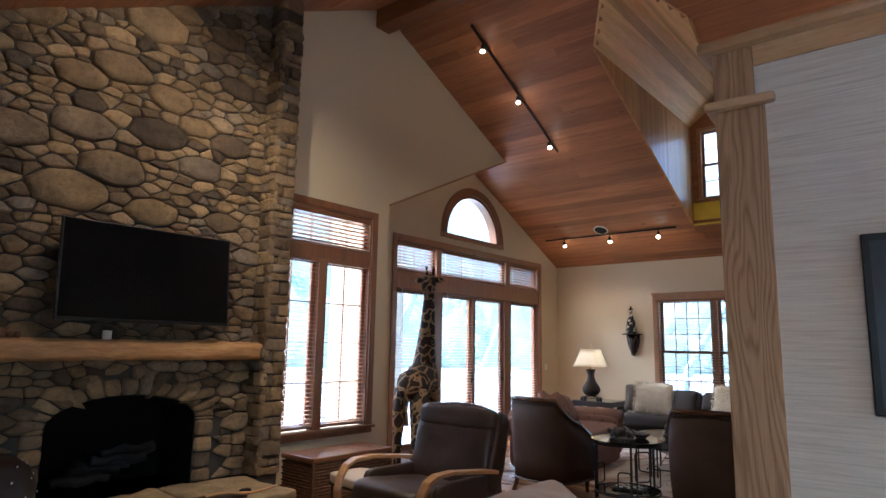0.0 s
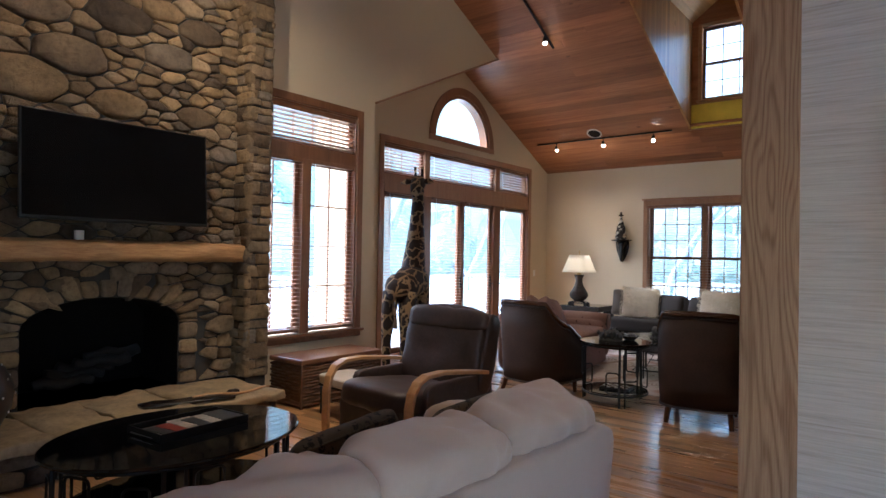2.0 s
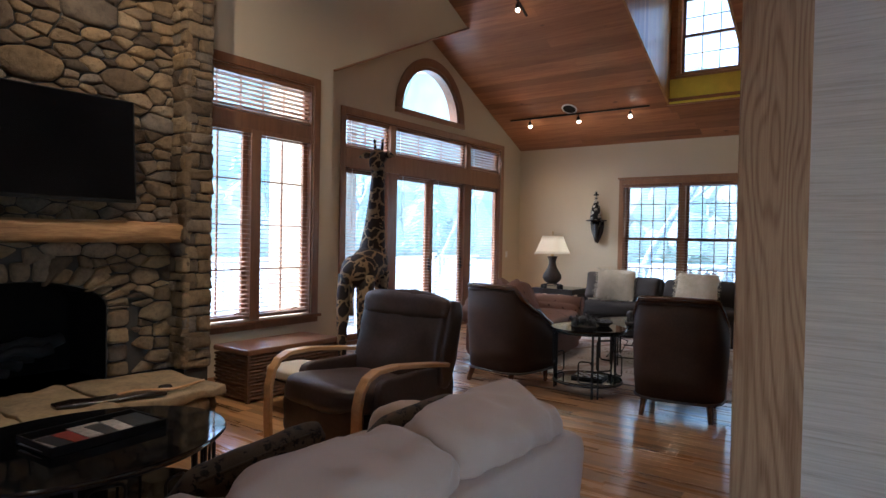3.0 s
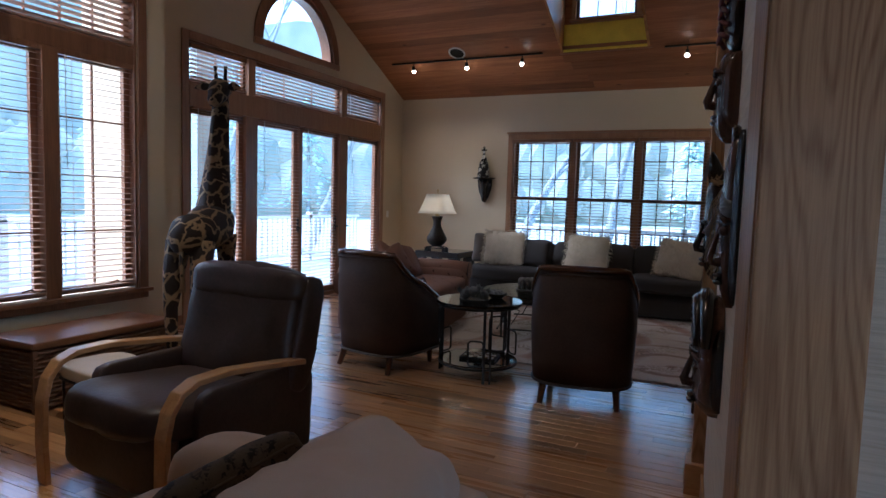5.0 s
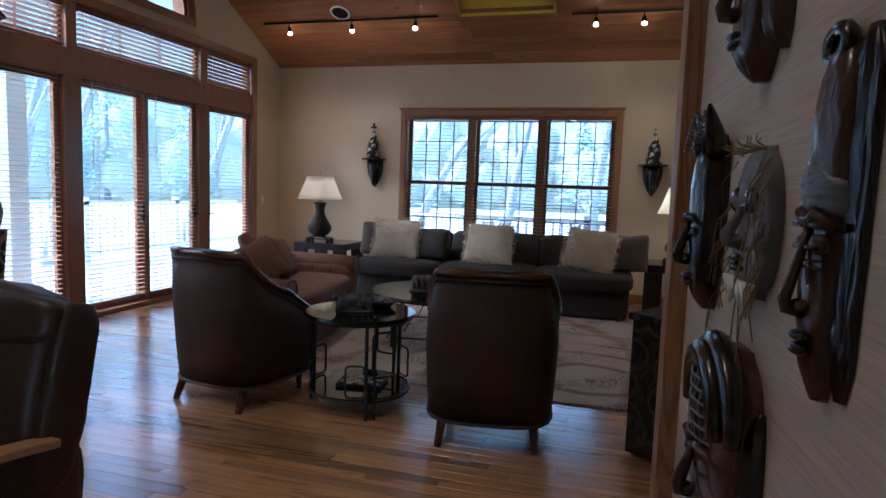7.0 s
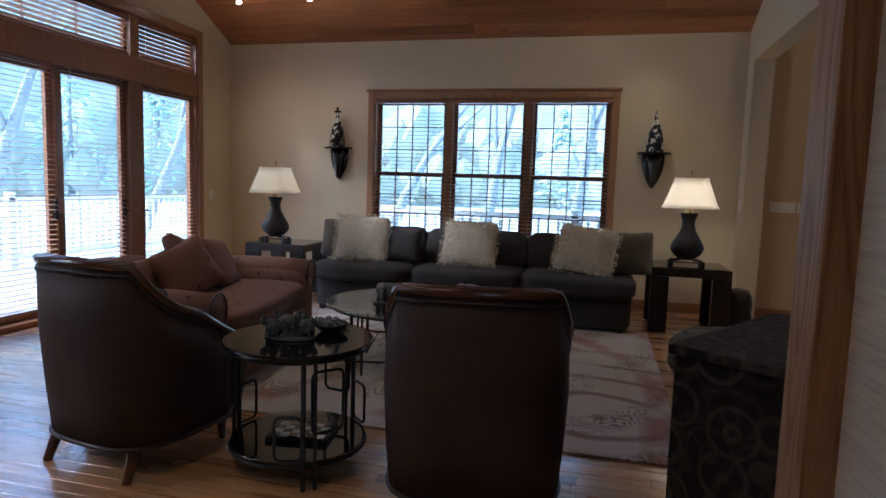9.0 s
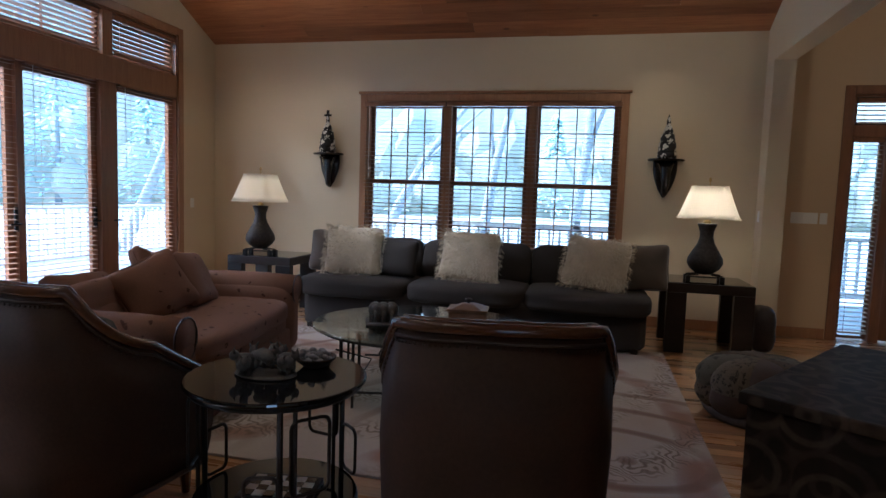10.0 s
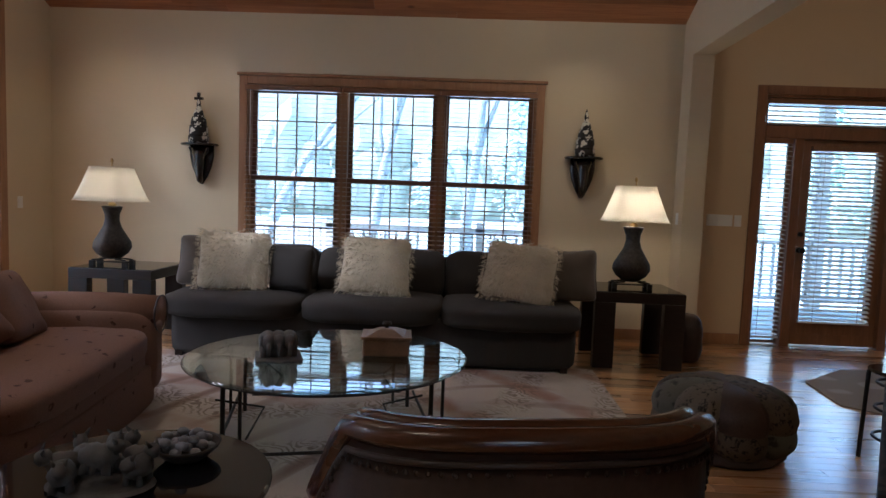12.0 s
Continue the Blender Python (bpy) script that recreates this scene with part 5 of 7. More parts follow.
barrel_chair(pose(-1.515, 6.28, 0, 0, 0, 9), "chestnut leather barrel chair with a mahogany top rail")
barrel_chair(pose(-3.23, 6.31, 0, 0, 0, -10), "chestnut leather barrel chair beside the round table")
M["tapestry"] = spotted("olive_tapestry", (0.10, 0.09, 0.065), (0.035, 0.03, 0.024), 14.0, 0.3, 0.1)
pillow(pose(-3.10, 6.22, .48, -14, 0, 162), "olive tapestry pillow in a barrel chair", M["tapestry"], .5, .42, seed=7)
pillow(pose(-1.56, 6.16, .475, -15, 0, 189), "fringed tapestry pillow standing in a barrel chair", M["tapestry"], .62, .47, seed=8, fringe=M["taupe"])

# ---- rugs ----
bm = boxb(-1.85, 1.85, -1.54, 1.54, 0, .014, bevel=.004)
tagged(part("area_rug", bm, M["rug"], None, m=pose(-2.37, 8.44, 0)), "pale area rug with brown and rust palm leaves", "rug")
tagged(part("entry_rug", lathe(B(), [(1.0, 0), (1.0, .01), (.97, .012)], 8, pose(0, 0, 0, 0, 0, 22.5), .95, .72), M["rug2"], None, m=pose(1.98, 9.72, 0)), "beige octagonal rug inside the front door", "rug")

# ---- charcoal sofa under the window ----
s2 = thing("sofa", "long charcoal chenille sofa beneath the triple window", "sofa", pose(-2.33, 10.2, 0))
cushion(s2, "base", M["grey"], 0, .04, .22, 3.3, .92, .40, power=12, wrinkle=.004, cuts=16)
cushion(s2, "back", M["grey"], 0, .40, .52, 3.3, .2, .62, power=10, wrinkle=.006, cuts=14)
for i in range(3):
    x = -1.12 + 1.12 * i
    cushion(s2, "seat_cushion", M["grey"], x, -.08, .44, 1.13, .96, .2, power=5, wrinkle=.012, seed=20 + i)
    for k in (-1, 1):
        cushion(s2, "back_cushion", M["grey"], x + k * .28, .24, .68, .56, .2, .44, rx=-12, power=4.5, wrinkle=.016, seed=30 + i * 2 + k)
for sx in (-1, 1):
    for sy in (-1, 1):
        part("foot", boxb(sx * 1.55 - .03, sx * 1.55 + .03, sy * .36 - .03, sy * .36 + .03, 0, .06), M["darkwood"], s2)


def fur_pillow(m, seed):
    w, h = .62, .52
    t = thing("fur_pillow", "shaggy ivory fur pillow on the charcoal sofa", "pillow", m, "fur pillows")
    part("cover", soft(B(), w, .17, h, pose(0, 0, h / 2), 10, 6.0, .01, seed, .1), M["fur"], t, "", True)
    rng = random.Random(seed)
    bm = B()
    for i in range(2600):
        u, v = rng.uniform(-1, 1), rng.uniform(-1, 1)
        th = .085 * (1 - .7 * max(abs(u), abs(v)) ** 4)
        s = 1 if rng.random() < .25 else -1
        p = Vector((u * w / 2, s * th, h / 2 + v * h / 2))
        d = Vector((u * .7 + rng.uniform(-.5, .5), s * .6, v * .6 - .55 + rng.uniform(-.4, .4))).normalized() * rng.uniform(.03, .055)
        side = d.cross(Vector((rng.uniform(-1, 1), 1, rng.uniform(-1, 1)))).normalized() * .0035
        bm.faces.new([bm.verts.new(p - side), bm.verts.new(p + side), bm.verts.new(p + d)])
    tagged(part("fur", bm, M["fur"], t), kind="stuff")


for i, (x, y, rz) in enumerate(((-3.52, 9.98, 4), (-2.35, 10.02, -3), (-1.18, 9.98, -8))):
    fur_pillow(pose(x, y, .53, -20, (0, 1, 7)[i], rz), 41 + i)
pillow(pose(-3.82, 10.12, .53, -16, 2, 10), "taupe velvet pillow at the sofa's end", M["taupe"], .46, .46, seed=14, group="taupe pillows")
pillow(pose(-.70, 10.12, .53, -16, -4, -12), "taupe velvet pillow at the sofa's end", M["taupe"], .46, .46, seed=15, group="taupe pillows")
pillow(pose(-3.08, 10.05, .53, -18, 0, -4), "dark grey pillow on the charcoal sofa", M["grey"], .44, .4, seed=16)

# ---- terracotta loveseat ----
lv = thing("loveseat", "terracotta dotted loveseat with rolled arms by the patio doors", "loveseat", pose(-3.86, 7.82, 0, 0, 0, 98))
cushion(lv, "base", M["terra"], 0, 0, .22, 1.7, .92, .42, power=10, wrinkle=.005)
cushion(lv, "skirt", M["terra"], 0, -.44, .14, 1.68, .06, .26, power=10, wrinkle=.008)
cushion(lv, "back", M["terra"], 0, .36, .5, 1.75, .24, .56, rx=-8, power=6, wrinkle=.008)
cushion(lv, "seat_cushion", M["terra"], 0, -.1, .44, 1.5, .88, .17, power=5, wrinkle=.012, seed=3)
for s in (-1, 1):
    cushion(lv, "arm", M["terra"], s * .86, -.04, .32, .2, .9, .56, power=6, wrinkle=.006)
    bm = tube(B(), [(s * .9, -.48, .56), (s * .9, -.2, .575), (s * .9, .15, .575), (s * .9, .42, .56)], .115, 18)
    part("arm_roll", bm, M["terra"], lv, "", True)
    part("arm_piping", tube(B(), [(s * .9 + .118 * math.cos(a * .35), -.484, .56 + .118 * math.sin(a * .35)) for a in range(18)], .006, 5, True), M["leather"], lv)
pillow(pose(-4.04, 7.32, .47, -34, 4, 98), "terracotta dotted pillow on the loveseat", M["terra"], .6, .42, seed=21, group="terracotta pillows")
pillow(pose(-3.88, 7.72, .50, -26, -20, 74), "terracotta dotted pillow on the loveseat", M["terra"], .52, .44, seed=22, group="terracotta pillows")
pillow(pose(-3.92, 8.16, .50, -28, 6, 106), "terracotta dotted pillow on the loveseat", M["terra"], .5, .44, seed=23, group="terracotta pillows")
pillow(pose(-4.1, 7.95, .55, -30, 16, 100), "rosy dotted pillow on the loveseat", M["terra"], .44, .42, seed=24, group="terracotta pillows")


# ---- end tables and lamps ----
def end_table(m, label):
    t = thing("end_table", label, "end table", m, "end tables")
    part("tabletop", boxb(-.37, .37, -.33, .33, .555, .64, bevel=.005), M["darkwood"], t)
    part("glass_top", boxb(-.36, .36, -.32, .32, .641, .645), M["blackglass"], t, "thin black glass inlay")
    for sx in (-1, 1):
        for sy in (-1, 1):
            part("leg", boxb(sx * .37 - (.17 if sx > 0 else 0), sx * .37 + (0 if sx > 0 else .17), sy * .33 - (.08 if sy > 0 else 0), sy * .33 + (0 if sy > 0 else .08), 0, .554, bevel=.004), M["darkwood"], t)
    return t


end_table(pose(-.13, 10.42, 0), "espresso parsons end table with broad legs")
end_table(pose(-4.66, 10.5, 0), "espresso parsons end table with broad legs")


def table_lamp(m, label, watts):
    t = thing("table_lamp", label, "lamp", m, "table lamps")
    part("body", lathe(B(), [(.05, .06), (.085, .075), (.13, .11), (.16, .16), (.155, .21), (.115, .28), (.075, .35), (.06, .41), (.062, .46), (.08, .51), (.088, .53), (.07, .535)], 28), M["bronze"], t, "textured bronze ceramic body", True)
    bm = B()
    for s in (-1, 1):
        tube(bm, [(s * .15, -.06, 0), (s * .15, -.06, .05), (s * .06, -.05, .06), (s * .06, .05, .06), (s * .15, .06, .05), (s * .15, .06, 0)], .008, 6)
        box(bm, s * .15 - .02, s * .15 + .02, -.08, -.04, 0, .045)
        box(bm, s * .15 - .02, s * .15 + .02, .04, .08, 0, .045)
    tube(bm, [(-.16, 0, .03), (.16, 0, .03)], .007, 6)
    part("stand", bm, M["iron"], t, "small iron stand")
    part("neck", lathe(B(), [(.035, .535), (.04, .55), (.015, .57), (.012, .64)], 12), plain_brass, t, "brass neck", True)
    bm = B()
    prof = [(.30, .58), (.275, .63), (.245, .70), (.205, .80), (.175, .88)]
    n = 32
    rings = []
    for r, z in prof:
        ring = []
        for i in range(n):
            a = 2 * math.pi * i / n
            c, s = math.cos(a), math.sin(a)
            k = (abs(c) ** 5 + abs(s) ** 5) ** -.2
            ring.append(bm.verts.new((r * .86 * k * c, r * .86 * k * s, z)))
        rings.append(ring)
    for a, b in zip(rings, rings[1:]):
        for i in range(n):
            bm.faces.new((a[i], a[(i + 1) % n], b[(i + 1) % n], b[i]))
    bmesh.ops.solidify(bm, geom=list(bm.faces), thickness=.003)
    part("shade", bm, shade_mat, t, "cut-corner pale silk shade", True)
    part("finial", lathe(B(), [(.006, .87), (.006, .92), (.014, .93), (.012, .95), (.0, .965)], 10), plain_brass, t, "", True)
    for z, r in ((.582, .30), (.878, .175)):
        pts = []
        for i in range(n):
            a = 2 * math.pi * i / n
            c, s = math.cos(a), math.sin(a)
            k = (abs(c) ** 5 + abs(s) ** 5) ** -.2
            pts.append((r * .865 * k * c, r * .865 * k * s, z))
        part("shade_binding", tube(B(), pts, .005, 5, True), M["shade"], t)
    lt = new("lamp_bulb", bpy.data.lights.new("lamp_bulb", "POINT"))
    lt.data.energy, lt.data.color, lt.data.shadow_soft_size = watts, (1.0, .84, .6), .04
    lt.parent = t
    lt.location = (0, 0, .66)
    return t


plain_brass = plain("aged_brass", (0.45, 0.3, 0.12), 0.3, 0.1, 20, 90, 0.05, 0.9)
shade_mat, nt, b = mat_new("lit_silk_shade")
b.inputs["Base Color"].default_value = (0.84, 0.79, 0.7, 1)
b.inputs["Roughness"].default_value = 0.9
tr = node(nt, "BsdfTranslucent", Color=(0.88, 0.83, 0.72, 1))
mx = nt.nodes.new("ShaderNodeMixShader")
mx.inputs[0].default_value = 0.5
nt.links.new(b.outputs[0], mx.inputs[1])
nt.links.new(tr.outputs[0], mx.inputs[2])
nt.links.new(mx.outputs[0], nt.nodes["Material Output"].inputs[0])
LAMP_W, SPOT_W = 0.8, 6.0
table_lamp(pose(-.15, 10.38, .645), "bronze gourd lamp with a brightly glowing pale shade", LAMP_W)
table_lamp(pose(-4.78, 10.42, .645), "bronze gourd lamp with a softly glowing pale shade", LAMP_W * .4)

# ---- carved giraffe ----
def ball(bm, x, y, z, rx, ry, rz, m=None, n=14):
    r = bmesh.ops.create_uvsphere(bm, u_segments=n, v_segments=max(6, n * 2 // 3), radius=1, matrix=(m or Matrix()) @ Matrix.LocRotScale((x, y, z), None, (rx, ry, rz)))
    return r["verts"]


bm = B()
tube(bm, [(0, -.27, 1.08), (0, -.24, 1.14), (0, -.14, 1.2), (0, 0, 1.22), (0, .14, 1.27), (0, .23, 1.3), (0, .28, 1.28)], [.05, .12, .165, .165, .18, .15, .06], 18)
tube(bm, [(0, .12, 1.2), (0, .19, 1.42), (0, .235, 1.66), (0, .265, 1.9), (0, .29, 2.12), (0, .30, 2.28), (0, .31, 2.34)], [.15, .125, .098, .078, .066, .06, .045], 16)
tube(bm, [(.0, .34, 2.39), (.0, .30, 2.37), (.01, .23, 2.31), (.02, .16, 2.25), (.02, .13, 2.22)], [.05, .085, .075, .052, .034], 14)
for s in (-1, 1):
    tube(bm, [(s * .035, .30, 2.42), (s * .04, .295, 2.50), (s * .04, .295, 2.54)], [.016, .013, .017], 8)
    tube(bm, [(s * .06, .29, 2.37), (s * .12, .27, 2.38), (s * .185, .25, 2.36)], [.02, .038, .006], 8)
    tube(bm, [(s * .09, .2, 1.2), (s * .10, .19, .95), (s * .095, .2, .62), (s * .1, .21, .3), (s * .1, .21, .06), (s * .1, .22, 0)], [.085, .06, .045, .038, .04, .048], 10)
    tube(bm, [(s * .09, -.15, 1.16), (s * .10, -.2, .92), (s * .1, -.24, .66), (s * .1, -.22, .36), (s * .1, -.22, .06), (s * .1, -.22, 0)], [.09, .075, .048, .038, .04, .048], 10)
tube(bm, [(0, -.27, 1.16), (.02, -.31, 1.0), (.03, -.31, .8)], [.018, .012, .022], 8)
bmesh.ops.scale(bm, vec=(1, 1, .945), verts=bm.verts)
gir = part("giraffe_statue", bm, M["giraffe"], None, smooth=True, m=pose(-4.04, 4.98, 0, 0, 0, 19))
tagged(gir, "tall carved giraffe statue with painted dark patches by the doors", "statue")

# ---- masks on the grasscloth ----
M["ebony"] = wood("carved_ebony", (0.008, 0.006, 0.006), (0.022, 0.015, 0.013), 2, 0.25, 14.0, 0.0, False, 0.4)
M["rosewood"] = wood("carved_rosewood", (0.03, 0.013, 0.009), (0.13, 0.058, 0.036), 2, 0.26, 14.0, 0.0, False, 0.3)
M["pale"] = plain("worn_pale_paint", (0.2, 0.19, 0.195), 0.6, 0.4, 14, 60, 0.3)
M["straw"] = plain("dry_raffia", (0.33, 0.24, 0.12), 0.9, 0.3, 20, 90, 0.2)


oval = lambda v: max(.05, (1 - abs(v) ** 2.6)) ** .5


def carving(y, z, label):
    """A carved mask; its back lies on the partition's side, its face looks along -x, y runs across it."""
    t = thing("wall_mask", label, "mask", SIDE @ pose(-.001, y, z), "carved masks")
    return t


def face_out(u, v, d):
    return d * (.3 + .7 * max(0, 1 - abs(u) ** 2.2) ** .55) * (.4 + .6 * max(0, 1 - abs(v) ** 5))


def mask_shell(t, name, mt, w, h, d, prof, label="", groove=0.0, cy=0.0, cz=0.0, wear=.004, nu=22, nv=40):
    """A bowed shell with a worn surface; groove is the depth of the fluting along its length."""
    bm = B()
    rows = []
    for j in range(nv + 1):
        v = -1 + 2 * j / nv
        hw = w / 2 * prof(v)
        row = [bm.verts.new((0, cy - hw, cz + v * h / 2))]
        for i in range(nu + 1):
            u = -1 + 2 * i / nu
            o = face_out(u, v, d) + groove * math.sin(u * 26) + wear * noise.noise(Vector((u * 4 + cy * 9, v * 7 + cz * 5, d * 40)))
            row.append(bm.verts.new((-max(.003, o), cy + u * hw, cz + v * h / 2)))
        row.append(bm.verts.new((0, cy + hw, cz + v * h / 2)))
        rows.append(row)
    for p, q in zip(rows, rows[1:]):
        for i in range(nu + 2):
            bm.faces.new((p[i], p[i + 1], q[i + 1], q[i]))
    bm.faces.new(rows[0])
    bm.faces.new(rows[-1])
    return part(name, bm, mt, t, label, True)


def features(t, mt, dark, hw, h, d, brow, tip, lips, eye_z, nose_r=.016):
    """Brow, eyelids, nose and lips standing proud of a face."""
    bm = B()
    tube(bm, [(-d * .95, 0, brow), (-d - .008, 0, (brow * 2 + tip) / 3), (-d - .026, 0, tip + .012), (-d - .022, 0, tip), (-d + .005, 0, tip - .012)], [nose_r * .6, nose_r * .75, nose_r, nose_r * 1.1, nose_r * .5], 10)
    for s in (-1, 1):
        ball(bm, -d - .004, s * nose_r * .9, tip + .004, .012, nose_r * .6, .010, None, 8)
    part("nose", bm, mt, t, "", True)
    for s in (-1, 1):
        part("brow", tube(B(), [(-d - .004, s * .006, brow), (-d - .004, s * hw * .4, brow + .016), (-d * .72, s * hw * .85, brow - .004)], [.008, .010, .005], 8), mt, t, "", True)
        bm = B()
        ball(bm, -d * .84, s * hw * .45, eye_z, .016, hw * .30, .016, None, 12)
        part("eyelid", bm, mt, t, "", True)
        part("eye_slit", tube(B(), [(-d * .84 - .014, s * hw * .2, eye_z - .004), (-d * .84 - .018, s * hw * .45, eye_z - .007), (-d * .84 - .010, s * hw * .7, eye_z - .004)], .003, 6), dark, t)
    for k, r in ((.010, .009), (-.010, .011)):
        bm = B()
        ball(bm, -d * .95, 0, lips + k, .017, hw * .36, r, None, 12)
        part("lip", bm, dark, t, "", True)


M["horn"] = plain("polished_pewter_inlay", (0.16, 0.165, 0.17), 0.4, 0.35, 14, 70, 0.3, 0.3)
M["redbead"] = plain("dull_red_carving", (0.16, 0.03, 0.03), 0.5, 0.4, 30, 80, 0.3)

# long mask with its black hair board
t = carving(.652, 1.40, "long brown carved face mask with a black hair board")
mask_shell(t, "face", M["rosewood"], .15, .53, .047, lambda v: oval(v) * (.82 + .18 * v), cy=.012)
features(t, M["rosewood"], M["ebony"], .062, .53, .047, .0, -.125, -.175, -.028, .0095)
mask_shell(t, "hair_board", M["ebony"], .085, .52, .02, lambda v: max(.3, min(1, 1.1 - abs(v) ** 8)) * (.8 + .2 * v), "fluted black hair board", .0025, cy=-.05, cz=.012)
mask_shell(t, "head_scarf", M["horn"], .135, .10, .053, lambda v: max(.1, 1 - max(0, v) ** 1.5), "pewter-grey pointed head band", .0, cy=.012, cz=.055)
part("band", tube(B(), [(-.02, -.06, -.002), (-.047, -.03, .0), (-.055, .012, .004), (-.047, .055, .0), (-.02, .085, -.002)], .007, 8), M["ebony"], t, "", True)
for dz in (-.052, -.062):
    part("cheek_scar", tube(B(), [(-.04, -.035, dz), (-.049, -.015, dz), (-.054, .0, dz)], .002, 5), M["ebony"], t)
part("top_knot", tube(B(), [(-.018, .03 + .035 * math.cos(a * .52), .262 + .022 * math.sin(a * .52)) for a in range(12)], .013, 8, True), M["ebony"], t, "", True)

# tall mask with a red carved headdress
t = carving(1.11, 1.955, "reddish carved face mask with a tall pierced headdress")
mask_shell(t, "face", M["rosewood"], .22, .34, .075, lambda v: oval(v) * (.85 + .15 * v), cz=-.105)
features(t, M["rosewood"], M["ebony"], .09, .34, .075, -.03, -.135, -.19, -.06, .016)
for s in (-1, 1):
    mask_shell(t, "hair_flap", M["rosewood"], .06, .26, .05, lambda v: max(.35, oval(v)), "", .003, cy=s * .12, cz=-.10, nu=14, nv=20)
mask_shell(t, "headdress", M["ebony"], .24, .26, .055, lambda v: max(.2, oval(v * .9)), "dark pierced headdress", .0, cz=.185)
for i in range(5):
    zz = .09 + i * .045
    part("lattice", tube(B(), [(-.05, -.085 + .006 * i, zz), (-.07, -.045, zz + .022), (-.076, 0, zz), (-.07, .045, zz + .022), (-.05, .085 - .006 * i, zz)], .009, 7), M["redbead"], t, "red carved tracery" if i == 0 else "", True)

# narrow black mask with two toothed ears
t = carving(1.45, 1.385, "narrow black ebony mask with pointed toothed ears")
mask_shell(t, "face", M["ebony"], .19, .47, .078, lambda v: oval(v) * (.85 + .15 * v), cz=-.02, wear=.002)
features(t, M["ebony"], M["rosewood"], .075, .47, .078, -.02, -.12, -.175, -.045, .015)
for s in (-1, 1):
    bm = tube(B(), [(-.035, s * .055, .17), (-.05, s * .07, .22), (-.06, s * .082, .262), (-.064, s * .088, .285)], [.034, .028, .015, .004], 10)
    part("ear", bm, M["ebony"], t, "", True)
    for i in range(8):
        q = i / 7
        part("tooth", boxb(-.095 + .018 * q, -.08 + .018 * q, s * (.062 + .02 * q) - .007, s * (.062 + .02 * q) + .007, .172 + q * .09, .179 + q * .09), M["pale"], t)

# pale painted mask wrapped in raffia
t = carving(1.05, 1.385, "small pale painted mask wrapped in dry raffia")
mask_shell(t, "face", M["pale"], .25, .31, .045, lambda v: max(.45, oval(v)), wear=.006)
features(t, M["pale"], M["ebony"], .1, .31, .045, .03, -.04, -.085, .04, .014)
for s in (-1, 1):
    mask_shell(t, "eye_patch", M["ebony"], .085, .07, .052, lambda v: oval(v), "dark painted eye patch", cy=s * .052, cz=.045, nu=12, nv=12)
mask_shell(t, "painted_cheek", M["rosewood"], .2, .05, .048, lambda v: oval(v), "brown painted band", cz=-.045, nu=14, nv=10)
for i in range(5):
    part("beard_tooth", tube(B(), [(-.04, -.07 + i * .035, -.12), (-.045, -.07 + i * .035, -.16 - .015 * (i % 2))], [.017, .003], 7), M["white"], t, "white painted beard point" if i == 0 else "", True)
rng = random.Random(77)
bm = B()
for i in range(70):
    s = rng.choice((-1, 1))
    y0, z0 = s * rng.uniform(.09, .13), rng.uniform(-.14, .15)
    if i < 26:
        y0, z0 = rng.uniform(-.1, .1), .145
    p0 = Vector((-.03, y0, z0))
    p1_ = p0 + Vector((rng.uniform(-.05, 0), s * rng.uniform(.0, .05), -rng.uniform(.04, .15) if i >= 26 else rng.uniform(-.01, .035)))
    tube(bm, [p0, (p0 + p1_) / 2 + Vector((-.015, s * .01, 0)), p1_], .0016, 3)
tagged(part("raffia", bm, M["straw"], t, "dry raffia strands"), kind="stuff")

# rounded mask with a netted forehead
t = carving(1.09, .885, "rounded dark carved mask with a netted forehead")
mask_shell(t, "face", M["rosewood"], .37, .45, .095, lambda v: max(.3, oval(v)) * (.88 + .12 * v), wear=.008)
features(t, M["rosewood"], M["ebony"], .14, .45, .098, .0, -.11, -.165, -.03, .016)
part("teeth", boxb(-.112, -.095, -.035, .035, -.168, -.158, bevel=.002), M["white"], t, "strip of white teeth")
for k in range(2):
    r = .175 - .035 * k
    part("cap_roll", tube(B(), [(-.06 - .025 * k, r * math.cos(a * math.pi / 12), .06 + (.17 - .02 * k) * math.sin(a * math.pi / 12)) for a in range(13)], [.016 + .012 * math.sin(a * math.pi / 12) for a in range(13)], 9), M["ebony"], t, "rolled black cap" if k == 0 else "", True)
bm = B()
for i in range(8):
    f = -1 + 2 * i / 7
    tube(bm, [(-.098 + .035 * f * f, f * .11, .02), (-.108 + .035 * f * f, f * .105, .10), (-.088 + .03 * f * f, f * .08, .19)], .0028, 4)
for i in range(7):
    zz = .03 + i * .026
    tube(bm, [(-.07, -.11, zz), (-.1, -.055, zz), (-.11, 0, zz), (-.1, .055, zz), (-.07, .11, zz)], .0028, 4)
tagged(part("net", bm, M["pale"], t, "pale cord netting"), kind="stuff")
for s in (-1, 1):
    mask_shell(t, "side_panel", M["ebony"], .06, .3, .035, lambda v: max(.4, oval(v)), "", .004, cy=s * .155, cz=-.02, nu=14, nv=20)
part("hanging_cord", tube(B(), [(-.03, -.03, .21), (-.03, -.02, .30), (-.03, .0, .36), (-.03, .02, .30), (-.03, .03, .21)], .002, 4), M["straw"], t)

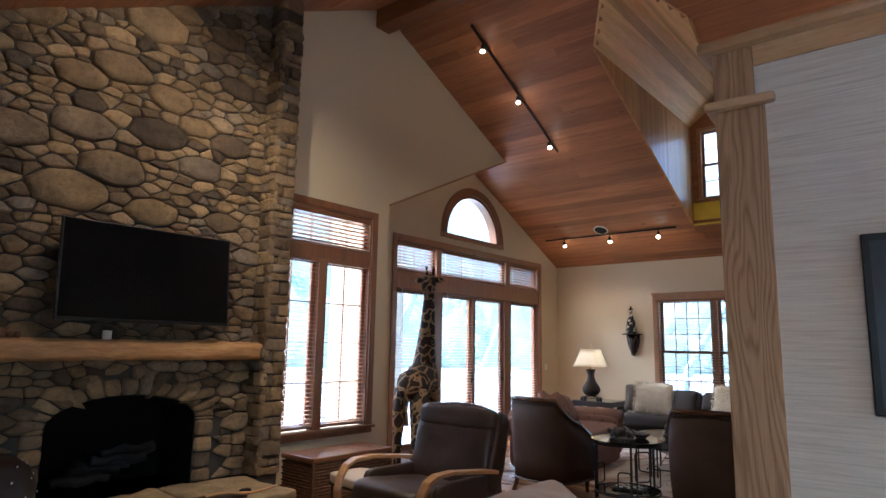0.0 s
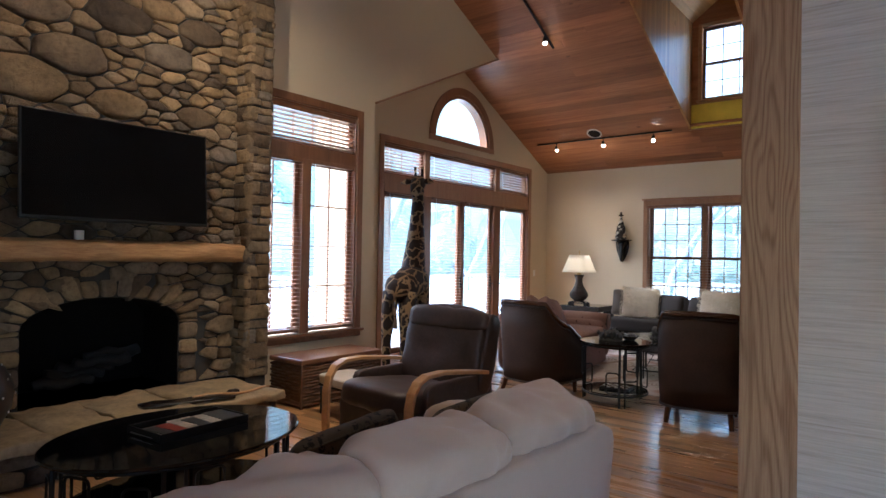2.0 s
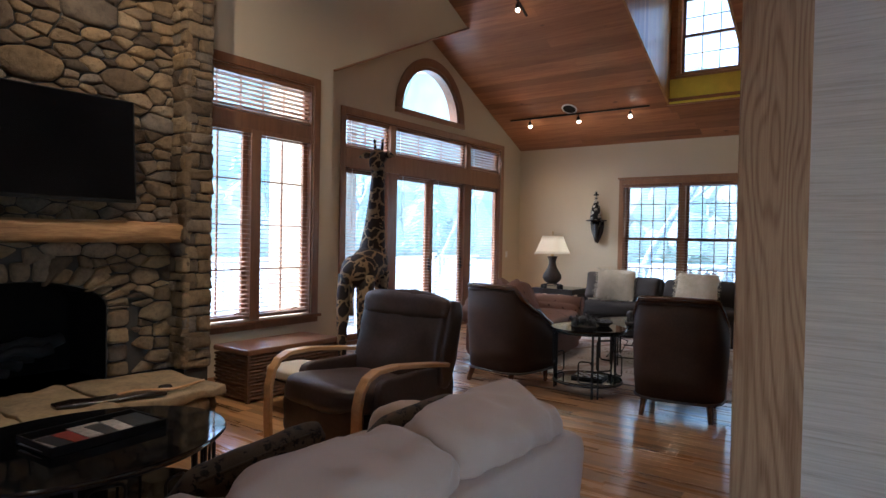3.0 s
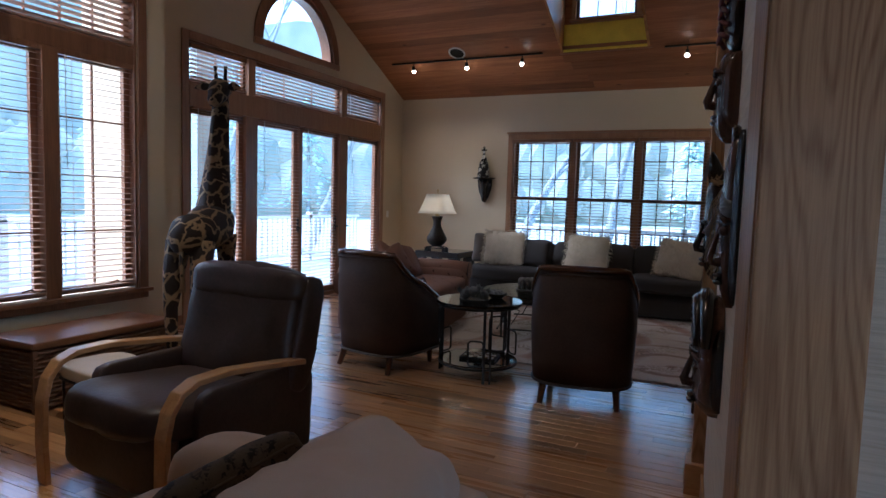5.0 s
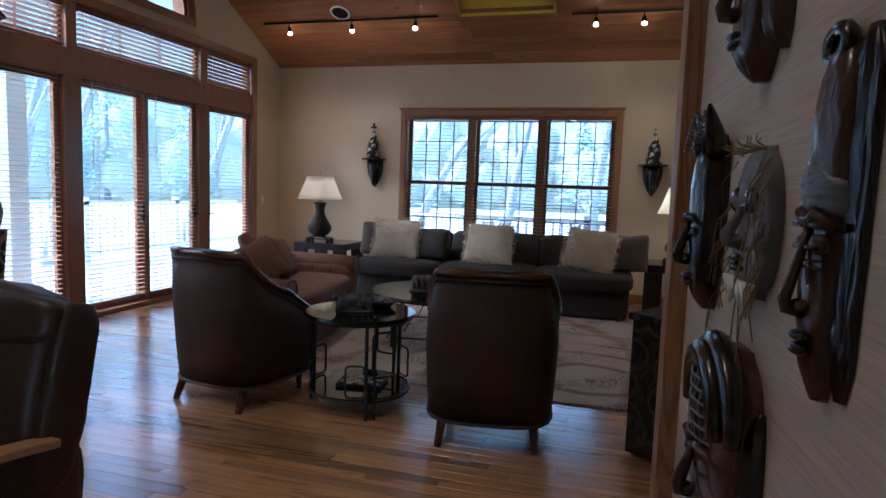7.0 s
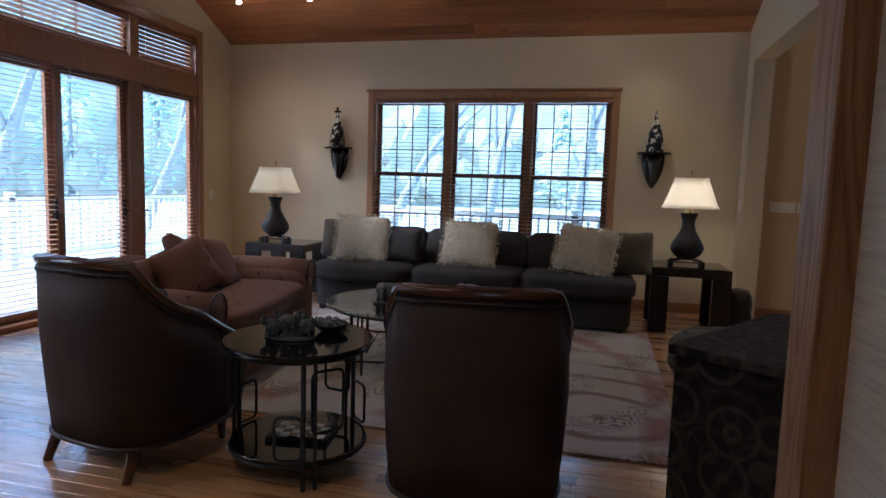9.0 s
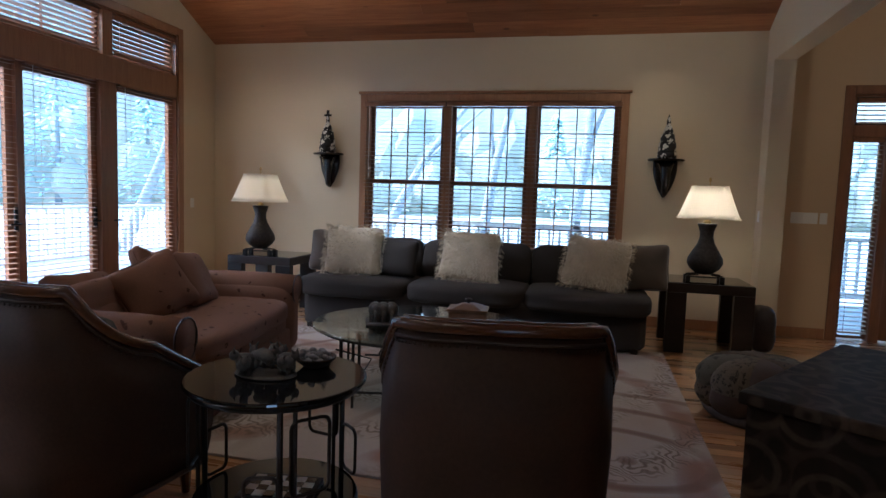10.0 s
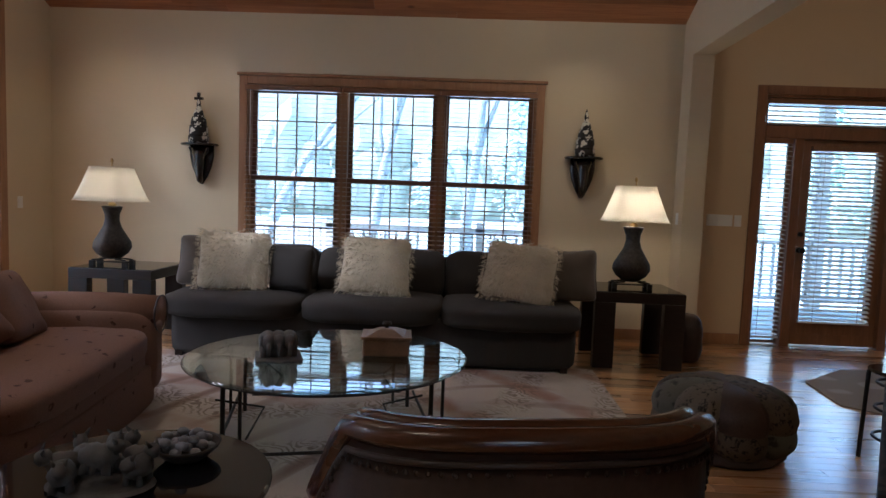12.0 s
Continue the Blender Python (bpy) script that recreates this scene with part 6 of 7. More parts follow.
# ---- chest of swirl veneer, pouf, bag ----
ch = thing("chest", "dark chest veneered in swirling ring patterns", "chest", pose(-.22, 6.45, 0, 0, 0, -34))
part("body", boxb(-.28, .28, -.5, .5, .02, .76, bevel=.008), M["swirl"], ch)
part("top", boxb(-.30, .30, -.52, .52, .761, .80, bevel=.008), M["swirl"], ch)
for sx in (-1, 1):
    for sy in (-1, 1):
        part("foot", boxb(sx * .22 - .04, sx * .22 + .04, sy * .42 - .04, sy * .42 + .04, 0, .02), M["darkwood"], ch)
for b in ((-.285, -.281, -.03, .03), ):
    part("escutcheon", boxb(b[0], b[1], b[2], b[3], .5, .58, bevel=.001), plain_brass, ch)
bm = B()
tube(bm, [(0, 0, 0), (.02, .01, .05), (0, .03, .1), (-.01, .03, .17)], [.06, .045, .04, .03], 10)
ball(bm, -.02, .02, .19, .04, .05, .035)
tube(bm, [(.03, 0, .06), (.09, .02, .09), (.12, .03, .05)], [.02, .015, .01], 8)
fig = part("figurine", bm, M["bronze"], None, smooth=True, m=pose(-.1, 6.55, .80))
tagged(fig, "small dark bronze figurine on the chest", "figurine")

pf = thing("pouf", "low leather pouf stitched from dark patchwork and leopard panels", "pouf", pose(-.1, 8.46, 0, 0, 0, 20))
n = 8
mts = [M["leather2"], M["leopard_l"], M["tapestry"], M["leopard"]]
for k in range(n):
    for lvl in range(2):
        bm = B()
        rows = 8
        grid = []
        for i in range(9):
            a = 2 * math.pi * (k + i / 8) / n
            pinch = 1 - .15 * abs(2 * i / 8 - 1) ** 3
            col = []
            for j in range(rows + 1):
                ph = (-80 + 80 * j / rows) if lvl == 0 else 90 * j / rows
                c, s = max(.0002, math.cos(radians(ph))), math.sin(radians(ph))
                seam = 1 - .05 * math.exp(-(ph / 9) ** 2)
                r = .40 * (abs(c) ** .55) * pinch * seam
                z = .2 + .19 * math.copysign(abs(s) ** .8, s)
                col.append(bm.verts.new((r * math.cos(a), r * math.sin(a), z)))
            grid.append(col)
        for p, q in zip(grid, grid[1:]):
            for j in range(rows):
                bm.faces.new((p[j], q[j], q[j + 1], p[j + 1]))
        part("panel", bm, mts[(k * 3 + lvl) % 4], pf, smooth=True)
part("base", lathe(B(), [(.3, 0), (.34, .04), (.3, .08)], 24), M["leather"], pf, "", True)
bag = part("leather_bag", soft(B(), .2, .34, .42, pose(0, 0, .21), 10, 3.5, .02, 5.0), M["leather"], None, smooth=True, m=pose(.40, 10.5, 0))
tagged(bag, "slouching black leather bag beside the end table", "bag")
stl = thing("stand", "small wrought iron stand in the hall", "stand", pose(.82, 8.35, 0, 0, 0, 15))
for sx in (-1, 1):
    for sy in (-1, 1):
        part("leg", tube(B(), [(sx * .13, sy * .13, 0), (sx * .12, sy * .12, .5)], .012, 6), M["iron"], stl)
for z in (.14, .3, .44):
    part("ring", tube(B(), [(.13 * math.cos(a / 12 * math.pi), .13 * math.sin(a / 12 * math.pi), z) for a in range(24)], .009, 5, True), M["iron"], stl)
part("top", lathe(B(), [(.17, .5), (.18, .51), (.17, .52)], 20), M["blackglass"], stl)


# ---- wall brackets with figures ----
def bracket(m, label):
    t = thing("wall_bracket", label, "shelf", m, "wall brackets")
    part("shelf", lathe(B(), [(.16, 0), (.17, .008), (.17, .018), (.16, .024)], 24, pose(0, -.06, 0), 1.12, .75), M["ebony"], t)
    bm = tube(B(), [(0, -.012, .0), (0, -.012, -.10), (0, -.012, -.2), (0, -.012, -.3), (0, -.012, -.385)], [.125, .125, .105, .065, .015], 18)
    bmesh.ops.scale(bm, vec=(1, .28, 1), verts=bm.verts)
    part("back_plate", bm, M["ebony"], t, "shield-shaped dark back plate", True)
    bm = tube(B(), [(0, -.05, 0), (0, -.06, -.10), (0, -.07, -.2), (0, -.07, -.28), (0, -.05, -.35), (0, -.03, -.375)], [.062, .06, .048, .038, .032, .012], 14)
    part("carved_console", bm, M["ebony"], t, "carved dark animal head", True)
    for s in (-1, 1):
        part("horn", tube(B(), [(s * .05, -.06, -.08), (s * .085, -.075, -.05), (s * .1, -.085, -.015)], [.016, .013, .006], 7), M["darkwood"], t, "", True)
        bm = B()
        for i in range(11):
            q = i / 10
            ball(bm, s * (.075 - .05 * q), -.075 - .02 * q, -.03 - .17 * q, .007, .007, .007, None, 6)
        tagged(part("bead_string", bm, M["straw"], t, "string of pale beads"), kind="stuff")
    return t


M["beads"] = spotted("black_and_white_inlay", (0.02, 0.018, 0.018), (0.66, 0.62, 0.54), 15.0, 0.43, 0.03, 0.4)


def spire(m, cross):
    t = thing("figurine", "black spired figurine inlaid with white rings", "figurine", m, "spired figurines")
    part("body", lathe(B(), [(.09, 0), (.098, .01), (.1, .06), (.09, .075), (.092, .1), (.088, .16), (.075, .175), (.077, .2), (.066, .25), (.05, .262), (.052, .285), (.036, .33), (.022, .345), (.02, .4), (.012, .43), (.0, .47)], 20), M["beads"], t, "", True)
    for z, r in ((.07, .097), (.168, .086), (.256, .06)):
        part("collar", lathe(B(), [(r * .9, z - .006), (r * 1.06, z), (r * .9, z + .006)], 20), M["ebony"], t)
    if cross:
        part("finial", box(boxb(-.045, .045, -.01, .01, .43, .455, bevel=.004), -.013, .013, -.011, .011, .40, .50), M["ebony"], t)
    return t


for x, c in ((-4.33, True), (-.46, False)):
    bracket(pose(x, FAR_Y - .002, 1.80), "carved black wall bracket with curved horns")
    spire(pose(x, FAR_Y - .09, 1.825), c)

# ---- small things ----
rng = random.Random(31)


def cluster(m, label, mt, n, r, cat):
    bm = B()
    for i in range(n):
        a, q = rng.uniform(0, 6.28), r * math.sqrt(rng.random())
        s = rng.uniform(.018, .04)
        ball(bm, q * math.cos(a), q * math.sin(a), s * .8 + rng.uniform(0, .04) * (1 - q / r), s, s * rng.uniform(.7, 1.2), s * rng.uniform(.7, 1.1), None, 8)
    for v in bm.verts:
        v.co += Vector((noise.noise(v.co * 60), noise.noise(v.co * 60 + Vector((5, 1, 2))), noise.noise(v.co * 60 + Vector((1, 9, 3))))) * .008
        v.co.z = max(v.co.z, 0)
    ob = part("carving", bm, mt, None, smooth=True, m=m)
    return tagged(ob, label, cat)


cv = thing("carving", "carved grey stone group of small animals on the black table", "carving", pose(-2.46, 6.40, .62))
part("plinth", lathe(B(), [(.1, 0), (.11, .006), (.1, .014)], 20, None, 1.2, .8), M["stone_grey"], cv)
for i in range(8):
    bm = B()
    a, q = i * .8, (.075 if i < 6 else .02)
    ball(bm, 0, 0, .05, .03, .042, .03, None, 10)
    ball(bm, 0, -.042, .072, .018, .022, .02, None, 8)
    for sx in (-1, 1):
        for sy in (-1, 1):
            tube(bm, [(sx * .016, sy * .022, .04), (sx * .018, sy * .024, .012)], .009, 6)
        tube(bm, [(sx * .01, -.045, .085), (sx * .02, -.04, .1)], [.006, .002], 5)
    for v in bm.verts:
        v.co += Vector((noise.noise(v.co * 70 + Vector((i, 0, 0))), noise.noise(v.co * 70 + Vector((5, i, 2))), noise.noise(v.co * 70 + Vector((1, 9, i))))) * .006
    part("animal", bm, M["stone_grey"], cv, "", True, pose(q * 1.2 * math.cos(a), q * math.sin(a), .004 + (.03 if i > 5 else 0), 0, 0, i * 77))
dish = thing("dish", "dark glazed dish on the round table", "dish", pose(-2.33, 6.58, .62))
part("bowl", lathe(B(), [(.04, 0), (.05, .004), (.085, .035), (.09, .045), (.083, .044), (.045, .012), (0, .01)], 22), M["bronze"], dish, "", True)
bm = B()
for i in range(26):
    a, q = i * 2.4, .068 * math.sqrt(i / 26)
    ball(bm, q * math.cos(a), q * math.sin(a), .035 + .012 * (i % 3), .017, .013, .012, None, 7)
tagged(part("shells", bm, M["pale"], None, "", True, pose(-2.33, 6.58, .62)), "small pale shells heaped in the dark dish", "shells", kind="stuff")
tg = thing("game_board", "checkered game board in a silver frame on the shelf", "game board", pose(-2.40, 6.42, .13, 0, 0, 8))
part("frame", boxb(-.15, .15, -.11, .11, 0, .022, bevel=.004), M["iron"], tg)
M["silver"] = plain("tarnished_silver", (0.4, 0.39, 0.37), 0.35, 0.2, 20, 90, 0.1, 0.8)
for i in range(6):
    for j in range(4):
        part("square", boxb(-.132 + i * .044, -.09 + i * .044, -.09 + j * .045, -.047 + j * .045, .0221, .027), M["silver"] if (i + j) % 2 else M["ebony"], tg)
bm = B()
for k in range(3):
    x = (k - 1) * .055
    ball(bm, x, 0, .09, .05, .07, .055)
    ball(bm, x, -.075, .10, .032, .035, .04)
    tube(bm, [(x, -.1, .1), (x, -.115, .07), (x, -.11, .03)], [.014, .011, .008], 6)
    for s in (-1, 1):
        for q in (-.045, .045):
            tube(bm, [(x + s * .025, q, .07), (x + s * .026, q, 0.01)], .017, 7)
        ball(bm, x + s * .034, -.062, .105, .006, .022, .03)
box(bm, -.12, .12, -.13, .1, 0, .014, bevel=.005)
ob = part("elephant_carving", bm, M["stone_grey"], None, smooth=True, m=pose(-2.58, 8.22, .47, 0, 0, 20))
tagged(ob, "grey stone carving of three elephants on the glass table", "carving")
bx = thing("trinket_box", "amber lacquered box with a peaked lid on the glass table", "box", pose(-2.02, 8.42, .47, 0, 0, 6))
part("body", boxb(-.13, .13, -.1, .1, 0, .095, bevel=.012), M["box"], bx)
bm = boxb(-.14, .14, -.11, .11, .096, .112, bevel=.004)
lathe(bm, [(.14, .112), (.06, .14), (.035, .145)], 4, pose(0, 0, 0, 0, 0, 45), 1.15, .95)
part("lid", bm, M["box"], bx, "peaked lid")
part("knob", lathe(B(), [(.012, .145), (.01, .155), (.028, .165), (.024, .178), (0, .182)], 12), M["bronze"], bx, "", True)
pts = [(0, 0, .03), (.12, .05, .035), (.22, .0, .04), (.34, -.06, .045), (.46, -.02, .05), (.56, .05, .07), (.62, .08, .09)]
sn = thing("serpent_carving", "flat dark carved serpent with a pale edge on the hearth", "carving", pose(-4.32, 2.86, .302, 0, 0, 78))
part("body", block(-.38, .3, -.09, .075, .0, .035, random.Random(31), .016, .012, 5), M["ebony"], sn, "", True)
part("edge", tube(B(), [(x, y, .036) for x, y, z in pts], .011, 8), M["bent"], sn, "pale curving edge", True)
part("head", block(.27, .36, -.03, .04, .005, .06, random.Random(32), .02, .006, 3), M["ebony"], sn, "", True)
dr = thing("drum", "round black drum studded with pale dots on the hearth", "drum", pose(-4.42, 1.42, .305, 0, 0, 0))
part("body", lathe(B(), [(.1, 0), (.2, .06), (.26, .18), (.27, .3), (.22, .42), (.14, .48)], 28), M["leather"], dr, "", True)
for k in range(5):
    for i in range(10):
        a = i * .628 + k * .3
        rr = (.2, .255, .272, .25, .2)[k]
        part("stud", lathe(B(), [(.008, 0), (.006, .004), (0, .006)], 6, Matrix.Translation((rr * math.cos(a), rr * math.sin(a), (.07, .16, .26, .36, .44)[k])) @ pose(0, 0, 0, 0, 90, math.degrees(a))), M["white"], dr)
cone = cluster(pose(-4.93, 1.55, 1.535), "row of dark pine cones on the mantel", M["rattan"], 14, .09, "pine cones")
vt = tagged(part("votive", lathe(B(), [(.03, 0), (.034, .01), (.034, .07), (.03, .072), (0, .07)], 14), M["white"], None, smooth=True, m=pose(-4.92, 2.25, 1.535)), "small cream candle on the log mantel", "candle")


# ---- track lights and speaker ----
bulb_m, nt, b = mat_new("lit_spot_bulb")
b.inputs["Emission Color"].default_value = (1.0, .86, .62, 1)
b.inputs["Emission Strength"].default_value = 5.0


def track(name_label, ends, heads, aims, watts, share=(1, 1, 1)):
    t = thing("track_light", name_label, "track light", None, "track lights")
    a, c = Vector(ends[0]), Vector(ends[1])
    part("rail", tube(B(), [a, c], .017, 4), M["black"], t)
    for h, aim, k in zip(heads, aims, share):
        p = Vector(h)
        d = (Vector(aim) - p).normalized()
        q = d.to_track_quat("Z", "Y").to_matrix().to_4x4()
        hd = part("spot_head", lathe(B(), [(.016, -.04), (.024, -.03), (.028, .0), (.034, .025), (.03, .025), (.02, .01)], 14, Matrix.Translation(p - Vector((0, 0, .09))) @ q), M["black"], t)
        part("stem", tube(B(), [p, p - Vector((0, 0, .07))], .008, 6), M["black"], hd)
        part("bulb", lathe(B(), [(.01, .02), (.022, .028), (.03, .042), (.027, .056), (.015, .066), (0, .069)], 14, Matrix.Translation(p - Vector((0, 0, .09))) @ q), bulb_m, hd, "glowing halogen bulb", True)
        lt = new("spot_lamp", bpy.data.lights.new("spot_lamp", "SPOT"))
        lt.data.energy, lt.data.color, lt.data.spot_size, lt.data.spot_blend, lt.data.shadow_soft_size = watts * k, (1.0, .78, .5), radians(84 if k < 2 else 50), 1.0, .03
        lt.matrix_world = look(p - Vector((0, 0, .09)) + d * .1, aim)
        lt.parent = t


rz = lambda y: roof_z(y) - .03
track("black track with three spots on the pine slope", [(-4.17, 6.0, rz(6.0)), (-4.21, 8.3, rz(8.3))], [(x, y, rz(y)) for x, y in ((-4.175, 6.26), (-4.19, 7.14), (-4.205, 8.03))],
      [(-3.9, 6.5, 0), (-3.9, 7.6, 0), (-3.8, 8.4, 0)], SPOT_W)
track("black track with three spots above the lamp table", [(-5.62, 10.35, rz(10.35)), (-3.16, 10.35, rz(10.35))], [(x, 10.35, rz(10.35)) for x in (-5.23, -4.33, -3.46)],
      [(-5.1, 11.2, .9), (-4.33, 11.2, .9), (-3.4, 9.8, 0)], SPOT_W * .45)
track("black track with two spots beside the dormer", [(-1.52, 10.4, rz(10.4)), (-.1, 10.4, rz(10.4))], [(x, 10.4, rz(10.4)) for x in (-1.24, -.7)],
      [(-1.2, 9.6, 0), (-.46, 11.2, .9)], SPOT_W * .45)
# This track is out of view, added to brighten chimney, hearth and floor.
track("unseen black track added to light chimney and floor", [(-2.9, 1.2, rz(1.2)), (-2.9, 3.9, rz(3.9))], [(-2.9, y, rz(y)) for y in (1.5, 2.5, 3.5, 3.7, 3.85)],
      [(-4.9, 3.7, 3.0), (-5.0, 2.5, 3.3), (-4.2, 3.4, .1), (-1.7, 3.9, 0), (-2.0, 4.6, 0)], SPOT_W * 1.9, (2.1, 1.35, 3.3, .8, .45))
track("black track with spots over the papered partition", [(.3, 4.3, rz(4.3)), (1.6, 4.3, rz(4.3))], [(.55, 4.3, rz(4.3)), (1.2, 4.3, rz(4.3))],
      [(1.0, 11.2, 1.9), (1.9, 11.2, 1.6)], SPOT_W * 2.6)
sp = thing("ceiling_speaker", "round ceiling speaker with a white rim and dark grille", "speaker", pose(-4.45, 10.25, roof_z(10.25) - .002, -math.degrees(math.atan(SLOPE)), 0, 0))
part("rim", tube(B(), [(.118 * math.cos(a * math.pi / 16), .118 * math.sin(a * math.pi / 16), -.004) for a in range(32)], .014, 6, True), M["white"], sp)
part("grille", lathe(B(), [(0, -.003), (.104, -.003), (.104, -.008), (0, -.008)], 32), M["black"], sp)

# ---- outside ----
M["snow"] = plain("patchy_snow", (0.56, 0.66, 0.64), 0.9, 0.15, .4, 6, 0.2)
M["rail_w"] = plain("weathered_white_rail", (0.7, 0.7, 0.68), 0.6, 0.06, 4, 60, 0.1)
# Bark and needles carry the bright outdoor haze in their pale, bluish colours.
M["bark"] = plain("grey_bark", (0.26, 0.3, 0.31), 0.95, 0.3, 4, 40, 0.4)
M["needles"] = plain("haze_paled_needles", (0.46, 0.66, 0.65), 0.9, 0.4, 2, 20, 0.3)
M["siding"] = plain("pale_blue_siding", (0.34, 0.42, 0.44), 0.7, 0.08, 2, 30, 0.1)
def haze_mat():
    """The far hillside with faint upright streaks of woods; its bright winter haze is painted and self-lit."""
    m, nt, b = mat_new("self_lit_hazy_hillside")
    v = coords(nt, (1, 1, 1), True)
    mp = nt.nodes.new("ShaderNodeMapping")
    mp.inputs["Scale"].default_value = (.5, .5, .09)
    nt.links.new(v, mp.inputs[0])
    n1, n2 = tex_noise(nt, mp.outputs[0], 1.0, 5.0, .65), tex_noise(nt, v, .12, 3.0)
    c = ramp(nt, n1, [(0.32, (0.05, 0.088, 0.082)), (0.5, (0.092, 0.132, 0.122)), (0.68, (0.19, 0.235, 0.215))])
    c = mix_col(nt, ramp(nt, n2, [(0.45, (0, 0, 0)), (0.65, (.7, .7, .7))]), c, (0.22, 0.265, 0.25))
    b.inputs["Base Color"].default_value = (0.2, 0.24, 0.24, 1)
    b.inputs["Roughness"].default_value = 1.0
    # Emission stands in for daylight on the hazy distance.
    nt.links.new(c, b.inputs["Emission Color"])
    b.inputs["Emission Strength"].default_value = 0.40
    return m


M["haze"] = haze_mat()
bm = B()
ring = [(-2 + 74 * math.cos(radians(30 + 5 * i)), 6 + 74 * math.sin(radians(30 + 5 * i))) for i in range(47)]
rows = [[bm.verts.new((x * (1 + .05 * k), y * (1 + .05 * k), z + (1.6 * math.sin(i * 1.7) + 1.1 * math.sin(i * .61) if k == 2 else 0))) for i, (x, y) in enumerate(ring)] for k, z in enumerate((-1.0, 9.0, 24.0))]
for p, q in zip(rows, rows[1:]):
    for i in range(len(ring) - 1):
        bm.faces.new((p[i], p[i + 1], q[i + 1], q[i]))
structure(part("backdrop", bm, M["haze"]), "self-lit backdrop of a hazy wooded winter hillside", "backdrop")
structure(part("ground", boxb(-260, 260, -260, 260, -1.0, -.6), M["snow"]), "snow-covered garden ground", "ground")
structure(part("deck", boxb(-9.6, DOOR_X - .2, 2.0, 15.5, -.2, -.04), M["snow"]), "snow-dusted timber deck", "deck")
structure(part("porch", boxb(-6.0, 5.0, FAR_Y + .25, 14.2, -.2, -.04), M["snow"]), "snow-dusted front porch floor", "deck")


def railing(p, q, h, label):
    t = thing("railing", label, "railing", None, "outdoor railings")
    p, q = Vector(p), Vector(q)
    L = (q - p).length
    d = (q - p) / L
    nrm = Vector((-d.y, d.x, 0))
    def bar3(name, a, b, z0, z1, w):
        bm = B()
        vs = [bm.verts.new(Vector((0, 0, z)) + p + d * u + nrm * s) for z in (z0, z1) for u, s in ((a, -w), (b, -w), (b, w), (a, w))]
        for f in ((0, 1, 2, 3), (7, 6, 5, 4), (0, 4, 5, 1), (1, 5, 6, 2), (2, 6, 7, 3), (3, 7, 4, 0)):
            bm.faces.new([vs[k] for k in f])
        part(name, bm, M["rail_w"], t)
    bar3("top_rail", 0, L, h - .06, h, .05)
    bar3("bottom_rail", 0, L, .1, .15, .03)
    u = 0.0
    while u <= L:
        bar3("post", u - .05, u + .05, -.04, h + .08, .05)
        u += 2.2
    u = .14
    while u < L:
        bar3("baluster", u - .018, u + .018, .15, h - .06, .018)
        u += .16


railing((-9.4, 2.2, 0), (-9.4, 15.2, 0), 1.0, "white deck railing with square balusters")
railing((-5.8, 14.0, 0), (4.8, 14.0, 0), .95, "white porch railing with square balusters")
for x in (-5.2, .35, 3.4):
    tagged(part("porch_post", boxb(x - .08, x + .08, 13.9, 14.06, -.05, 2.9, bevel=.01), M["rail_w"]), "square white porch post", "post", "porch posts")
structure(part("roof_porch", boxb(-6.0, 5.0, FAR_Y + .3, 14.4, 2.9, 3.0), M["siding"]), "pale porch ceiling", "roof")
for y in (5.05, 8.15):
    tagged(part("deck_post", boxb(-7.6, -7.35, y - .12, y + .12, -.05, 4.2, bevel=.01), M["siding"]), "broad pale blue deck post", "post", "deck posts")


def bare_tree(x, y, h, lean, seed):
    rng = random.Random(seed)
    t = thing("tree", "leafless grey tree standing in the snow", "tree", pose(x, y, -.6), "bare trees")
    bm, tw = B(), B()

    def limb(bm, p, d, length, r, depth):
        pts, rr = [p], [r]
        for i in range(4):
            d = (d + Vector((rng.uniform(-.18, .18), rng.uniform(-.18, .18), rng.uniform(-.02, .12)))).normalized()
            p = p + d * length / 4
            pts.append(p)
            rr.append(r * (1 - .17 * (i + 1)))
        tube(bm, pts, rr, 6 if depth else 8)
        if depth < 3:
            for k in range(3 if depth < 2 else 2):
                i = rng.randint(2, 4)
                nd = (d + Vector((rng.uniform(-.9, .9), rng.uniform(-.9, .9), rng.uniform(0, .5)))).normalized()
                limb(tw, pts[i], nd, length * rng.uniform(.5, .72), rr[i] * .62, depth + 1)
    limb(bm, Vector((0, 0, 0)), Vector((lean, lean * .3, 1)).normalized(), h * .5, h * .016, 0)
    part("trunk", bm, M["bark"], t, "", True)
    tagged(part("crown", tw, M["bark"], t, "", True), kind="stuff")


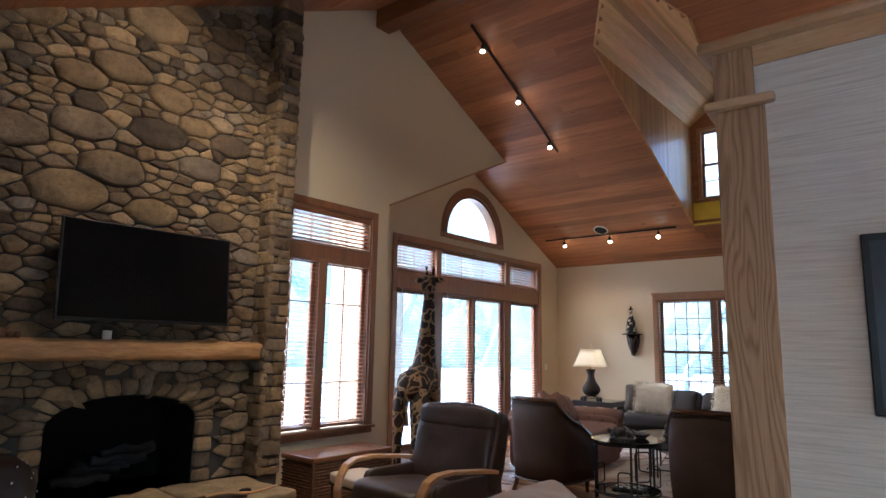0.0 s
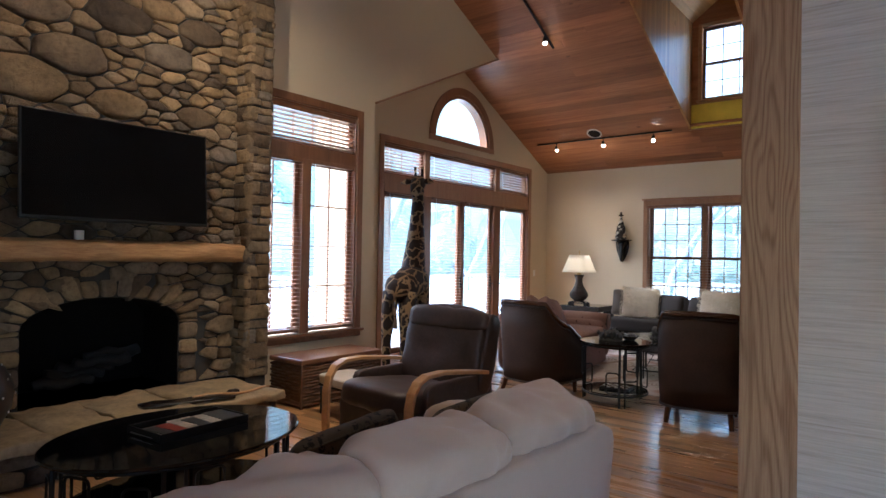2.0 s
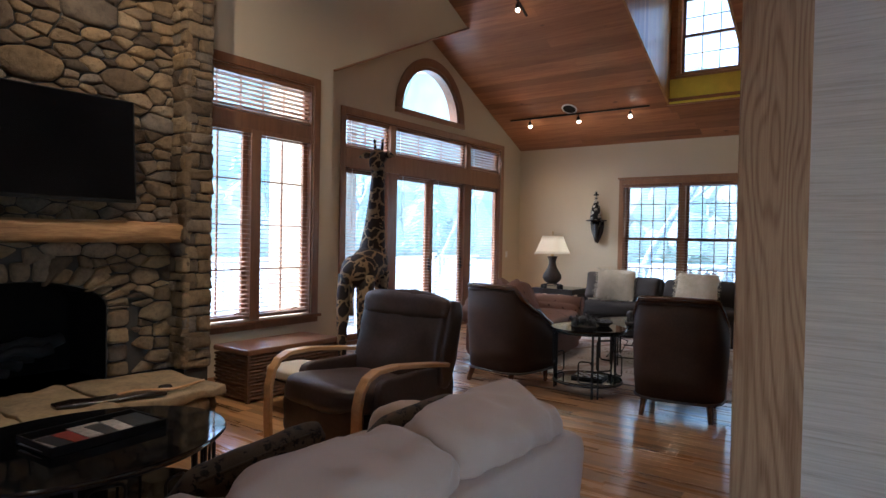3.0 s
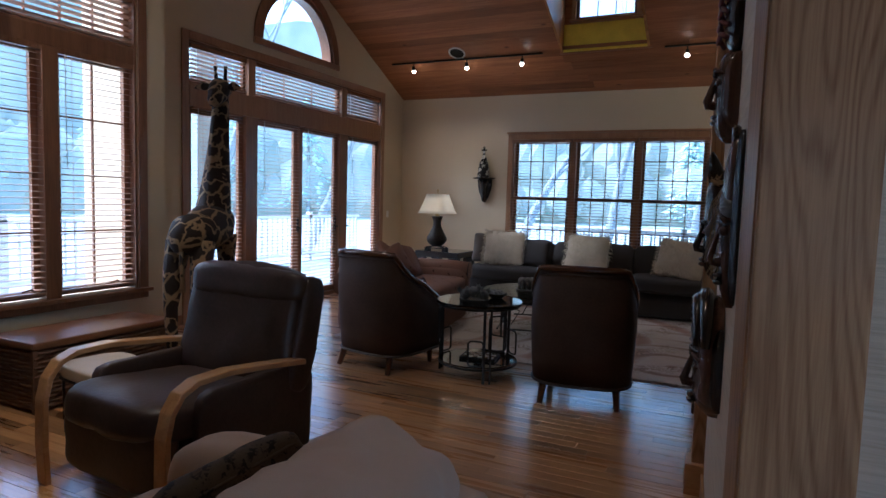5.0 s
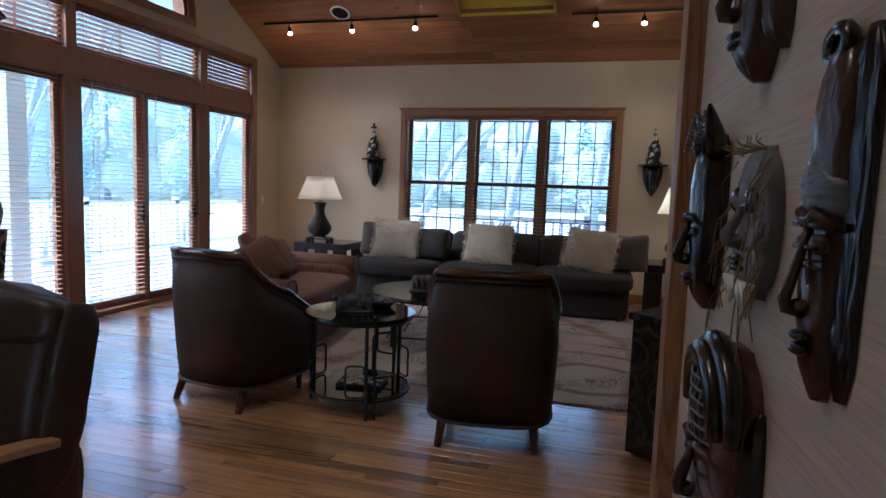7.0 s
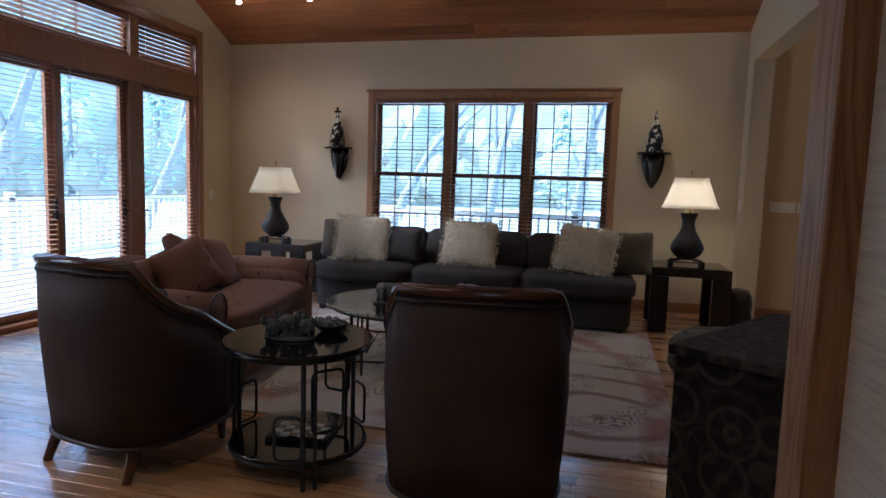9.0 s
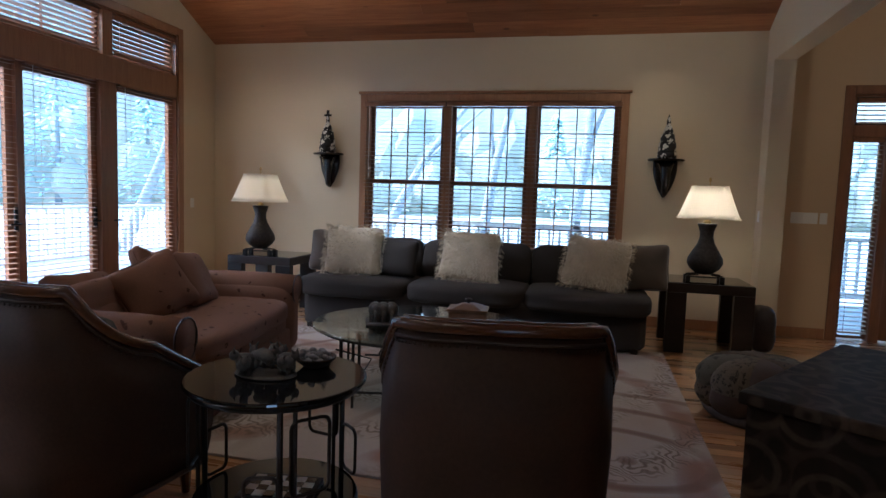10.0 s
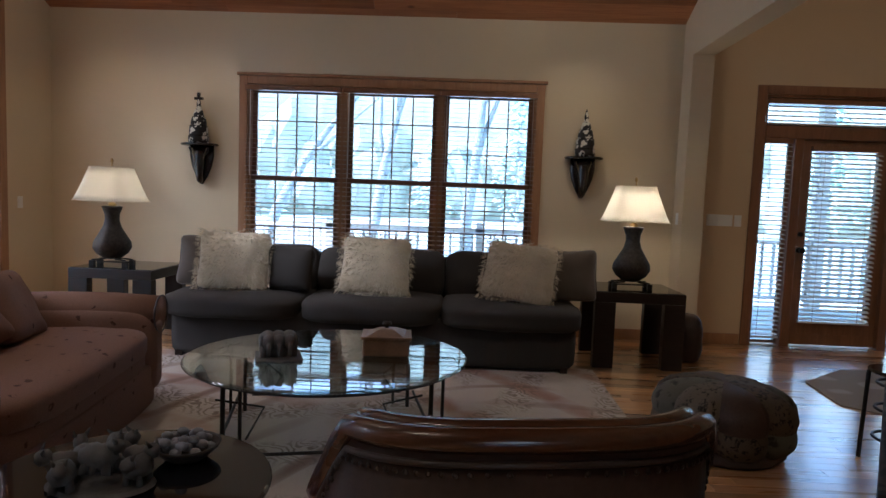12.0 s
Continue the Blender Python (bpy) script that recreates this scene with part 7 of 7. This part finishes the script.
def conifer(x, y, h, seed):
    rng = random.Random(seed)
    t = thing("conifer", "tall conifer with drooping boughs in haze-paled blue-green", "tree", pose(x, y, -.6), "conifers")
    part("trunk", tube(B(), [(0, 0, 0), (0, 0, h * .95)], [h * .02, .02], 7), M["bark"], t)
    bm = B()
    for i in range(420):
        z = h * rng.uniform(.06, .98)
        r = (h - z) * .26 * math.sqrt(rng.random()) + .1
        a = rng.uniform(0, 6.28)
        c = Vector((r * math.cos(a), r * math.sin(a), z))
        out = Vector((math.cos(a), math.sin(a), -.35)) * rng.uniform(.3, .6)
        sd = Vector((-math.sin(a), math.cos(a), 0)) * rng.uniform(.12, .3)
        vs = [bm.verts.new(c - out * .5), bm.verts.new(c + sd), bm.verts.new(c + out), bm.verts.new(c - sd), bm.verts.new(c + Vector((0, 0, .16)))]
        for f in ((0, 1, 4), (1, 2, 4), (2, 3, 4), (3, 0, 4)):
            bm.faces.new([vs[k] for k in f])
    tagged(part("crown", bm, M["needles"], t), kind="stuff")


rng = random.Random(91)
for i, (x, y, h, l) in enumerate(((-13, 13.5, 11, .28), (-15, 9.5, 12, -.2), (-17, 16, 13, .15), (-14, 19, 12, .3), (-4.2, 20, 11, .1), (-1.6, 22, 12, -.15), (-8, 24, 13, .2), (2.8, 21, 11, .1))):
    bare_tree(x, y, h, l, 100 + i)
for i in range(15):
    a = radians(62 + 150 * i / 14 + rng.uniform(-3, 3))
    r = rng.uniform(50, 64)
    conifer(-2 + r * math.cos(a), 6 + r * math.sin(a), rng.uniform(7, 15), 200 + i)
tmp = B()
bmesh.ops.create_icosphere(tmp, subdivisions=1, radius=1)
tv_, tf_ = [v.co.copy() for v in tmp.verts], [[v.index for v in f.verts] for f in tmp.faces]
tmp.free()
verts, faces = [], []
for i in range(900):
    a = radians(rng.uniform(40, 250))
    r = rng.uniform(58, 70)
    s = rng.uniform(1.0, 2.6)
    c = Vector((r * math.cos(a), 6 + r * math.sin(a), rng.uniform(-.5, 7) * rng.random() + 1))
    k = len(verts)
    verts += [c + Vector((v.x * s, v.y * s, v.z * s * 1.2)) * rng.uniform(.8, 1.2) for v in tv_]
    faces += [[k + q for q in f] for f in tf_]
me = bpy.data.meshes.new("far_woods")
me.from_pydata(verts, [], faces)
# The far woods share the backdrop's painted glow.
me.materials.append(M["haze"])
tagged(new("far_woods", me), "self-lit hazy line of distant woods", "woods", kind="stuff")

# ---- floor boards ----
rng = random.Random(12)
PW = 0.083
board_meshes = {}


def board_mesh(length):
    k = round(length, 2)
    if k not in board_meshes:
        bm = boxb(0, k - .0012, .0006, PW - .0006, -.02, 0, bevel=.0012, segs=1)
        me = bpy.data.meshes.new("plank")
        bmesh.ops.recalc_face_normals(bm, faces=bm.faces)
        bm.to_mesh(me)
        bm.free()
        me.materials.append(M["floor"])
        board_meshes[k] = me
    return board_meshes[k]


floor_ob = bpy.data.objects["floor"]
verts, faces = [], []
near = 0
y = NEAR_Y
while y < FAR_Y:
    x = DOOR_X - .02 + rng.uniform(-.9, 0)
    while x < END_X:
        L = rng.choice((.45, .6, .75, .9, 1.1, 1.3, 1.6))
        if x + L > DOOR_X - .02:
            if 3.0 < y < 6.6 and -4.2 < x < .4 and near < 300:
                ob = new("plank", board_mesh(L))
                ob.parent = floor_ob
                ob.location = (x, y, 0)
                near += 1
            else:
                k = len(verts)
                x0, x1 = max(x, DOOR_X - .02), min(x + L, END_X) - .0012
                a, c = y + .0006, y + PW - .0006
                verts += [(x0, a, -.02), (x1, a, -.02), (x1, c, -.02), (x0, c, -.02), (x0, a, -.001), (x1, a, -.001), (x1, c, -.001), (x0, c, -.001),
                          (x0 + .001, a + .001, 0), (x1 - .001, a + .001, 0), (x1 - .001, c - .001, 0), (x0 + .001, c - .001, 0)]
                for f in ((0, 1, 5, 4), (1, 2, 6, 5), (2, 3, 7, 6), (3, 0, 4, 7), (4, 5, 9, 8), (5, 6, 10, 9), (6, 7, 11, 10), (7, 4, 8, 11), (8, 9, 10, 11)):
                    faces.append([k + q for q in f])
        x += L
    y += PW
me = bpy.data.meshes.new("far_planks")
me.from_pydata(verts, [], faces)
me.materials.append(M["floor"])
fpk = new("far_planks", me)
fpk.parent = floor_ob
tagged(fpk, kind="stuff")
